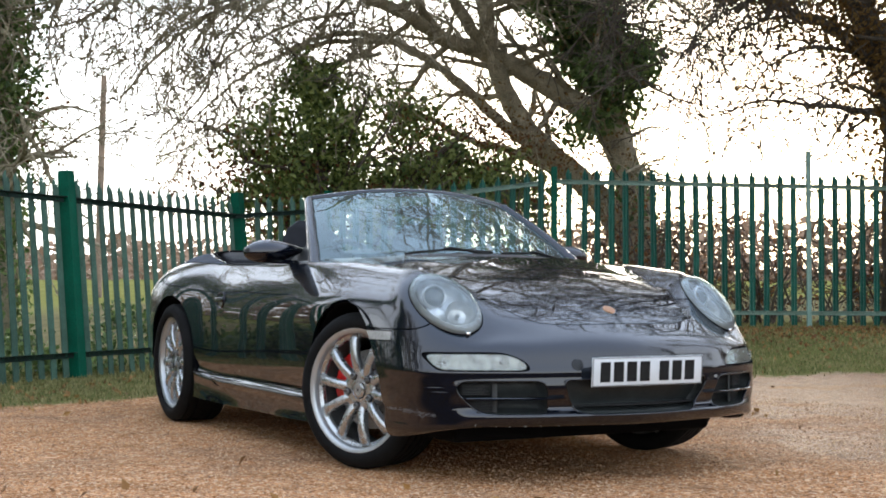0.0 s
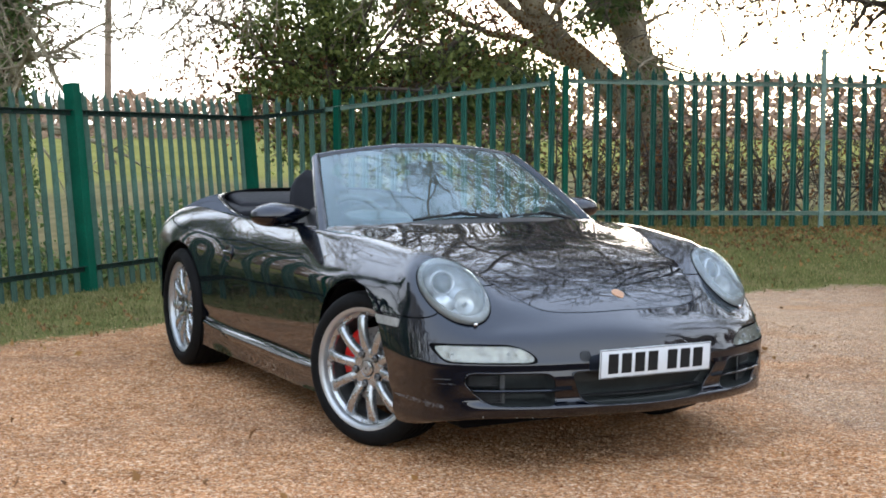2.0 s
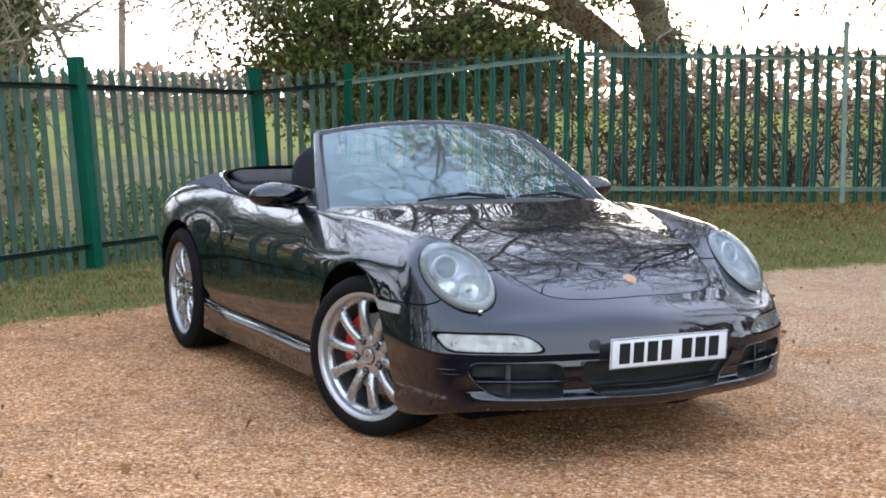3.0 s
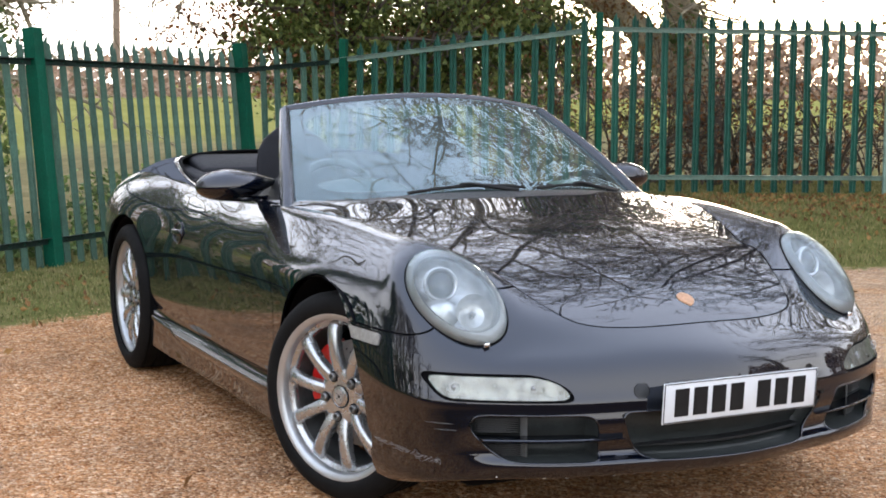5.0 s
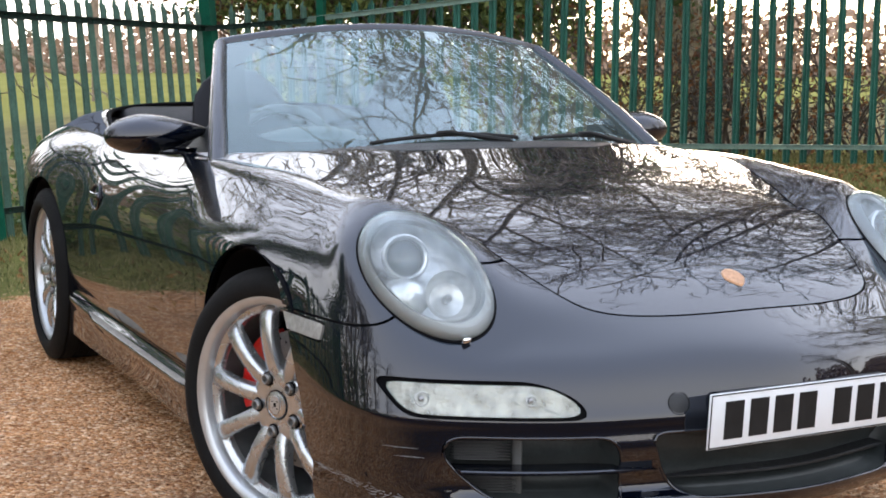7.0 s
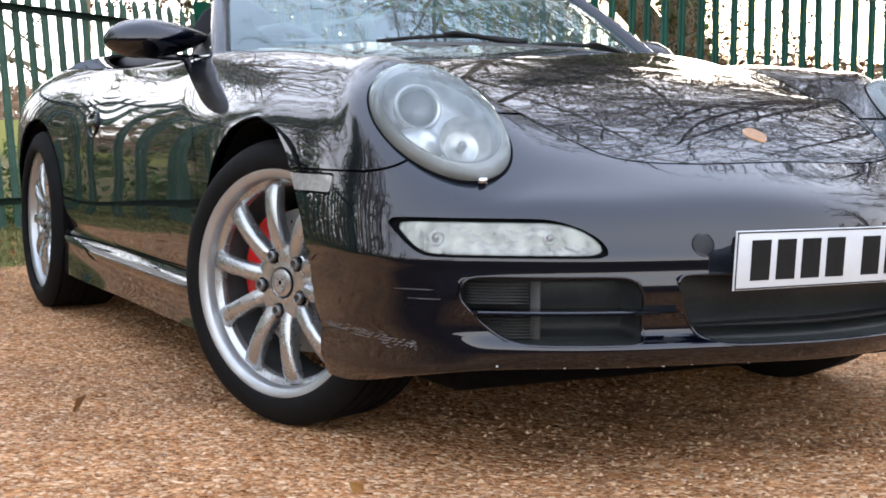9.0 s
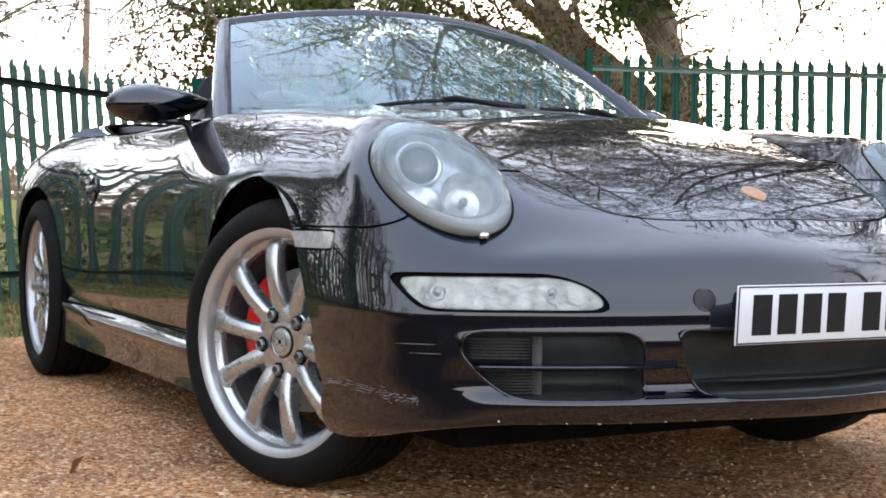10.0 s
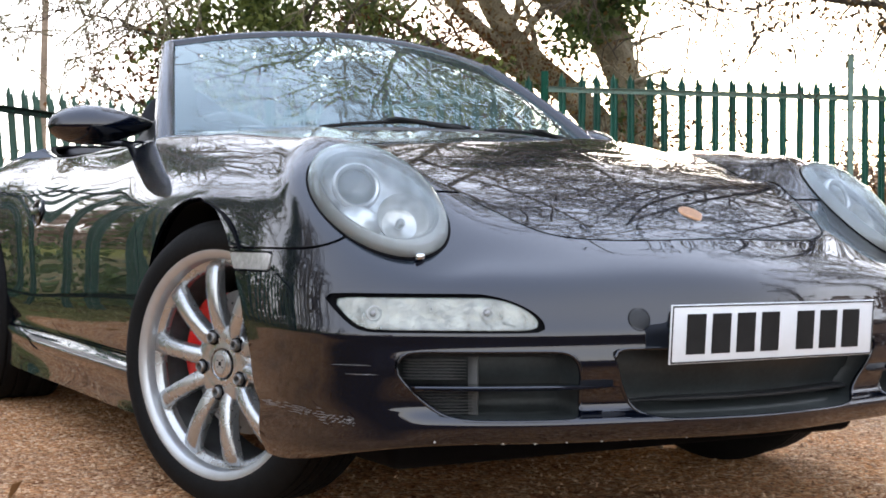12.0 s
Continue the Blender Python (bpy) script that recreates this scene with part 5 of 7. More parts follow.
def build_ground_material(nt):
    L, new_node = nt.links.new, nt.nodes.new
    b = nt.nodes["Principled BSDF"]
    geo = new_node("ShaderNodeNewGeometry")
    sep = new_node("ShaderNodeSeparateXYZ")
    L(geo.outputs["Position"], sep.inputs[0])

    def noise_tex(scale, detail=5, rough=0.6):
        n = new_node("ShaderNodeTexNoise")
        n.inputs["Scale"].default_value, n.inputs["Detail"].default_value, n.inputs["Roughness"].default_value = scale, detail, rough
        L(geo.outputs["Position"], n.inputs["Vector"])
        return n.outputs["Fac"]

    def math_node(op, a, c=None):
        n = new_node("ShaderNodeMath")
        n.operation = op
        for k, v in enumerate((a, c)):
            if v is None:
                continue
            if isinstance(v, (int, float)):
                n.inputs[k].default_value = v
            else:
                L(v, n.inputs[k])
        return n.outputs[0]

    def ramp(f, stops):
        r = new_node("ShaderNodeValToRGB")
        el = r.color_ramp.elements
        el[0].position, el[0].color = stops[0][0], (*stops[0][1], 1)
        el[1].position, el[1].color = stops[-1][0], (*stops[-1][1], 1)
        for p, c in stops[1:-1]:
            e = el.new(p)
            e.color = (*c, 1)
        L(f, r.inputs["Fac"])
        return r.outputs[0]

    def mix(f, a, c):
        m = new_node("ShaderNodeMixRGB")
        L(f, m.inputs[0])
        L(a, m.inputs[1])
        L(c, m.inputs[2])
        return m.outputs[0]

    x, y = sep.outputs[0], sep.outputs[1]
    # gravel: warm stones, wear and damp patches
    vor = new_node("ShaderNodeTexVoronoi")
    vor.inputs["Scale"].default_value = 75
    L(geo.outputs["Position"], vor.inputs["Vector"])
    vor2 = new_node("ShaderNodeTexVoronoi")
    vor2.inputs["Scale"].default_value = 170
    L(geo.outputs["Position"], vor2.inputs["Vector"])
    vsep = new_node("ShaderNodeSeparateColor")
    L(vor.outputs["Color"], vsep.inputs[0])
    stone = ramp(vsep.outputs[0], [(0.0, (0.13, 0.047, 0.016)), (0.3, (0.42, 0.185, 0.078)), (0.7, (0.62, 0.335, 0.160)), (1.0, (0.80, 0.59, 0.40))])
    vsep2 = new_node("ShaderNodeSeparateColor")
    L(vor2.outputs["Color"], vsep2.inputs[0])
    grit = ramp(vsep2.outputs[0], [(0.0, (0.15, 0.066, 0.029)), (0.6, (0.39, 0.192, 0.088)), (1.0, (0.62, 0.40, 0.235))])
    gravel = mix(ramp(noise_tex(40), [(0.42, (0, 0, 0)), (0.58, (1, 1, 1))]), stone, grit)
    drift = new_node("ShaderNodeMapRange")
    drift.inputs[1].default_value, drift.inputs[2].default_value = 0.3, 3.0
    drift.inputs[3].default_value, drift.inputs[4].default_value = -0.06, 0.24
    L(x, drift.inputs[0])
    damp = ramp(math_node("ADD", noise_tex(0.9, 4), drift.outputs[0]), [(0.46, (0, 0, 0)), (0.68, (1, 1, 1))])
    dm = new_node("ShaderNodeMixRGB")
    dm.blend_type = "MULTIPLY"
    L(math_node("MULTIPLY", damp, 0.8), dm.inputs[0])
    L(gravel, dm.inputs[1])
    dm.inputs[2].default_value = (0.46, 0.49, 0.55, 1)
    mottle = new_node("ShaderNodeMixRGB")
    mottle.blend_type = "MULTIPLY"
    mottle.inputs[0].default_value = 1.0
    L(dm.outputs[0], mottle.inputs[1])
    L(ramp(noise_tex(4.5, 7, 0.65), [(0.34, (0.74, 0.72, 0.70)), (0.52, (1.0, 1.0, 1.0)), (0.70, (1.16, 1.14, 1.12))]), mottle.inputs[2])
    gravel = mottle.outputs[0]
    # grass verge and field
    turf = ramp(noise_tex(3.0, 8, 0.7), [(0.3, (0.075, 0.085, 0.026)), (0.52, (0.14, 0.14, 0.048)), (0.72, (0.22, 0.165, 0.085))])
    field = ramp(noise_tex(0.12, 6, 0.7), [(0.35, (0.15, 0.148, 0.045)), (0.6, (0.20, 0.19, 0.065)), (0.75, (0.22, 0.18, 0.08))])
    rough_gr = ramp(noise_tex(1.2, 7, 0.7), [(0.35, (0.10, 0.09, 0.045)), (0.6, (0.18, 0.15, 0.08)), (0.75, (0.14, 0.16, 0.05))])
    far = math_node("ADD", y, math_node("MULTIPLY", noise_tex(0.3), 10.0))
    tofield = ramp(math_node("DIVIDE", far, 60.0), [(0.42, (0, 0, 0)), (0.50, (1, 1, 1))])
    torough = ramp(math_node("DIVIDE", far, 60.0), [(0.20, (0, 0, 0)), (0.26, (1, 1, 1))])
    grass = mix(tofield, mix(torough, turf, rough_gr), field)
    # edge of the gravel
    e1 = math_node("ADD", math_node("MULTIPLY", x, 0.5), 4.30)
    e2 = math_node("SUBTRACT", 4.6, math_node("MULTIPLY", x, 0.19))
    edge = math_node("MINIMUM", e1, e2)
    edge = math_node("MAXIMUM", edge, 2.5)
    d = math_node("SUBTRACT", y, edge)
    d = math_node("ADD", d, math_node("MULTIPLY", math_node("SUBTRACT", noise_tex(5.0, 8, 0.75), 0.5), 0.9))
    mk = ramp(d, [(0.0, (0, 0, 0)), (0.10, (1, 1, 1))])
    col = mix(mk, gravel, grass)
    # ground before the nose darkened in colour to keep the bumper's reflection dark
    mirrored_dark = ramp(noise_tex(30), [(0.3, (0.035, 0.024, 0.016)), (0.7, (0.105, 0.070, 0.045))])
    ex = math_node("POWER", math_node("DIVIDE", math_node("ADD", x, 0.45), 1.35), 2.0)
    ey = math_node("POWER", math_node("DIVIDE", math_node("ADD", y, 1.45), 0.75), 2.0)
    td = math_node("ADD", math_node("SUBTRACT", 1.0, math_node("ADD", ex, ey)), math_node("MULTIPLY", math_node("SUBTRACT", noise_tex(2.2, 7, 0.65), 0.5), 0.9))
    col = mix(ramp(td, [(0.0, (0, 0, 0)), (0.8, (0.14, 0.14, 0.14))]), col, mirrored_dark)
    # unseen ground further forward takes the full dark colour for that reflection
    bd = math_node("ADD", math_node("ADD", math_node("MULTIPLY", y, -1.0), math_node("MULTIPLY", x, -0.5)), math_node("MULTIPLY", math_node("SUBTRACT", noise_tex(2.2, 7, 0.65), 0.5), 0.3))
    col = mix(ramp(math_node("SUBTRACT", bd, 1.50), [(0.0, (0, 0, 0)), (0.7, (1, 1, 1))]), col, mirrored_dark)
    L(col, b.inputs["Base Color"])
    rr = new_node("ShaderNodeMapRange")
    rr.inputs[3].default_value, rr.inputs[4].default_value = 0.85, 0.44
    L(damp, rr.inputs[0])
    L(rr.outputs[0], b.inputs["Roughness"])
    dry = new_node("ShaderNodeMath")
    dry.operation = "SUBTRACT"
    dry.inputs[0].default_value = 1.0
    L(mk, dry.inputs[1])
    L(math_node("MULTIPLY", math_node("MULTIPLY", damp, dry.outputs[0]), 0.04), b.inputs["Specular IOR Level"])
    bp = new_node("ShaderNodeBump")
    bp.inputs["Distance"].default_value = 0.008
    hsum = math_node("ADD", math_node("MULTIPLY", vor.outputs["Distance"], -1.0), math_node("MULTIPLY", noise_tex(24), 1.2))
    L(hsum, bp.inputs["Height"])
    L(bp.outputs[0], b.inputs["Normal"])


build_ground_material(M_GROUND.node_tree)
xs = np.concatenate([-np.geomspace(900, 9, 26), np.linspace(-8.6, 14.6, 117), np.geomspace(15, 900, 26)])
ys = np.concatenate([-np.geomspace(900, 7, 24), np.linspace(-6.7, 12, 94), np.geomspace(12.5, 1500, 40)])
gx, gy = np.meshgrid(xs, ys)
gz = ground_z(gx, gy)
rough_z = np.array([[noise.noise(Vector((a * 0.9, b2 * 0.9, 0.3))) * 0.012 + noise.noise(Vector((a * 3.1, b2 * 3.1, 4.3))) * 0.006 for a, b2 in zip(ra, rb)] for ra, rb in zip(gx, gy)])
flat = np.exp(-((gx / 1.6) ** 2 + ((gy - 1.2) / 2.2) ** 2) ** 2)
gz = gz + rough_z * (1 - flat) - 0.002
nx = len(xs)
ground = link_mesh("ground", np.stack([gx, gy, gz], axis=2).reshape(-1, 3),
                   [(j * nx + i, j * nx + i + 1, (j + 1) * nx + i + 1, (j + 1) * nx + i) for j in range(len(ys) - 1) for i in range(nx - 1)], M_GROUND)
tagged(ground, "tan gravel yard with damp patches, grass verge and field", "ground", kind="structure")

# ---- palisade fence ----
M_GREEN = mat("green_fence_paint", (0.018, 0.090, 0.064), 0.45, vary=0.25, scale=5, rvary=0.12, fine=0.12, bump=0.0006, bump_scale=120, rnd=0.18, spec=0.25)
# fence green lightened: sky glare on the left pales put into the colour
M_GLAREGREEN = mat("glare_lightened_green_fence_paint", (0.062, 0.125, 0.092), 0.45, vary=0.3, scale=4, rvary=0.12, fine=0.15, rnd=0.2, spec=0.2)
# left rails: the shadow they lie in is part of this dark colour
M_SHADERAIL = mat("shaded_rail_paint", (0.010, 0.026, 0.022), 0.5, vary=0.3, scale=4, fine=0.15, spec=0.2)
M_GREENPOST = mat("dark_green_post_paint", (0.002, 0.070, 0.040), 0.5, vary=0.25, scale=4, rvary=0.12, fine=0.15, rnd=0.1, spec=0.12)
M_GREYPOST = mat("weathered_green_grey_steel", (0.15, 0.24, 0.20), 0.5, 0.2, vary=0.22, scale=6, fine=0.15)


def pale_mesh(h, material):
    """A pressed steel pale: W section, splayed three-point top."""
    t = 0.003
    sec = ((-0.034, 0.016), (-0.025, 0.0), (-0.012, 0.001), (0.0, 0.020), (0.012, 0.001), (0.025, 0.0), (0.034, 0.016))
    top = (-0.035, -0.055, -0.02, 0.012, -0.02, -0.055, -0.035)
    verts, faces = [], []
    n = len(sec)
    for lay in (0, 1):
        for k, (x, y) in enumerate(sec):
            verts.append((x, y + lay * t, 0.0))
        for k, (x, y) in enumerate(sec):
            verts.append((x, y + lay * t, h - 0.09))
        for k, (x, y) in enumerate(sec):
            verts.append((x * 0.9, y - 0.006 + lay * t, h + top[k]))
    m = 3 * n
    for r in range(2):
        for k in range(n - 1):
            a = r * n + k
            faces.append((a, a + 1, a + 1 + n, a + n))
            faces.append((m + a, m + a + n, m + a + 1 + n, m + a + 1))
    for r in range(2):
        faces.append((r * n, r * n + n, m + r * n + n, m + r * n))
        a = r * n + n - 1
        faces.append((a, m + a, m + a + n, a + n))
    for k in range(n - 1):
        a = 2 * n + k
        faces.append((a, a + 1, m + a + 1, m + a))
    me = bpy.data.meshes.new("pale")
    me.from_pydata(verts, [], faces)
    me.materials.append(material)
    me.update()
    return me


def post_mesh(w, d, h, material, name="post"):
    bm = bm_box(w, d, h, pose(0, 0, h / 2), 0.006, 2)
    for f in bm.faces:
        f.smooth = False
    me = bpy.data.meshes.new(name)
    bm.to_mesh(me)
    bm.free()
    me.materials.append(material)
    return me


BOLT = bpy.data.meshes.new("bolt")
_b = bm_lathe([(0.0005, -0.008), (0.006, -0.007), (0.008, -0.003), (0.008, 0.004)], 8, pose(0, 0, 0, 90, 0, 0))
_b.to_mesh(BOLT)
_b.free()
BOLT.materials.append(M_GREEN)


def fence_run(fence, a, b, n, pale_h, rails, lean, front, rail_mat=M_GREEN):
    """Pales, rails and bolts from a to b (x, y, foot z); front: which side the pales stand on."""
    a, b = Vector(a), Vector(b)
    d = b - a
    yaw = math.atan2(d.y, d.x)
    tilt = Matrix.Rotation(yaw, 4, "Z") @ Matrix.Rotation(lean, 4, "X")
    me = pale_mesh(pale_h, M_GLAREGREEN if rail_mat is M_SHADERAIL else M_GREEN)
    for k in range(1, n):
        p = a + d * (k / n)
        ob = new("pale", me)
        ob.parent = fence
        wob = random.gauss(0, 0.006)
        ob.matrix_basis = Matrix.Translation(p) @ tilt @ Matrix.Translation((0, front * 0.022, random.gauss(0, 0.006))) @ pose(0, 0, 0, 0, math.degrees(wob), random.gauss(0, 1.0) + (180 if front > 0 else 0))
        for rz in rails:
            bo = new("bolt", BOLT)
            bo.parent = fence
            bo.matrix_basis = Matrix.Translation(p) @ tilt @ Matrix.Translation((0, -0.006, rz))
    pitch = math.atan2(d.z, math.hypot(d.x, d.y))
    for rz in rails:
        mid = a + d * 0.5
        L2 = d.length
        bm = bmesh.new()
        bm_box(L2, 0.005, 0.045, pose(0, 0, 0), 0.001, 1, bm)
        bm_box(L2, 0.04, 0.005, pose(0, -0.0225, 0.0205), 0.001, 1, bm)
        ob = part("rail", bm, rail_mat, fence, smooth=False)
        ob.matrix_basis = Matrix.Translation(mid) @ Matrix.Rotation(yaw, 4, "Z") @ Matrix.Rotation(-pitch, 4, "Y") @ Matrix.Rotation(lean, 4, "X") @ Matrix.Translation((0, 0.0, rz))


def fence_post(fence, at, w, d, h, yaw, lean, material, label=""):
    ob = new("post", post_mesh(w, d, h, material))
    ob.parent = fence
    ob.matrix_basis = Matrix.Translation(at) @ Matrix.Rotation(yaw, 4, "Z") @ Matrix.Rotation(lean, 4, "X")
    if label:
        ob["label"] = label
    return ob


left_fence = thing("palisade_fence", "dark green steel palisade fence leaning back, stout square posts", "fence", group="palisade fences")
right_fence = thing("palisade_fence", "green steel palisade fence with pointed pales and pale rail", "fence", group="palisade fences")
LEAN = radians(-5)
P1, P2, P3, P4, P5 = (-0.385, 6.46, 0.0), (1.785, 8.23, 0.0), (2.81, 8.56, 0.10), (4.82, 7.13, 0.38), (7.49, 6.14, 0.36)
yl = math.atan2(P2[1] - P1[1], P2[0] - P1[0])
dl = Vector((P2[0] - P1[0], P2[1] - P1[1], 0))
P0 = (P1[0] - dl.x, P1[1] - dl.y, 0.0)
PM = (P0[0] - dl.x, P0[1] - dl.y, 0.0)
for a, b in ((PM, P0), (P0, P1), (P1, P2)):
    fence_run(left_fence, a, b, 18, 1.69, (0.19, 1.51), LEAN, 1, M_SHADERAIL)
fence_run(left_fence, P2, P3, 7, 1.69, (0.19, 1.51), radians(-2), 1, M_SHADERAIL)
for p in (PM, P0, P1, P2):
    fence_post(left_fence, (p[0], p[1], -0.05), 0.105, 0.105, 1.81, yl, LEAN, M_GREENPOST, "stout square dark green post")
P6 = (10.2, 5.15, 0.34)
P7 = (12.9, 4.15, 0.30)
fence_post(left_fence, (P3[0], P3[1], 0), 0.07, 0.07, 1.83, yl, 0, M_GREENPOST)
fence_run(right_fence, P3, P4, 16, 1.66, (0.12, 1.52), 0, 1, M_GREYPOST)
for a, b in ((P4, P5), (P5, P6), (P6, P7)):
    fence_run(right_fence, a, b, 18, 1.68, (0.14, 1.53), 0, 1, M_GREYPOST)
fence_post(right_fence, (P4[0], P4[1], 0.2), 0.06, 0.06, 1.87, -0.36, 0, M_GREENPOST)
for p in (P5, P6, P7):
    fence_post(right_fence, (p[0] - 0.012, p[1] - 0.03, 0.22), 0.055, 0.03, 2.06, -0.36, 0, M_GREYPOST, "weathered grey-green post standing taller")

# ---- trees and hedge plants ----
M_BARK = mat("grey_brown_bark", (0.19, 0.162, 0.105), 0.85, vary=0.4, scale=5, fine=0.35, bump=0.02, bump_scale=22, col2=(0.40, 0.335, 0.225))
M_DARKBARK = mat("dark_brown_bark", (0.035, 0.026, 0.018), 0.85, vary=0.4, scale=5, fine=0.35, bump=0.02, bump_scale=22, col2=(0.095, 0.072, 0.048))
M_TWIG = mat("dark_twigs", (0.055, 0.04, 0.03), 0.8, vary=0.3, scale=6, col2=(0.10, 0.075, 0.055))
M_IVY = island_mat("ivy_leaves", (0.042, 0.080, 0.024), (0.21, 0.29, 0.09), 0.42, 0.4, 0.5)
M_HOLLY = island_mat("evergreen_leaves", (0.046, 0.080, 0.018), (0.28, 0.32, 0.09), 0.45, 0.42, 0.5)
M_AUTUMN = island_mat("brown_autumn_leaves", (0.09, 0.045, 0.015), (0.26, 0.16, 0.05), 0.6, 0.4, 0.3)
M_BRAMBLE = island_mat("bramble_leaves", (0.06, 0.028, 0.014), (0.24, 0.11, 0.045), 0.6, 0.4, 0.3)


class Wood:
    """Tubes of many branches, joined into one mesh."""

    def __init__(self, seed, reach=-1e6):
        self.reach = reach             # shoots end before this y
        self.v, self.f, self.tips, self.r = [], [], [], random.Random(seed)

    def tube(self, pts, radii, seg):
        base, up = len(self.v), Vector((0.13, 0.21, 0.97))
        for i, p in enumerate(pts):
            d = pts[min(i + 1, len(pts) - 1)] - pts[max(i - 1, 0)]
            side = d.cross(up)
            if side.length < 1e-5:
                side = Vector((1, 0, 0))
            side.normalize()
            w = side.cross(d).normalized()
            r = radii[i]
            for k in range(seg):
                a = 2 * math.pi * k / seg
                self.v.append(p + side * (r * math.cos(a)) + w * (r * math.sin(a)))
        for i in range(len(pts) - 1):
            for k in range(seg):
                a, b = base + i * seg + k, base + i * seg + (k + 1) % seg
                self.f.append((a, b, b + seg, a + seg))

    def rand_dir(self):
        return Vector((self.r.gauss(0, 1), self.r.gauss(0, 1), self.r.gauss(0, 1))).normalized()

    def branch(self, p, d, r, length, depth, droop=-0.02, wander=0.22, density=1.0):
        """A wandering bough with its side shoots."""
        n = max(4, int(length / 0.16)) if depth > 0 else max(3, int(length / 0.12))
        step = length / n
        pts, rad = [p.copy()], [r]
        d = d.normalized()
        for i in range(n):
            d = (d + self.rand_dir() * wander + Vector((0, 0, droop))).normalized()
            pts.append(pts[-1] + d * step)
            rad.append(max(0.0058, r * (1 - 0.85 * (i + 1) / n)))
        if pts[-1].y > self.reach:
            self.tube(pts, rad, 7 if r > 0.05 else 5 if r > 0.015 else 3)
        self.tips.append((pts[-1], d))
        if depth <= 0:
            return
        kids = max(2, int(length * (4.2 if depth > 1 else 6.0) * density))
        for k in range(kids):
            t = 0.18 + 0.82 * (k + self.r.random()) / kids
            i = min(n - 1, int(t * n))
            base_d = (pts[i + 1] - pts[i]).normalized()
            nd = (base_d * 0.75 + self.rand_dir() * 0.75 + Vector((0, 0, 0.08))).normalized()
            self.branch(pts[i], nd, max(0.0070, rad[i] * 0.55), length * self.r.uniform(0.28, 0.55) * (1.1 - 0.5 * t), depth - 1, droop * 1.6, wander * 1.1, density)

    def limb(self, way, r0, r1, spawn=0, kid_len=1.8, depth=2, seg=14, t0=0.3, droop=-0.02, knots=0.12):
        """A thick limb through way points, with shoots from it."""
        P = np.array(way, float)
        ts = np.concatenate([[0], np.cumsum(np.linalg.norm(np.diff(P, axis=0), axis=1))])
        n = max(8, int(ts[-1] / 0.12))
        Q = spline_matrix(ts, np.linspace(0, ts[-1], n)) @ P
        pts = [Vector(q) + self.rand_dir() * 0.012 for q in Q]
        rad = [(r0 + (r1 - r0) * (i / (n - 1)) ** 0.8) * (1 + knots * noise.noise(Vector((i * 0.35, r0 * 50, 1.0)))) for i in range(n)]
        self.tube(pts, rad, seg)
        for k in range(spawn):
            t = t0 + (1 - t0) * (k + self.r.random()) / spawn
            i = min(n - 2, int(t * n))
            bd = (pts[i + 1] - pts[i]).normalized()
            nd = (bd * 0.6 + self.rand_dir() * 0.9 + Vector((0, 0, 0.15))).normalized()
            self.branch(pts[i], nd, min(rad[i] * 0.5, 0.05), kid_len * self.r.uniform(0.6, 1.25), depth, droop)
        return pts

    def make(self, name, material, parent, label=""):
        return link_mesh(name, self.v, self.f, material, parent, label)


def leaf_cloud(name, centres, size, material, parent, seed, label="", droop=0.3, aspect=0.62):
    """Many small folded leaves, one joined mesh."""
    g = np.random.default_rng(seed)
    c = np.asarray(centres, float)
    n = len(c)
    d = g.normal(size=(n, 3))
    d[:, 2] -= droop
    d /= np.linalg.norm(d, axis=1, keepdims=True)
    s = np.cross(d, g.normal(size=(n, 3)))
    s /= np.linalg.norm(s, axis=1, keepdims=True)
    nn = np.cross(d, s)
    L = (size * g.uniform(0.55, 1.25, n))[:, None]
    w = L * aspect * 0.5
    a, b = c - d * L * 0.5, c + d * L * 0.5
    m = c - d * L * 0.08
    l, r = m + s * w + nn * w * 0.35, m - s * w + nn * w * 0.35
    verts = np.stack([a, l, b, r], axis=1).reshape(-1, 3)
    faces = [(4 * k, 4 * k + 1, 4 * k + 2, 4 * k + 3) for k in range(n)]
    ob = link_mesh(name, verts, faces, material, parent, label, smooth=False)
    ob["kind"] = "stuff"
    return ob


def around(g, pts, n, spread):
    """Random places round a line of points."""
    P = np.asarray([tuple(p) for p in pts])
    i = g.integers(0, len(P) - 1, n)
    t = g.random(n)[:, None]
    base = P[i] * (1 - t) + P[i + 1] * t
    d = g.normal(size=(n, 3))
    d /= np.linalg.norm(d, axis=1, keepdims=True)
    return base + d * (spread * g.random(n) ** 0.45)[:, None]


def clumps(g, centre, radii, n_clump, per, r):
    """Leaf places in uneven clumps inside an ellipsoid, with gaps between."""
    out = []
    for _ in range(n_clump):
        d = g.normal(size=3)
        d /= np.linalg.norm(d)
        c = np.array(centre) + d * np.array(radii) * g.uniform(0.25, 1.0) ** 0.6
        k = int(per * g.uniform(0.5, 1.5))
        q = g.normal(size=(k, 3)) * r * g.uniform(0.6, 1.3) * np.array([1, 1, 0.75])
        out.append(c + q)
    return np.concatenate(out)


# the big leaning tree behind the fence
tree = thing("leaning_tree", "big bare tree with leaning grey limbs and ivy-clad stem", "tree", (8.15, 9.75, 0.4))
off = Vector((-8.15, -9.75, -0.4))


def rel(ps):
    return [tuple(Vector(p) + off) for p in ps]


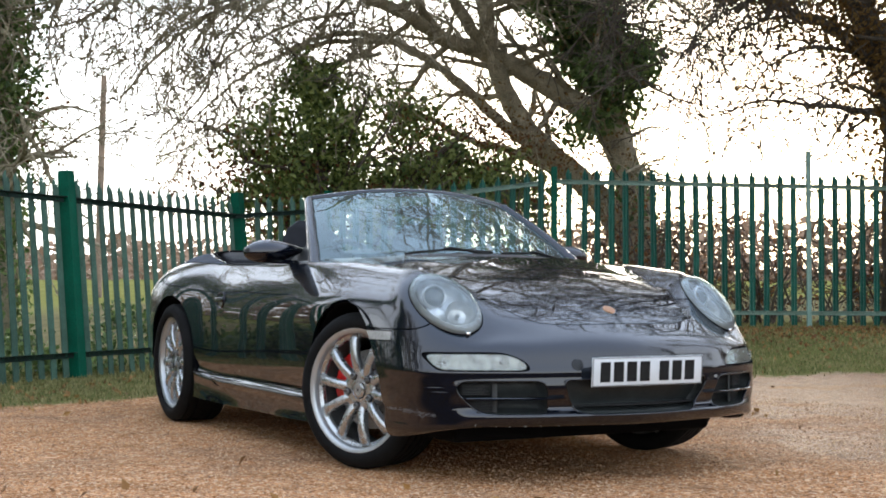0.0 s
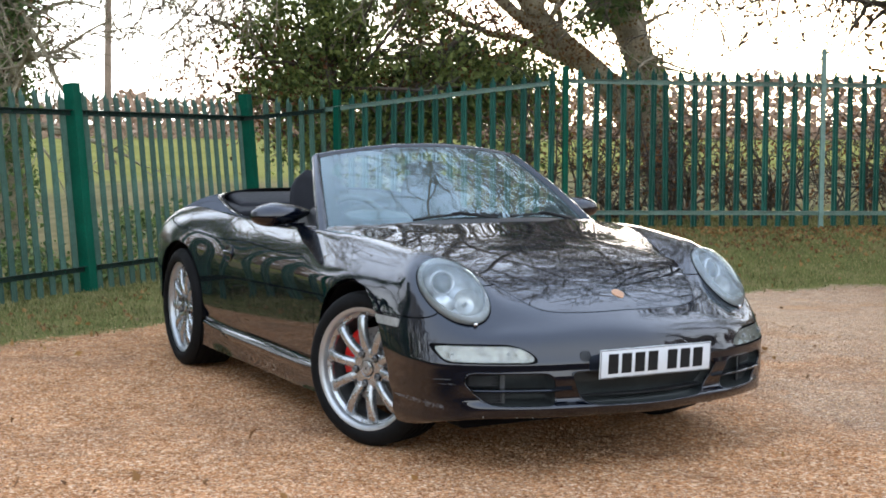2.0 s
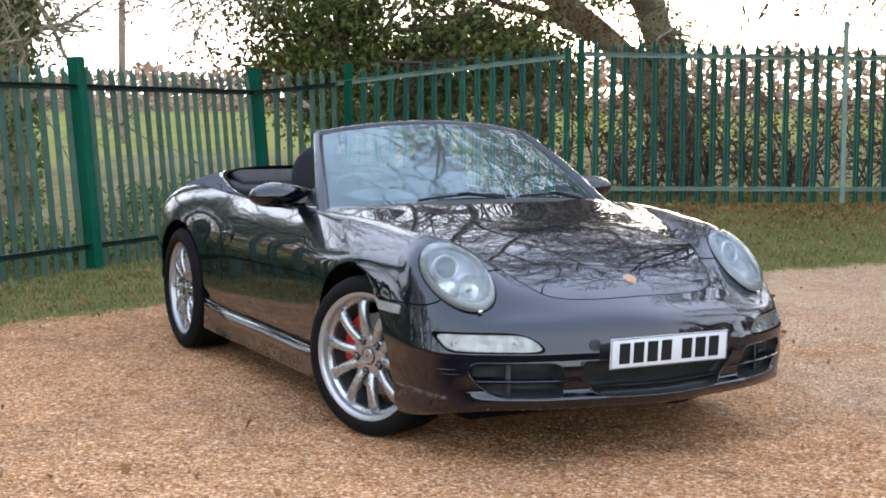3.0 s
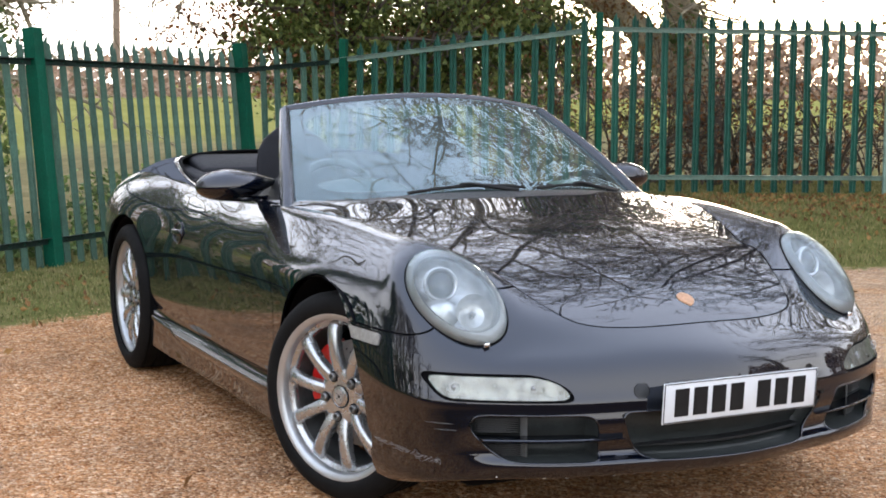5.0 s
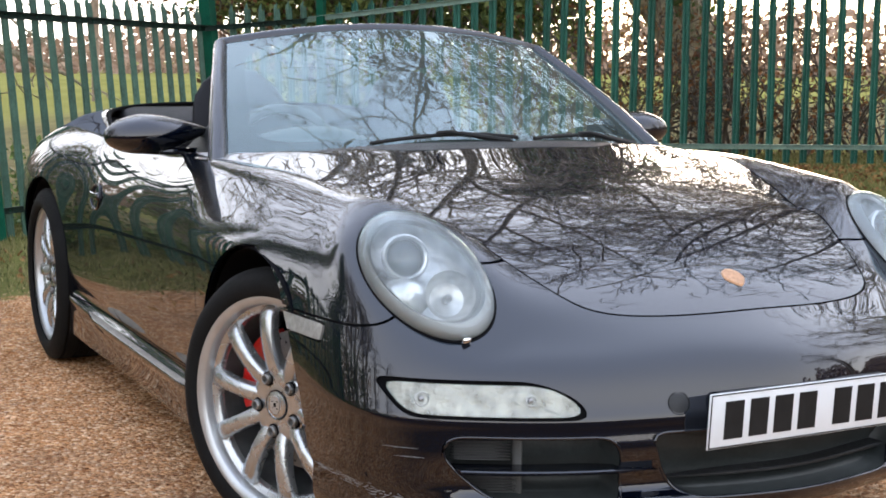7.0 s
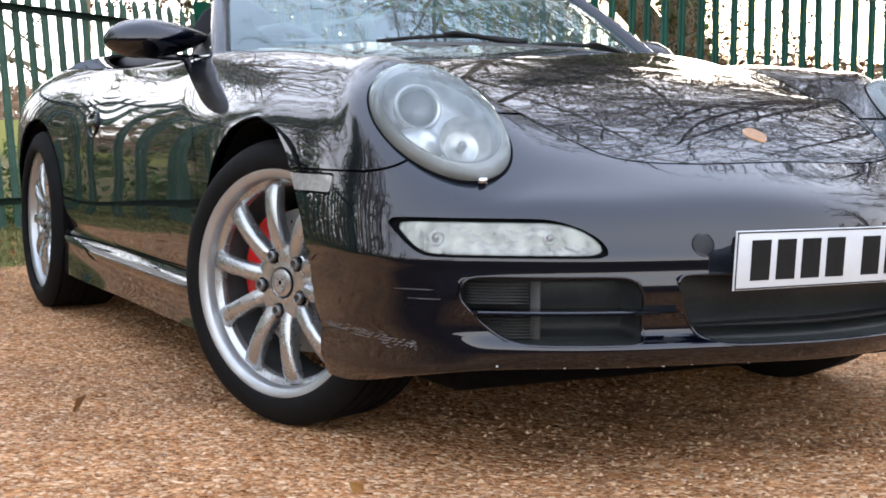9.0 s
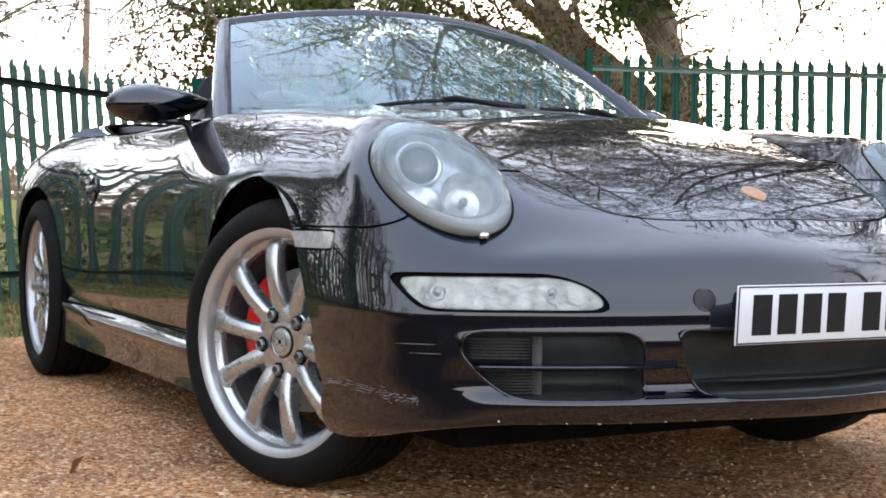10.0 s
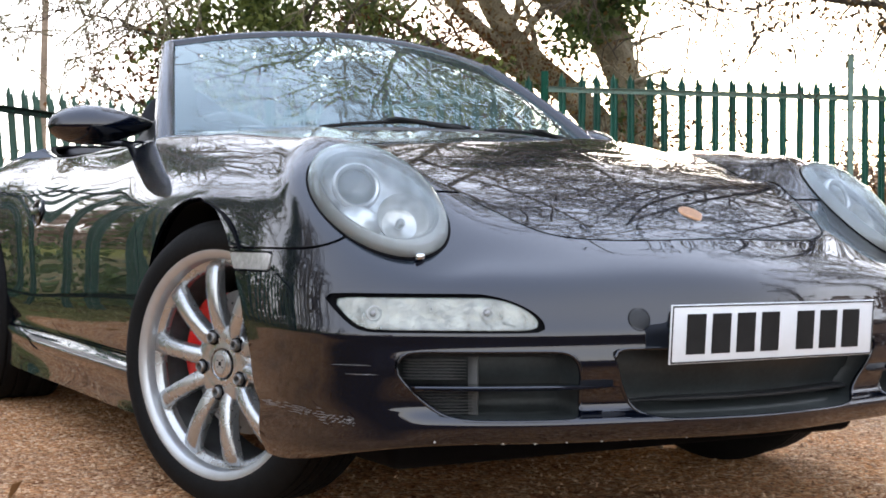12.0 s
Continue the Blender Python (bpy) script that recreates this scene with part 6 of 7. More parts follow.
W = Wood(11, -7.6)
main = W.limb(rel([(8.2, 9.75, 0.1), (8.1, 9.75, 0.9), (7.95, 9.83, 1.6), (7.78, 9.88, 2.35), (7.45, 10.0, 3.0), (6.95, 10.2, 3.38), (6.48, 10.4, 3.68), (5.94, 10.55, 3.92), (5.4, 10.6, 4.05), (4.85, 10.6, 4.30), (4.32, 10.5, 4.42), (3.6, 10.3, 4.5)]), 0.30, 0.05, 16, 2.0, 3)
second = W.limb(rel([(8.1, 9.85, 1.0), (7.6, 10.0, 1.8), (7.17, 10.21, 2.3), (6.56, 10.4, 2.87), (6.21, 10.5, 3.45), (6.0, 10.5, 3.98), (5.86, 10.4, 4.7), (5.7, 10.2, 5.4), (5.4, 9.8, 6.3)]), 0.22, 0.06, 14, 2.0, 3)
W.limb(rel([(6.85, 10.3, 2.5), (6.08, 10.5, 3.05), (5.67, 10.6, 3.42), (5.13, 10.7, 3.80), (4.59, 10.7, 3.98), (3.9, 10.6, 4.0), (3.1, 10.4, 3.7)]), 0.10, 0.025, 10, 1.5, 2)
low = W.limb(rel([(7.0, 10.3, 2.30), (6.2, 10.4, 2.62), (5.6, 10.4, 2.72), (5.0, 10.3, 2.95), (4.3, 10.1, 2.95)]), 0.075, 0.02, 8, 1.2, 2)
stem = W.limb(rel([(8.1, 9.9, 1.6), (7.95, 10.0, 2.3), (7.74, 10.1, 3.2), (7.52, 10.2, 4.1), (7.3, 10.2, 5.05), (7.1, 10.1, 6.2), (6.8, 9.8, 7.4)]), 0.17, 0.07, 14, 2.2, 3, t0=0.5)
W.limb(rel([(5.94, 10.55, 3.92), (5.2, 10.3, 4.7), (4.4, 9.8, 5.2), (3.4, 9.2, 5.6), (2.4, 8.4, 5.9), (1.4, 7.6, 6.0)]), 0.09, 0.02, 14, 1.8, 3, t0=0.1, droop=-0.05)
high2 = W.limb(rel([(6.8, 9.8, 7.4), (6.0, 8.8, 8.2), (5.2, 7.4, 8.6), (4.4, 6.0, 8.7), (3.8, 4.6, 8.4)]), 0.08, 0.02, 14, 2.2, 3, t0=0.05, droop=-0.07)
high3 = W.limb(rel([(5.4, 9.8, 6.3), (4.6, 8.8, 7.2), (3.8, 7.6, 7.7), (2.8, 6.4, 7.8), (2.0, 5.4, 7.4)]), 0.07, 0.02, 12, 2.0, 3, t0=0.05, droop=-0.07)
high4 = W.limb(rel([(7.3, 10.2, 5.05), (7.6, 9.4, 6.0), (7.7, 8.3, 6.9), (7.4, 7.0, 7.6), (7.0, 5.6, 7.9)]), 0.07, 0.02, 10, 2.0, 3, t0=0.1, droop=-0.06)
for hw in ([(4.32, 10.5, 4.42), (3.2, 10.3, 4.45), (2.2, 10.2, 4.1), (1.4, 10.1, 3.5), (0.9, 10.0, 2.9)], [(3.6, 10.3, 4.5), (2.4, 10.0, 4.75), (1.2, 9.9, 4.6), (0.1, 9.8, 4.2)],
           [(4.59, 10.7, 3.98), (3.3, 10.5, 3.75), (2.4, 10.4, 3.25), (1.8, 10.3, 2.7)], [(5.4, 10.6, 4.05), (4.2, 10.4, 4.9), (2.8, 10.2, 5.1), (1.4, 10.0, 5.1)],
           [(5.86, 10.4, 4.7), (6.3, 10.2, 4.6), (6.9, 10.0, 4.9), (7.4, 9.7, 4.7)], [(7.3, 10.2, 5.05), (8.0, 10.0, 5.0), (8.8, 9.8, 4.6), (9.3, 9.6, 4.0)]):
    W.limb(rel(hw), 0.05, 0.010, 15, 1.35, 3, t0=0.05, droop=-0.06)
for hw in ([(4.4, 9.8, 5.2), (3.6, 8.4, 6.0), (2.6, 6.8, 6.3), (1.4, 5.4, 6.2)], [(6.0, 8.8, 8.2), (6.2, 7.2, 8.6), (6.0, 5.4, 8.7), (5.6, 3.6, 8.3)],
           [(4.4, 6.0, 8.7), (3.6, 4.6, 9.0), (2.6, 3.2, 8.9), (1.6, 2.0, 8.4)], [(5.4, 9.8, 6.3), (5.2, 8.6, 6.7), (5.2, 7.2, 6.8), (5.0, 5.8, 6.6)]):
    W.limb(rel(hw), 0.055, 0.014, 12, 1.9, 3, t0=0.05, droop=-0.07)
for k in range(46):      # the crown above
    src = (stem, second, main, high2, high3, high4)[k % 6]
    q = src[int(len(src) * W.r.uniform(0.45, 0.95))]
    W.branch(q, Vector((W.r.gauss(0, 1), W.r.gauss(-0.15, 0.8), W.r.uniform(0.25, 1.1))), 0.045, W.r.uniform(2.4, 4.0), 3, -0.015, 0.16, 0.9)
for k in range(16):      # fine drooping twigs on the far reach of the limbs
    q = Vector((W.r.uniform(0.2, 4.0), 10.2 + W.r.uniform(-0.4, 0.4), W.r.uniform(3.9, 4.9))) + off
    W.branch(q, Vector((W.r.uniform(-1.0, -0.3), W.r.gauss(0, 0.3), W.r.uniform(-0.5, 0.2))), 0.018, W.r.uniform(1.6, 2.6), 3, -0.05, 0.24, 0.9)
for k in range(84):      # hanging sprays of thin twigs
    q = Vector((W.r.uniform(-0.4, 5.0), 10.2 + W.r.uniform(-0.6, 0.6), W.r.uniform(3.7, 5.4))) + off
    W.branch(q, Vector((W.r.uniform(-1.0, 0.5), W.r.gauss(0, 0.3), W.r.uniform(-0.9, 0.1))), 0.010, W.r.uniform(1.2, 2.2), 2, -0.05, 0.24, 1.1)
for k in range(50):      # high boughs reaching over the yard
    q = Vector((W.r.uniform(0.5, 6.5), W.r.uniform(2.0, 7.5), W.r.uniform(7.5, 11.0))) + off
    W.branch(q, Vector((W.r.gauss(0, 1), W.r.gauss(-0.2, 1), W.r.gauss(0, 0.4))), 0.022, W.r.uniform(1.8, 3.2), 3, -0.03, 0.2, 0.8)
for k in range(90):      # thin boughs filling the crown towards the yard
    q = Vector((W.r.uniform(2.5, 10.0), W.r.uniform(5.5, 12.0), W.r.uniform(5.0, 9.5))) + off
    W.branch(q, Vector((W.r.gauss(0, 1), W.r.gauss(-0.4, 0.8), W.r.gauss(0, 0.5))), 0.022, W.r.uniform(1.8, 3.2), 3, -0.03, 0.2, 0.8)
for hw in ([(3.9, 4.2), (2.9, 3.9), (2.0, 3.3), (1.5, 2.6)], [(3.4, 4.4), (2.3, 4.2), (1.4, 3.7), (0.9, 3.0)], [(2.8, 4.7), (1.9, 4.4), (1.0, 4.2), (0.2, 3.6)],
           [(4.2, 3.7), (3.2, 3.4), (2.4, 2.9), (1.7, 2.35)], [(2.0, 5.0), (1.2, 4.3), (0.7, 3.7), (0.5, 3.1)], [(3.0, 4.4), (2.2, 3.7), (1.9, 3.0), (1.3, 2.4)], [(1.0, 4.9), (0.4, 4.2), (0.1, 3.5), (0.25, 2.8)]):
    W.limb(rel([(x, 10.1 + W.r.uniform(-0.3, 0.3), z) for x, z in hw]), 0.028, 0.007, 16, 0.95, 2, seg=6, t0=0.05, droop=-0.04)
W.make("trunk", M_BARK, tree, "grey-brown leaning trunk, limbs and bare twigs")
g = np.random.default_rng(5)
ivy_stem = [q for q in stem if q.z > 2.75]
ivy_pts = np.concatenate([around(g, ivy_stem, 15000, 0.50)] + [around(g, [q, q + Vector((g.normal() * 0.25, g.normal() * 0.2, g.normal() * 0.3))], 420, 0.30)
                          for q in (ivy_stem[int(k)] + Vector((g.normal() * 0.5, g.normal() * 0.3, g.normal() * 0.2)) for k in g.integers(0, len(ivy_stem), 44))]
                         + [around(g, main[12:20], 1000, 0.3), around(g, main[4:14], 500, 0.34)])
leaf_cloud("ivy", ivy_pts, 0.10, M_IVY, tree, 6, "dark green ivy up the stem")
brown = np.concatenate([around(g, second[4:24], 2600, 1.1), around(g, stem[6:], 2200, 1.35), around(g, low, 1500, 0.7)])
leaf_cloud("dead_leaves", brown, 0.06, M_AUTUMN, tree, 7, "withered brown leaves")

# evergreen bush by the fence corner
bush = thing("evergreen_tree", "dense dark green holly-like tree with reddish twigs", "tree", (3.5, 10.0, 0.1))
W = Wood(21)
W.limb([(0, 0, 0), (-0.1, 0.0, 1.2), (-0.15, 0, 2.2), (-0.2, 0, 3.2)], 0.13, 0.04, 22, 1.5, 2, t0=0.2)
W.limb([(0, 0, 0.4), (0.5, -0.2, 1.2), (0.9, -0.4, 2.0), (1.4, -0.6, 2.5)], 0.08, 0.03, 14, 1.2, 2, t0=0.2)
W.limb([(-0.05, 0, 0.8), (-0.6, 0.2, 1.6), (-1.0, 0.3, 2.4), (-1.5, 0.4, 2.6)], 0.06, 0.02, 14, 1.3, 2, t0=0.2)
W.make("trunk", M_TWIG, bush)
g = np.random.default_rng(8)
pl = np.concatenate([clumps(g, (-0.25, 0, 2.35), (0.62, 0.5, 1.15), 95, 70, 0.12), clumps(g, (-0.2, 0, 3.25), (0.32, 0.3, 0.42), 16, 50, 0.10), clumps(g, (0.1, 0, 1.2), (1.0, 0.6, 0.9), 60, 90, 0.17),
                     clumps(g, (1.25, -0.3, 1.95), (0.85, 0.5, 0.6), 60, 80, 0.14), clumps(g, (2.1, -0.2, 1.3), (0.9, 0.5, 0.7), 34, 90, 0.17),
                     clumps(g, (-0.85, 0.1, 2.15), (0.62, 0.5, 0.75), 44, 44, 0.12), clumps(g, (0.65, 0, 2.75), (0.8, 0.5, 0.5), 40, 34, 0.12),
                     clumps(g, (0.75, 0, 1.65), (0.55, 0.5, 0.6), 55, 80, 0.13), clumps(g, (2.1, -0.2, 1.9), (0.75, 0.5, 0.45), 42, 70, 0.13)])
leaf_cloud("crown", pl, 0.084, M_HOLLY, bush, 9, "glossy evergreen leaves")
br = np.concatenate([clumps(g, (-1.0, 0, 1.9), (1.1, 0.6, 0.8), 40, 45, 0.2), clumps(g, (1.6, 0, 2.2), (1.7, 0.6, 0.8), 46, 50, 0.22)])
leaf_cloud("dead_leaves", br, 0.06, M_BRAMBLE, bush, 10, "reddish brown leaves")

# ivy-covered tree beyond the stout posts
ltree = thing("ivy_tree", "old tree trunk clad in dark ivy with bare twigs", "tree", (-0.42, 10.25, 0.0))
W = Wood(31)
lt = W.limb([(0, 0, 0), (0.05, 0, 1.0), (0.03, 0, 2.1), (0.0, 0, 3.3), (-0.08, 0, 4.6), (-0.2, -0.1, 6.0)], 0.24, 0.12, 26, 2.2, 3, t0=0.25, droop=-0.04)
W.limb([(0, 0, 2.6), (0.4, -0.1, 2.2), (0.75, -0.1, 2.35), (1.15, -0.2, 2.6)], 0.035, 0.01, 12, 1.0, 2, t0=0.1, droop=-0.05)
W.limb([(-0.1, 0, 4.5), (0.6, -0.8, 5.6), (1.4, -2.0, 6.3), (2.2, -3.2, 6.6)], 0.07, 0.02, 14, 2.0, 3, t0=0.05, droop=-0.08)
for k in range(60):      # fine boughs high above the ivy
    W.branch(Vector((W.r.uniform(-3.5, 1.2), W.r.uniform(-3.5, 2.0), W.r.uniform(5.0, 9.5))), Vector((W.r.gauss(0, 1), W.r.gauss(-0.2, 0.8), W.r.gauss(0, 0.5))), 0.018, W.r.uniform(1.6, 2.8), 3, -0.03, 0.22, 0.8)
W.make("trunk", M_BARK, ltree)
g = np.random.default_rng(12)
leaf_cloud("ivy", np.concatenate([around(g, lt[2:], 9000, 0.40), around(g, lt[18:], 6000, 0.6)]), 0.085, M_IVY, ltree, 13, "dark green ivy")
leaf_cloud("dead_leaves", around(g, [(0.2, 0, 1.9), (0.5, 0, 2.3), (0.3, 0, 2.8)], 420, 0.5), 0.06, M_BRAMBLE, ltree, 14)

# tree with brown leaves at the other end
rtree = thing("autumn_tree", "dark trunk with last brown autumn leaves on drooping twigs", "tree", (9.41, 6.58, 0.3))
W = Wood(41)
rt = W.limb([(0, 0, 0), (-0.02, 0, 0.9), (-0.03, 0, 1.9), (-0.10, 0, 2.7), (-0.35, 0.08, 3.4), (-0.75, 0.2, 4.4), (-1.1, 0.3, 5.6)], 0.25, 0.13, 12, 2.0, 3, t0=0.45)
W.limb([(-0.03, 0, 2.2), (0.25, -0.1, 3.0), (0.5, -0.2, 4.0), (0.7, -0.4, 5.5)], 0.16, 0.08, 8, 2.0, 3)
rl = W.limb([(-0.2, 0.0, 2.95), (-0.65, 0.1, 3.35), (-1.15, 0.2, 3.62), (-1.8, 0.4, 3.85), (-2.4, 0.5, 4.15)], 0.09, 0.02, 16, 1.3, 3, t0=0.1, droop=-0.10)
W.limb([(-0.1, 0.0, 2.75), (-0.6, -0.1, 2.75), (-1.1, -0.1, 2.85), (-1.7, 0, 2.7)], 0.03, 0.008, 14, 0.9, 2, t0=0.1, droop=-0.10)
W.limb([(-1.1, 0.3, 5.6), (-1.8, -0.6, 6.6), (-2.6, -1.6, 7.4), (-3.4, -3.0, 7.8)], 0.08, 0.02, 14, 2.2, 3, t0=0.05, droop=-0.07)
for hw in ([(-0.5, 0.2, 3.9), (-1.6, 0.3, 3.9), (-2.6, 0.3, 3.5), (-3.2, 0.3, 2.9)], [(-0.9, 0.3, 4.6), (-2.0, 0.3, 4.5), (-3.1, 0.3, 4.0), (-3.6, 0.3, 3.4)], [(-0.3, 0.1, 3.2), (-1.1, 0.2, 3.3), (-1.9, 0.2, 3.0), (-2.3, 0.2, 2.5)],
           [(-1.0, 0.3, 5.4), (-2.0, 0.0, 5.3), (-2.9, -0.2, 4.8), (-3.4, -0.3, 4.2)], [(-1.1, 0.2, 5.8), (-2.4, -0.4, 6.0), (-3.6, -0.9, 5.6), (-4.4, -1.2, 4.9)],
           [(-0.8, 0.1, 4.6), (-1.6, -0.4, 4.8), (-2.4, -0.8, 4.4), (-2.9, -1.0, 3.8)], [(-2.0, 0.3, 4.5), (-2.8, 0.5, 4.4), (-3.4, 0.6, 4.0), (-3.9, 0.6, 3.5)]):
    W.limb(hw, 0.034, 0.008, 20, 1.1, 2, seg=6, t0=0.05, droop=-0.08)
for hw in ([(-1.1, 0.3, 5.6), (-1.5, 0.2, 7.2), (-1.6, -0.3, 8.8), (-1.4, -0.8, 10.4)], [(0.7, -0.4, 5.5), (0.6, -1.0, 7.0), (0.3, -1.8, 8.6), (-0.2, -2.6, 10.0)],
           [(-0.75, 0.2, 4.4), (-1.6, -0.8, 5.6), (-2.4, -1.8, 6.8), (-3.0, -2.6, 8.2)], [(0.5, -0.2, 4.0), (0.2, -1.4, 5.0), (-0.4, -2.6, 6.0), (-1.2, -3.6, 7.0)]):
    W.limb(hw, 0.09, 0.02, 22, 2.4, 3, t0=0.1, droop=-0.03)
for k in range(60):      # thin drooping sprays before the trunk
    W.branch(Vector((W.r.uniform(-3.8, -0.2), W.r.uniform(-0.4, 0.6), W.r.uniform(2.4, 5.2))), Vector((W.r.uniform(-1.0, 0.3), W.r.gauss(0, 0.3), W.r.uniform(-0.8, 0.3))), 0.009, W.r.uniform(1.0, 1.9), 2, -0.06, 0.24, 1.0)
for k in range(70):      # fine boughs higher in the crown
    W.branch(Vector((W.r.uniform(-5.0, 1.5), W.r.uniform(-2.0, 2.5), W.r.uniform(4.5, 9.0))), Vector((W.r.gauss(-0.3, 1), W.r.gauss(-0.2, 0.8), W.r.gauss(0, 0.5))), 0.016, W.r.uniform(1.6, 2.8), 3, -0.03, 0.22, 0.8)
W.make("trunk", M_DARKBARK, rtree, "dark rough trunk and twigs")
g = np.random.default_rng(15)
tip = np.array([tuple(t[0]) for t in W.tips])
sel = tip[(tip[:, 2] > 1.5) & (tip[:, 2] < 5.0) & (tip[:, 0] > -2.4)]
lv = sel[g.integers(0, len(sel), 1500)] + g.normal(size=(1500, 3)) * 0.10
leaf_cloud("leaves", np.concatenate([lv, around(g, rt[16:], 6500, 0.75), around(g, rt[3:], 2600, 0.36), around(g, rl, 1600, 0.4)]), 0.075, M_AUTUMN, rtree, 16, "brown and olive leaves")

# bare trees beyond the far end of the leaning fence
bare = thing("bare_tree", "slender bare winter tree beyond the fence", "tree", (-4.6, 7.6, 0.0), group="bare trees along the fence")
W = Wood(61)
stem = W.limb([(0, 0, 0), (0.05, 0.05, 1.6), (0.0, 0.1, 3.2), (0.15, 0.0, 5.0), (0.1, 0, 6.6)], 0.13, 0.03, 26, 1.9, 3, t0=0.22)
W.limb([(0, 0, 0.6), (-0.4, 0.2, 2.0), (-0.7, 0.3, 3.6), (-0.8, 0.2, 5.2)], 0.08, 0.02, 16, 1.5, 3, t0=0.3)
W.make("trunk", M_BARK, bare)
copies = []
for bx, by, rz, sc in ((-6.6, 5.2, 70, 1.15), (-8.3, 4.2, 160, 0.9), (-10.0, 2.4, 250, 1.2), (-12.2, 1.2, 20, 1.0), (-3.0, 8.9, 200, 0.8), (-13.6, -1.6, 110, 1.1),
                       (-7.4, 3.0, 40, 1.3), (-9.4, 5.6, 300, 1.4), (-11.5, 3.6, 130, 1.3), (9.8, 0.8, 80, 1.4), (11.8, -2.2, 190, 1.5), (10.2, -5.6, 10, 1.4), (13.5, 1.6, 240, 1.5), (11.6, 4.4, 330, 1.4), (10.8, 2.6, 150, 1.2)):
    copies.append(copy_thing(bare, pose(bx, by, 0, 0, 0, rz) @ Matrix.Scale(sc, 4)))
# the ones by the end of the fence are thick with ivy
g = np.random.default_rng(27)
for ob in (bare, copies[0], copies[4]):
    leaf_cloud("ivy", np.concatenate([around(g, stem[6:], 6500, 0.55), around(g, stem[16:44], 6500, 0.95)]), 0.10, M_IVY, ob, 28, "dark green ivy")
    ob["label"] = "slender winter tree thick with dark ivy"

# brambles behind the pointed pales
hedge = thing("bramble_thicket", "tangled brambles and saplings with rusty leaves", "shrub", (6.5, 7.9, 0.3))
W = Wood(51)
for k in range(130):
    x = W.r.uniform(-1.6, 4.8)
    y = -0.37 * x + W.r.uniform(0.1, 1.3)
    W.branch(Vector((x, y, 0)), Vector((W.r.gauss(0, 0.5), W.r.gauss(0, 0.2), 1)), W.r.uniform(0.008, 0.022), W.r.uniform(1.0, 2.1), 2, -0.09, 0.25, 0.8)
W.make("undergrowth_stem", M_TWIG, hedge)
tip = np.array([tuple(t[0]) for t in W.tips])
g = np.random.default_rng(17)
leaf_cloud("leaves", tip[g.integers(0, len(tip), 6500)] + g.normal(size=(6500, 3)) * 0.10, 0.058, M_BRAMBLE, hedge, 18, "rusty bramble leaves")

# low ivy and weeds along the leaning fence
low_hedge = thing("ivy_undergrowth", "low green ivy and weeds behind the fence foot", "shrub", (0.3, 7.6, 0), kind="stuff")
g = np.random.default_rng(19)
n = 26000
u = np.concatenate([g.uniform(-9.0, 2.6, 8000), g.uniform(-16.0, -3.0, n - 8000)])
hgt = 0.28 + 0.16 * np.sin(u * 2.1) + 0.10 * np.sin(u * 5.3 + 1) + 0.75 * sstep((-3.2 - u) / 1.5)
pl = np.stack([u * 0.775 - 0.2 + g.normal(size=n) * 0.12, u * 0.632 - 0.15 + np.abs(g.normal(size=n)) * 0.35, g.random(n) ** 0.8 * hgt * 1.5], axis=1)
leaf_cloud("leaves", pl, 0.07, M_IVY, low_hedge, 20)

# telegraph pole in the field
M_POLE = mat("weathered_pole_wood", (0.24, 0.17, 0.12), 0.8, vary=0.25, scale=3, fine=0.2)
pole = thing("telegraph_pole", "weathered brown wooden telegraph pole in the field", "pole", (5.66, 29.75, 0.1))
part("shaft", bm_tube([(0, 0, 0), (0.03, -0.03, 3.0), (0.08, -0.12, 6.15)], [0.10, 0.09, 0.075], 14), M_POLE, pole)

# far woods round the fields
M_WOODS = island_mat("far_bare_woods", (0.22, 0.14, 0.095), (0.40, 0.285, 0.21), 0.9, 0.3, 0.1)
g = np.random.default_rng(23)
n = 20000
az = np.concatenate([g.uniform(-0.25, 1.15, 14000), g.uniform(0, 2 * np.pi, n - 14000)])
dist = g.uniform(100, 140, n)
X, Y = dist * np.sin(az), dist * np.cos(az)
top = 3.0 + 1.6 * sstep((az - 0.45) / 0.3) + 1.3 * np.array([noise.noise(Vector((a * 9, 0.5, 0))) for a in az]) + 0.9 * np.array([noise.noise(Vector((a * 40, 3.5, 0))) for a in az])
Z = ground_z(X, Y) + g.random(n) ** 1.3 * np.maximum(top, 1.0)
n2 = 9000
az2, dist2 = g.uniform(-2.3, 0.0, n2), g.uniform(38, 52, n2)
X2, Y2 = dist2 * np.sin(az2), dist2 * np.cos(az2)
Z2 = ground_z(X2, Y2) + g.random(n2) ** 1.2 * (5.5 + 2.0 * np.sin(az2 * 13) + 1.2 * np.sin(az2 * 41))
az3, dist3 = g.uniform(0.98, 2.5, n2), g.uniform(24, 36, n2)
X3, Y3 = dist3 * np.sin(az3), dist3 * np.cos(az3)
Z3 = ground_z(X3, Y3) + g.random(n2) ** 1.1 * (6.5 + 2.2 * np.sin(az3 * 15) + 1.3 * np.sin(az3 * 37))
X, Y, Z = np.concatenate([X, X2, X3]), np.concatenate([Y, Y2, Y3]), np.concatenate([Z, Z2, Z3])
woods = leaf_cloud("distant_woods", np.stack([X, Y, Z], axis=1), 0.9, M_WOODS, None, 24)
tagged(woods, "hazy brown line of bare woods beyond the fields", "woods", kind="stuff")

# ---- grass, loose stones, fallen leaves ----
def edge_y(x):
    return np.maximum(np.minimum(0.5 * x + 4.30, 4.6 - 0.19 * x), 2.5)


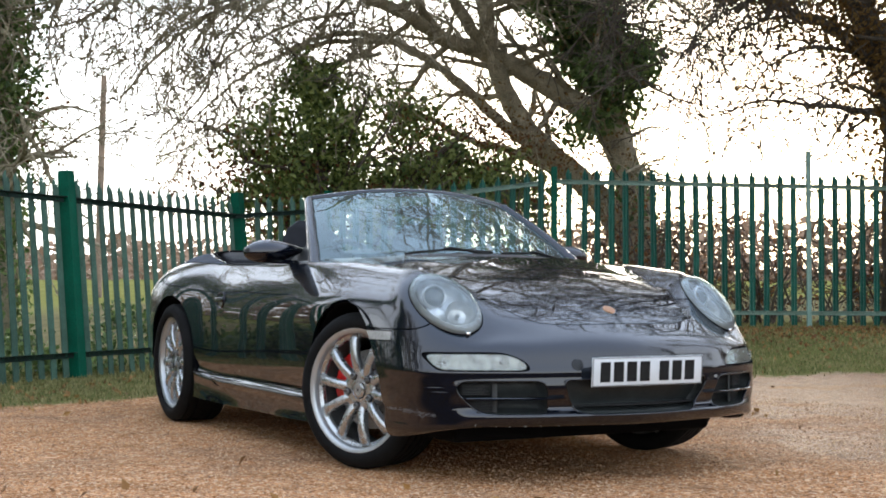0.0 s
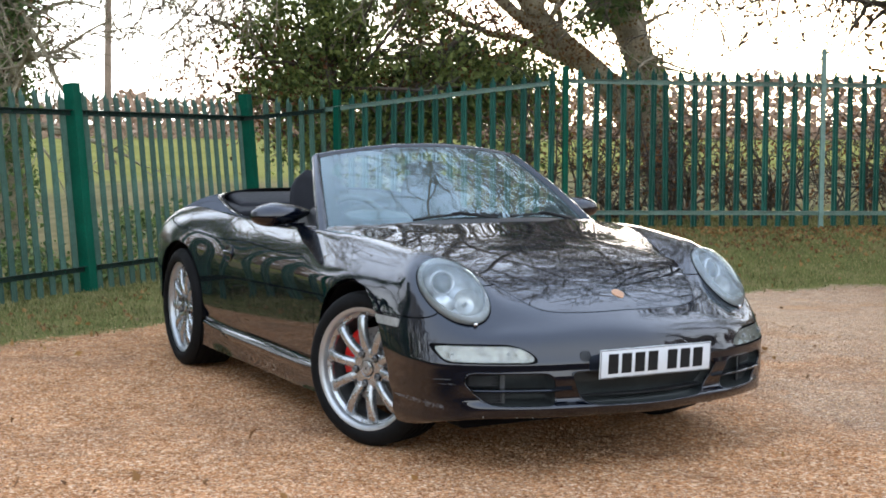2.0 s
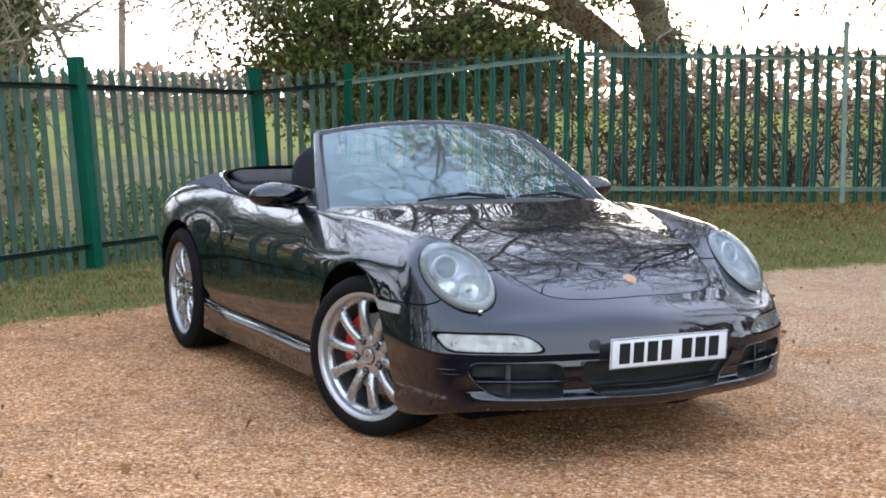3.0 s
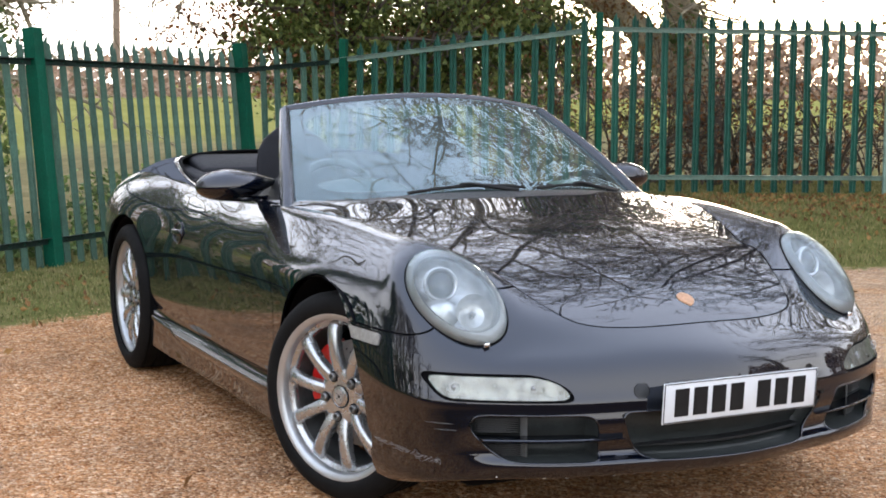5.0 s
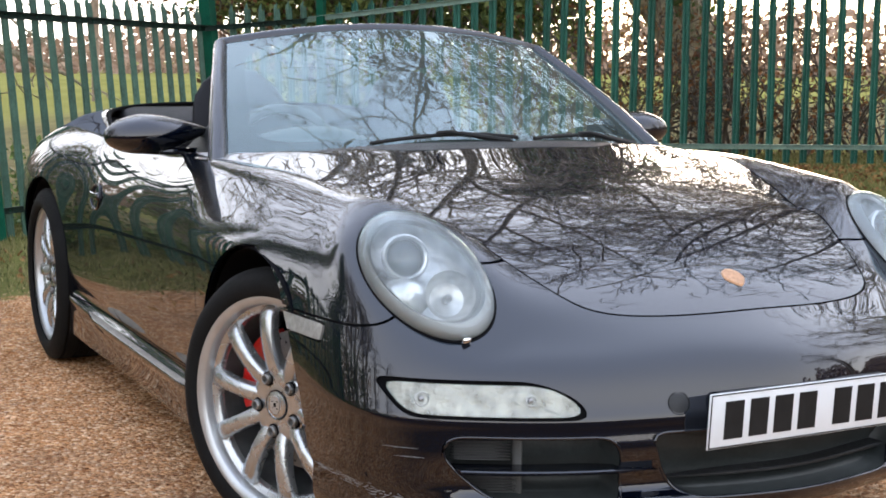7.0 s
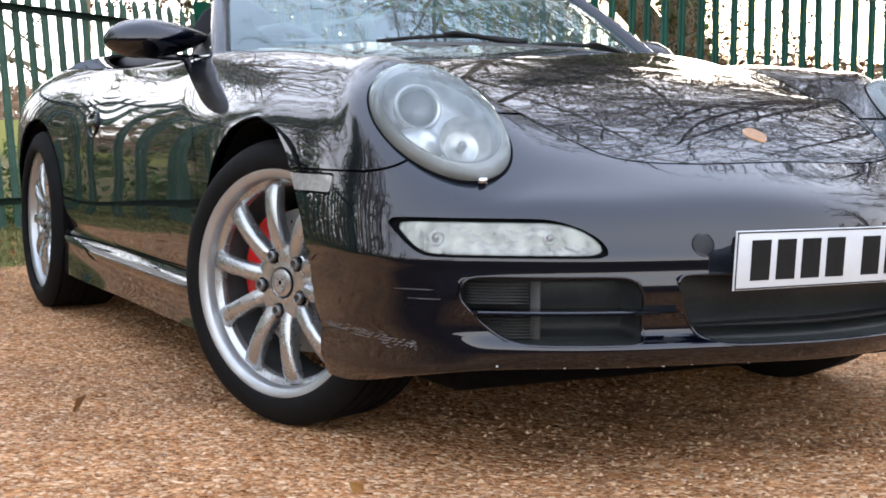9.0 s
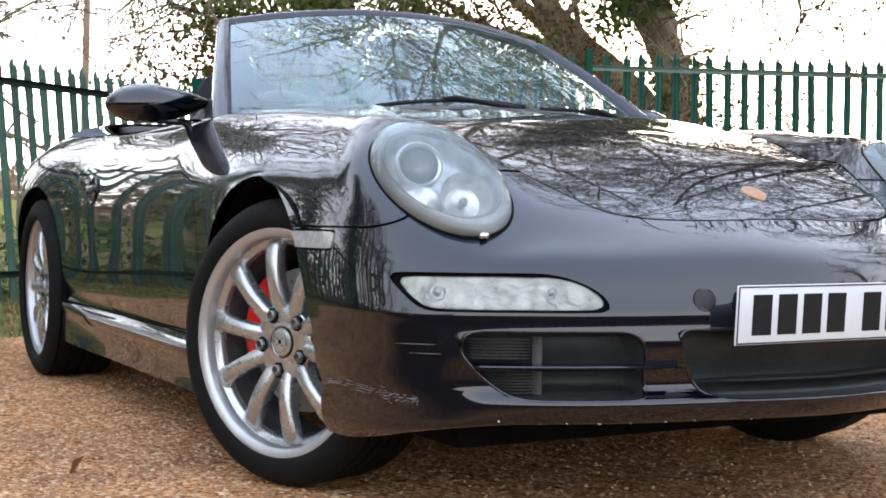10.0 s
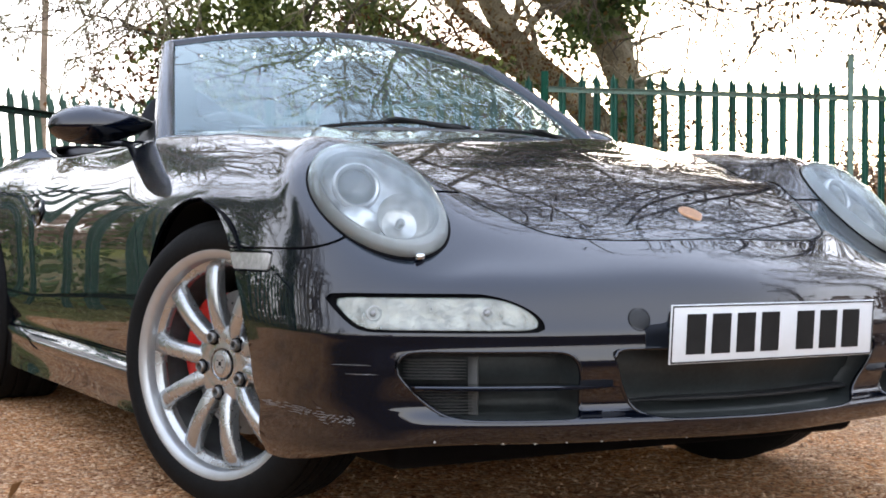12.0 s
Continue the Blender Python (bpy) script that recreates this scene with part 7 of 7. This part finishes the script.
def sheet_z(x, y):
    i = np.clip(np.searchsorted(xs, x) - 1, 0, len(xs) - 2)
    j = np.clip(np.searchsorted(ys, y) - 1, 0, len(ys) - 2)
    tx, ty_ = (x - xs[i]) / (xs[i + 1] - xs[i]), (y - ys[j]) / (ys[j + 1] - ys[j])
    return (gz[j, i] * (1 - tx) + gz[j, i + 1] * tx) * (1 - ty_) + (gz[j + 1, i] * (1 - tx) + gz[j + 1, i + 1] * tx) * ty_


M_BLADE = island_mat("grass_blades", (0.080, 0.095, 0.026), (0.34, 0.29, 0.13), 0.6, 0.45, 0.25)
g = np.random.default_rng(31)
n = 90000
X, Y = g.uniform(-5.0, 9.5, n), g.uniform(2.2, 8.6, n)
keep = (Y > edge_y(X) + 0.12 + g.normal(size=n) * 0.12) & (Y < np.minimum(6.9 + 0.82 * (X + 0.4), 10.2 - 0.37 * X + 0.6) + 0.4)
X, Y = X[keep], Y[keep]
Z = sheet_z(X, Y)
n = len(X)
patch = np.array([noise.noise(Vector((a * 1.7, b * 1.7, 0))) for a, b in zip(X, Y)])
H = (0.016 + 0.024 * g.random(n)) * (1 + 0.7 * patch)
d = g.normal(size=(n, 2))
d /= np.linalg.norm(d, axis=1, keepdims=True)
lean = g.uniform(0.2, 0.9, n)[:, None] * H[:, None]
w = 0.006
b0 = np.stack([X - d[:, 1] * w, Y + d[:, 0] * w, Z - 0.004], axis=1)
b1 = np.stack([X + d[:, 1] * w, Y - d[:, 0] * w, Z - 0.004], axis=1)
tp = np.stack([X + d[:, 0] * lean[:, 0], Y + d[:, 1] * lean[:, 0], Z + H], axis=1)
blades = link_mesh("grass", np.stack([b0, b1, tp], axis=1).reshape(-1, 3), [(3 * k, 3 * k + 1, 3 * k + 2) for k in range(n)], M_BLADE, smooth=False)
tagged(blades, "short rough grass on the verge by the fence", "grass", kind="stuff")

M_STONE = island_mat("loose_stones", (0.16, 0.07, 0.030), (0.60, 0.40, 0.24), 0.75, 0.0, 0.35)
OCT = np.array([(1, 0, 0), (0, 1, 0), (-1, 0, 0), (0, -1, 0), (0, 0, 1), (0, 0, -0.4)], float)
OCT_F = ((0, 1, 4), (1, 2, 4), (2, 3, 4), (3, 0, 4), (1, 0, 5), (2, 1, 5), (3, 2, 5), (0, 3, 5))


def pebbles(name, X, Y, size, seed, label):
    g = np.random.default_rng(seed)
    n = len(X)
    Z = sheet_z(X, Y)
    sc = size * g.uniform(0.5, 1.3, (n, 1, 1)) * g.uniform(0.6, 1.2, (n, 1, 3)) * np.array([1, 1, 0.7])
    a = g.uniform(0, 6.283, n)
    P = OCT[None] * (1 + g.normal(size=(n, 6, 3)) * 0.12) * sc
    x = P[..., 0] * np.cos(a)[:, None] - P[..., 1] * np.sin(a)[:, None]
    y = P[..., 0] * np.sin(a)[:, None] + P[..., 1] * np.cos(a)[:, None]
    V3 = np.stack([x + X[:, None], y + Y[:, None], P[..., 2] + Z[:, None] + 0.001], axis=2).reshape(-1, 3)
    ob = link_mesh(name, V3, [tuple(6 * k + i for i in f) for k in range(n) for f in OCT_F], M_STONE, smooth=False)
    return tagged(ob, label, "gravel", kind="stuff")


n = 42000
X = g.uniform(-3.4, 3.4, n)
Y = g.uniform(-1.75, 4.6, n)
keep = (Y < edge_y(X) + 0.25) & (Y + 0.5 * X > -1.5) & (g.random(n) < np.clip(1.15 - 0.10 * (Y + 3.0), 0.35, 1))
pebbles("gravel", X[keep], Y[keep], 0.0062, 32, "loose tan gravel stones over the yard")

M_FALLEN = island_mat("fallen_leaves", (0.12, 0.05, 0.018), (0.36, 0.20, 0.07), 0.65, 0.2, 0.3)
n = 3400
u = g.random(n)
X = 1.0 + 8.5 * u
Y = np.where(X < 4.82, 8.9 - 0.37 * X, 8.9 - 0.37 * X) - np.abs(g.normal(size=n)) * 1.0
Xl = g.uniform(-4, 2, 260)
Yl = 6.2 + 0.82 * Xl - np.abs(g.normal(size=260)) * 0.8
Xg = g.uniform(-3, 4, 90)
Yg = g.uniform(-2.6, 4.2, 90)
X, Y = np.concatenate([X, Xl, Xg]), np.concatenate([Y, Yl, Yg])
fl = leaf_cloud("fallen_leaf_litter", np.stack([X, Y, sheet_z(X, Y) + 0.015], axis=1), 0.05, M_FALLEN, None, 33)
tagged(fl, "scattered brown fallen leaves on grass and gravel", "leaves", kind="stuff")
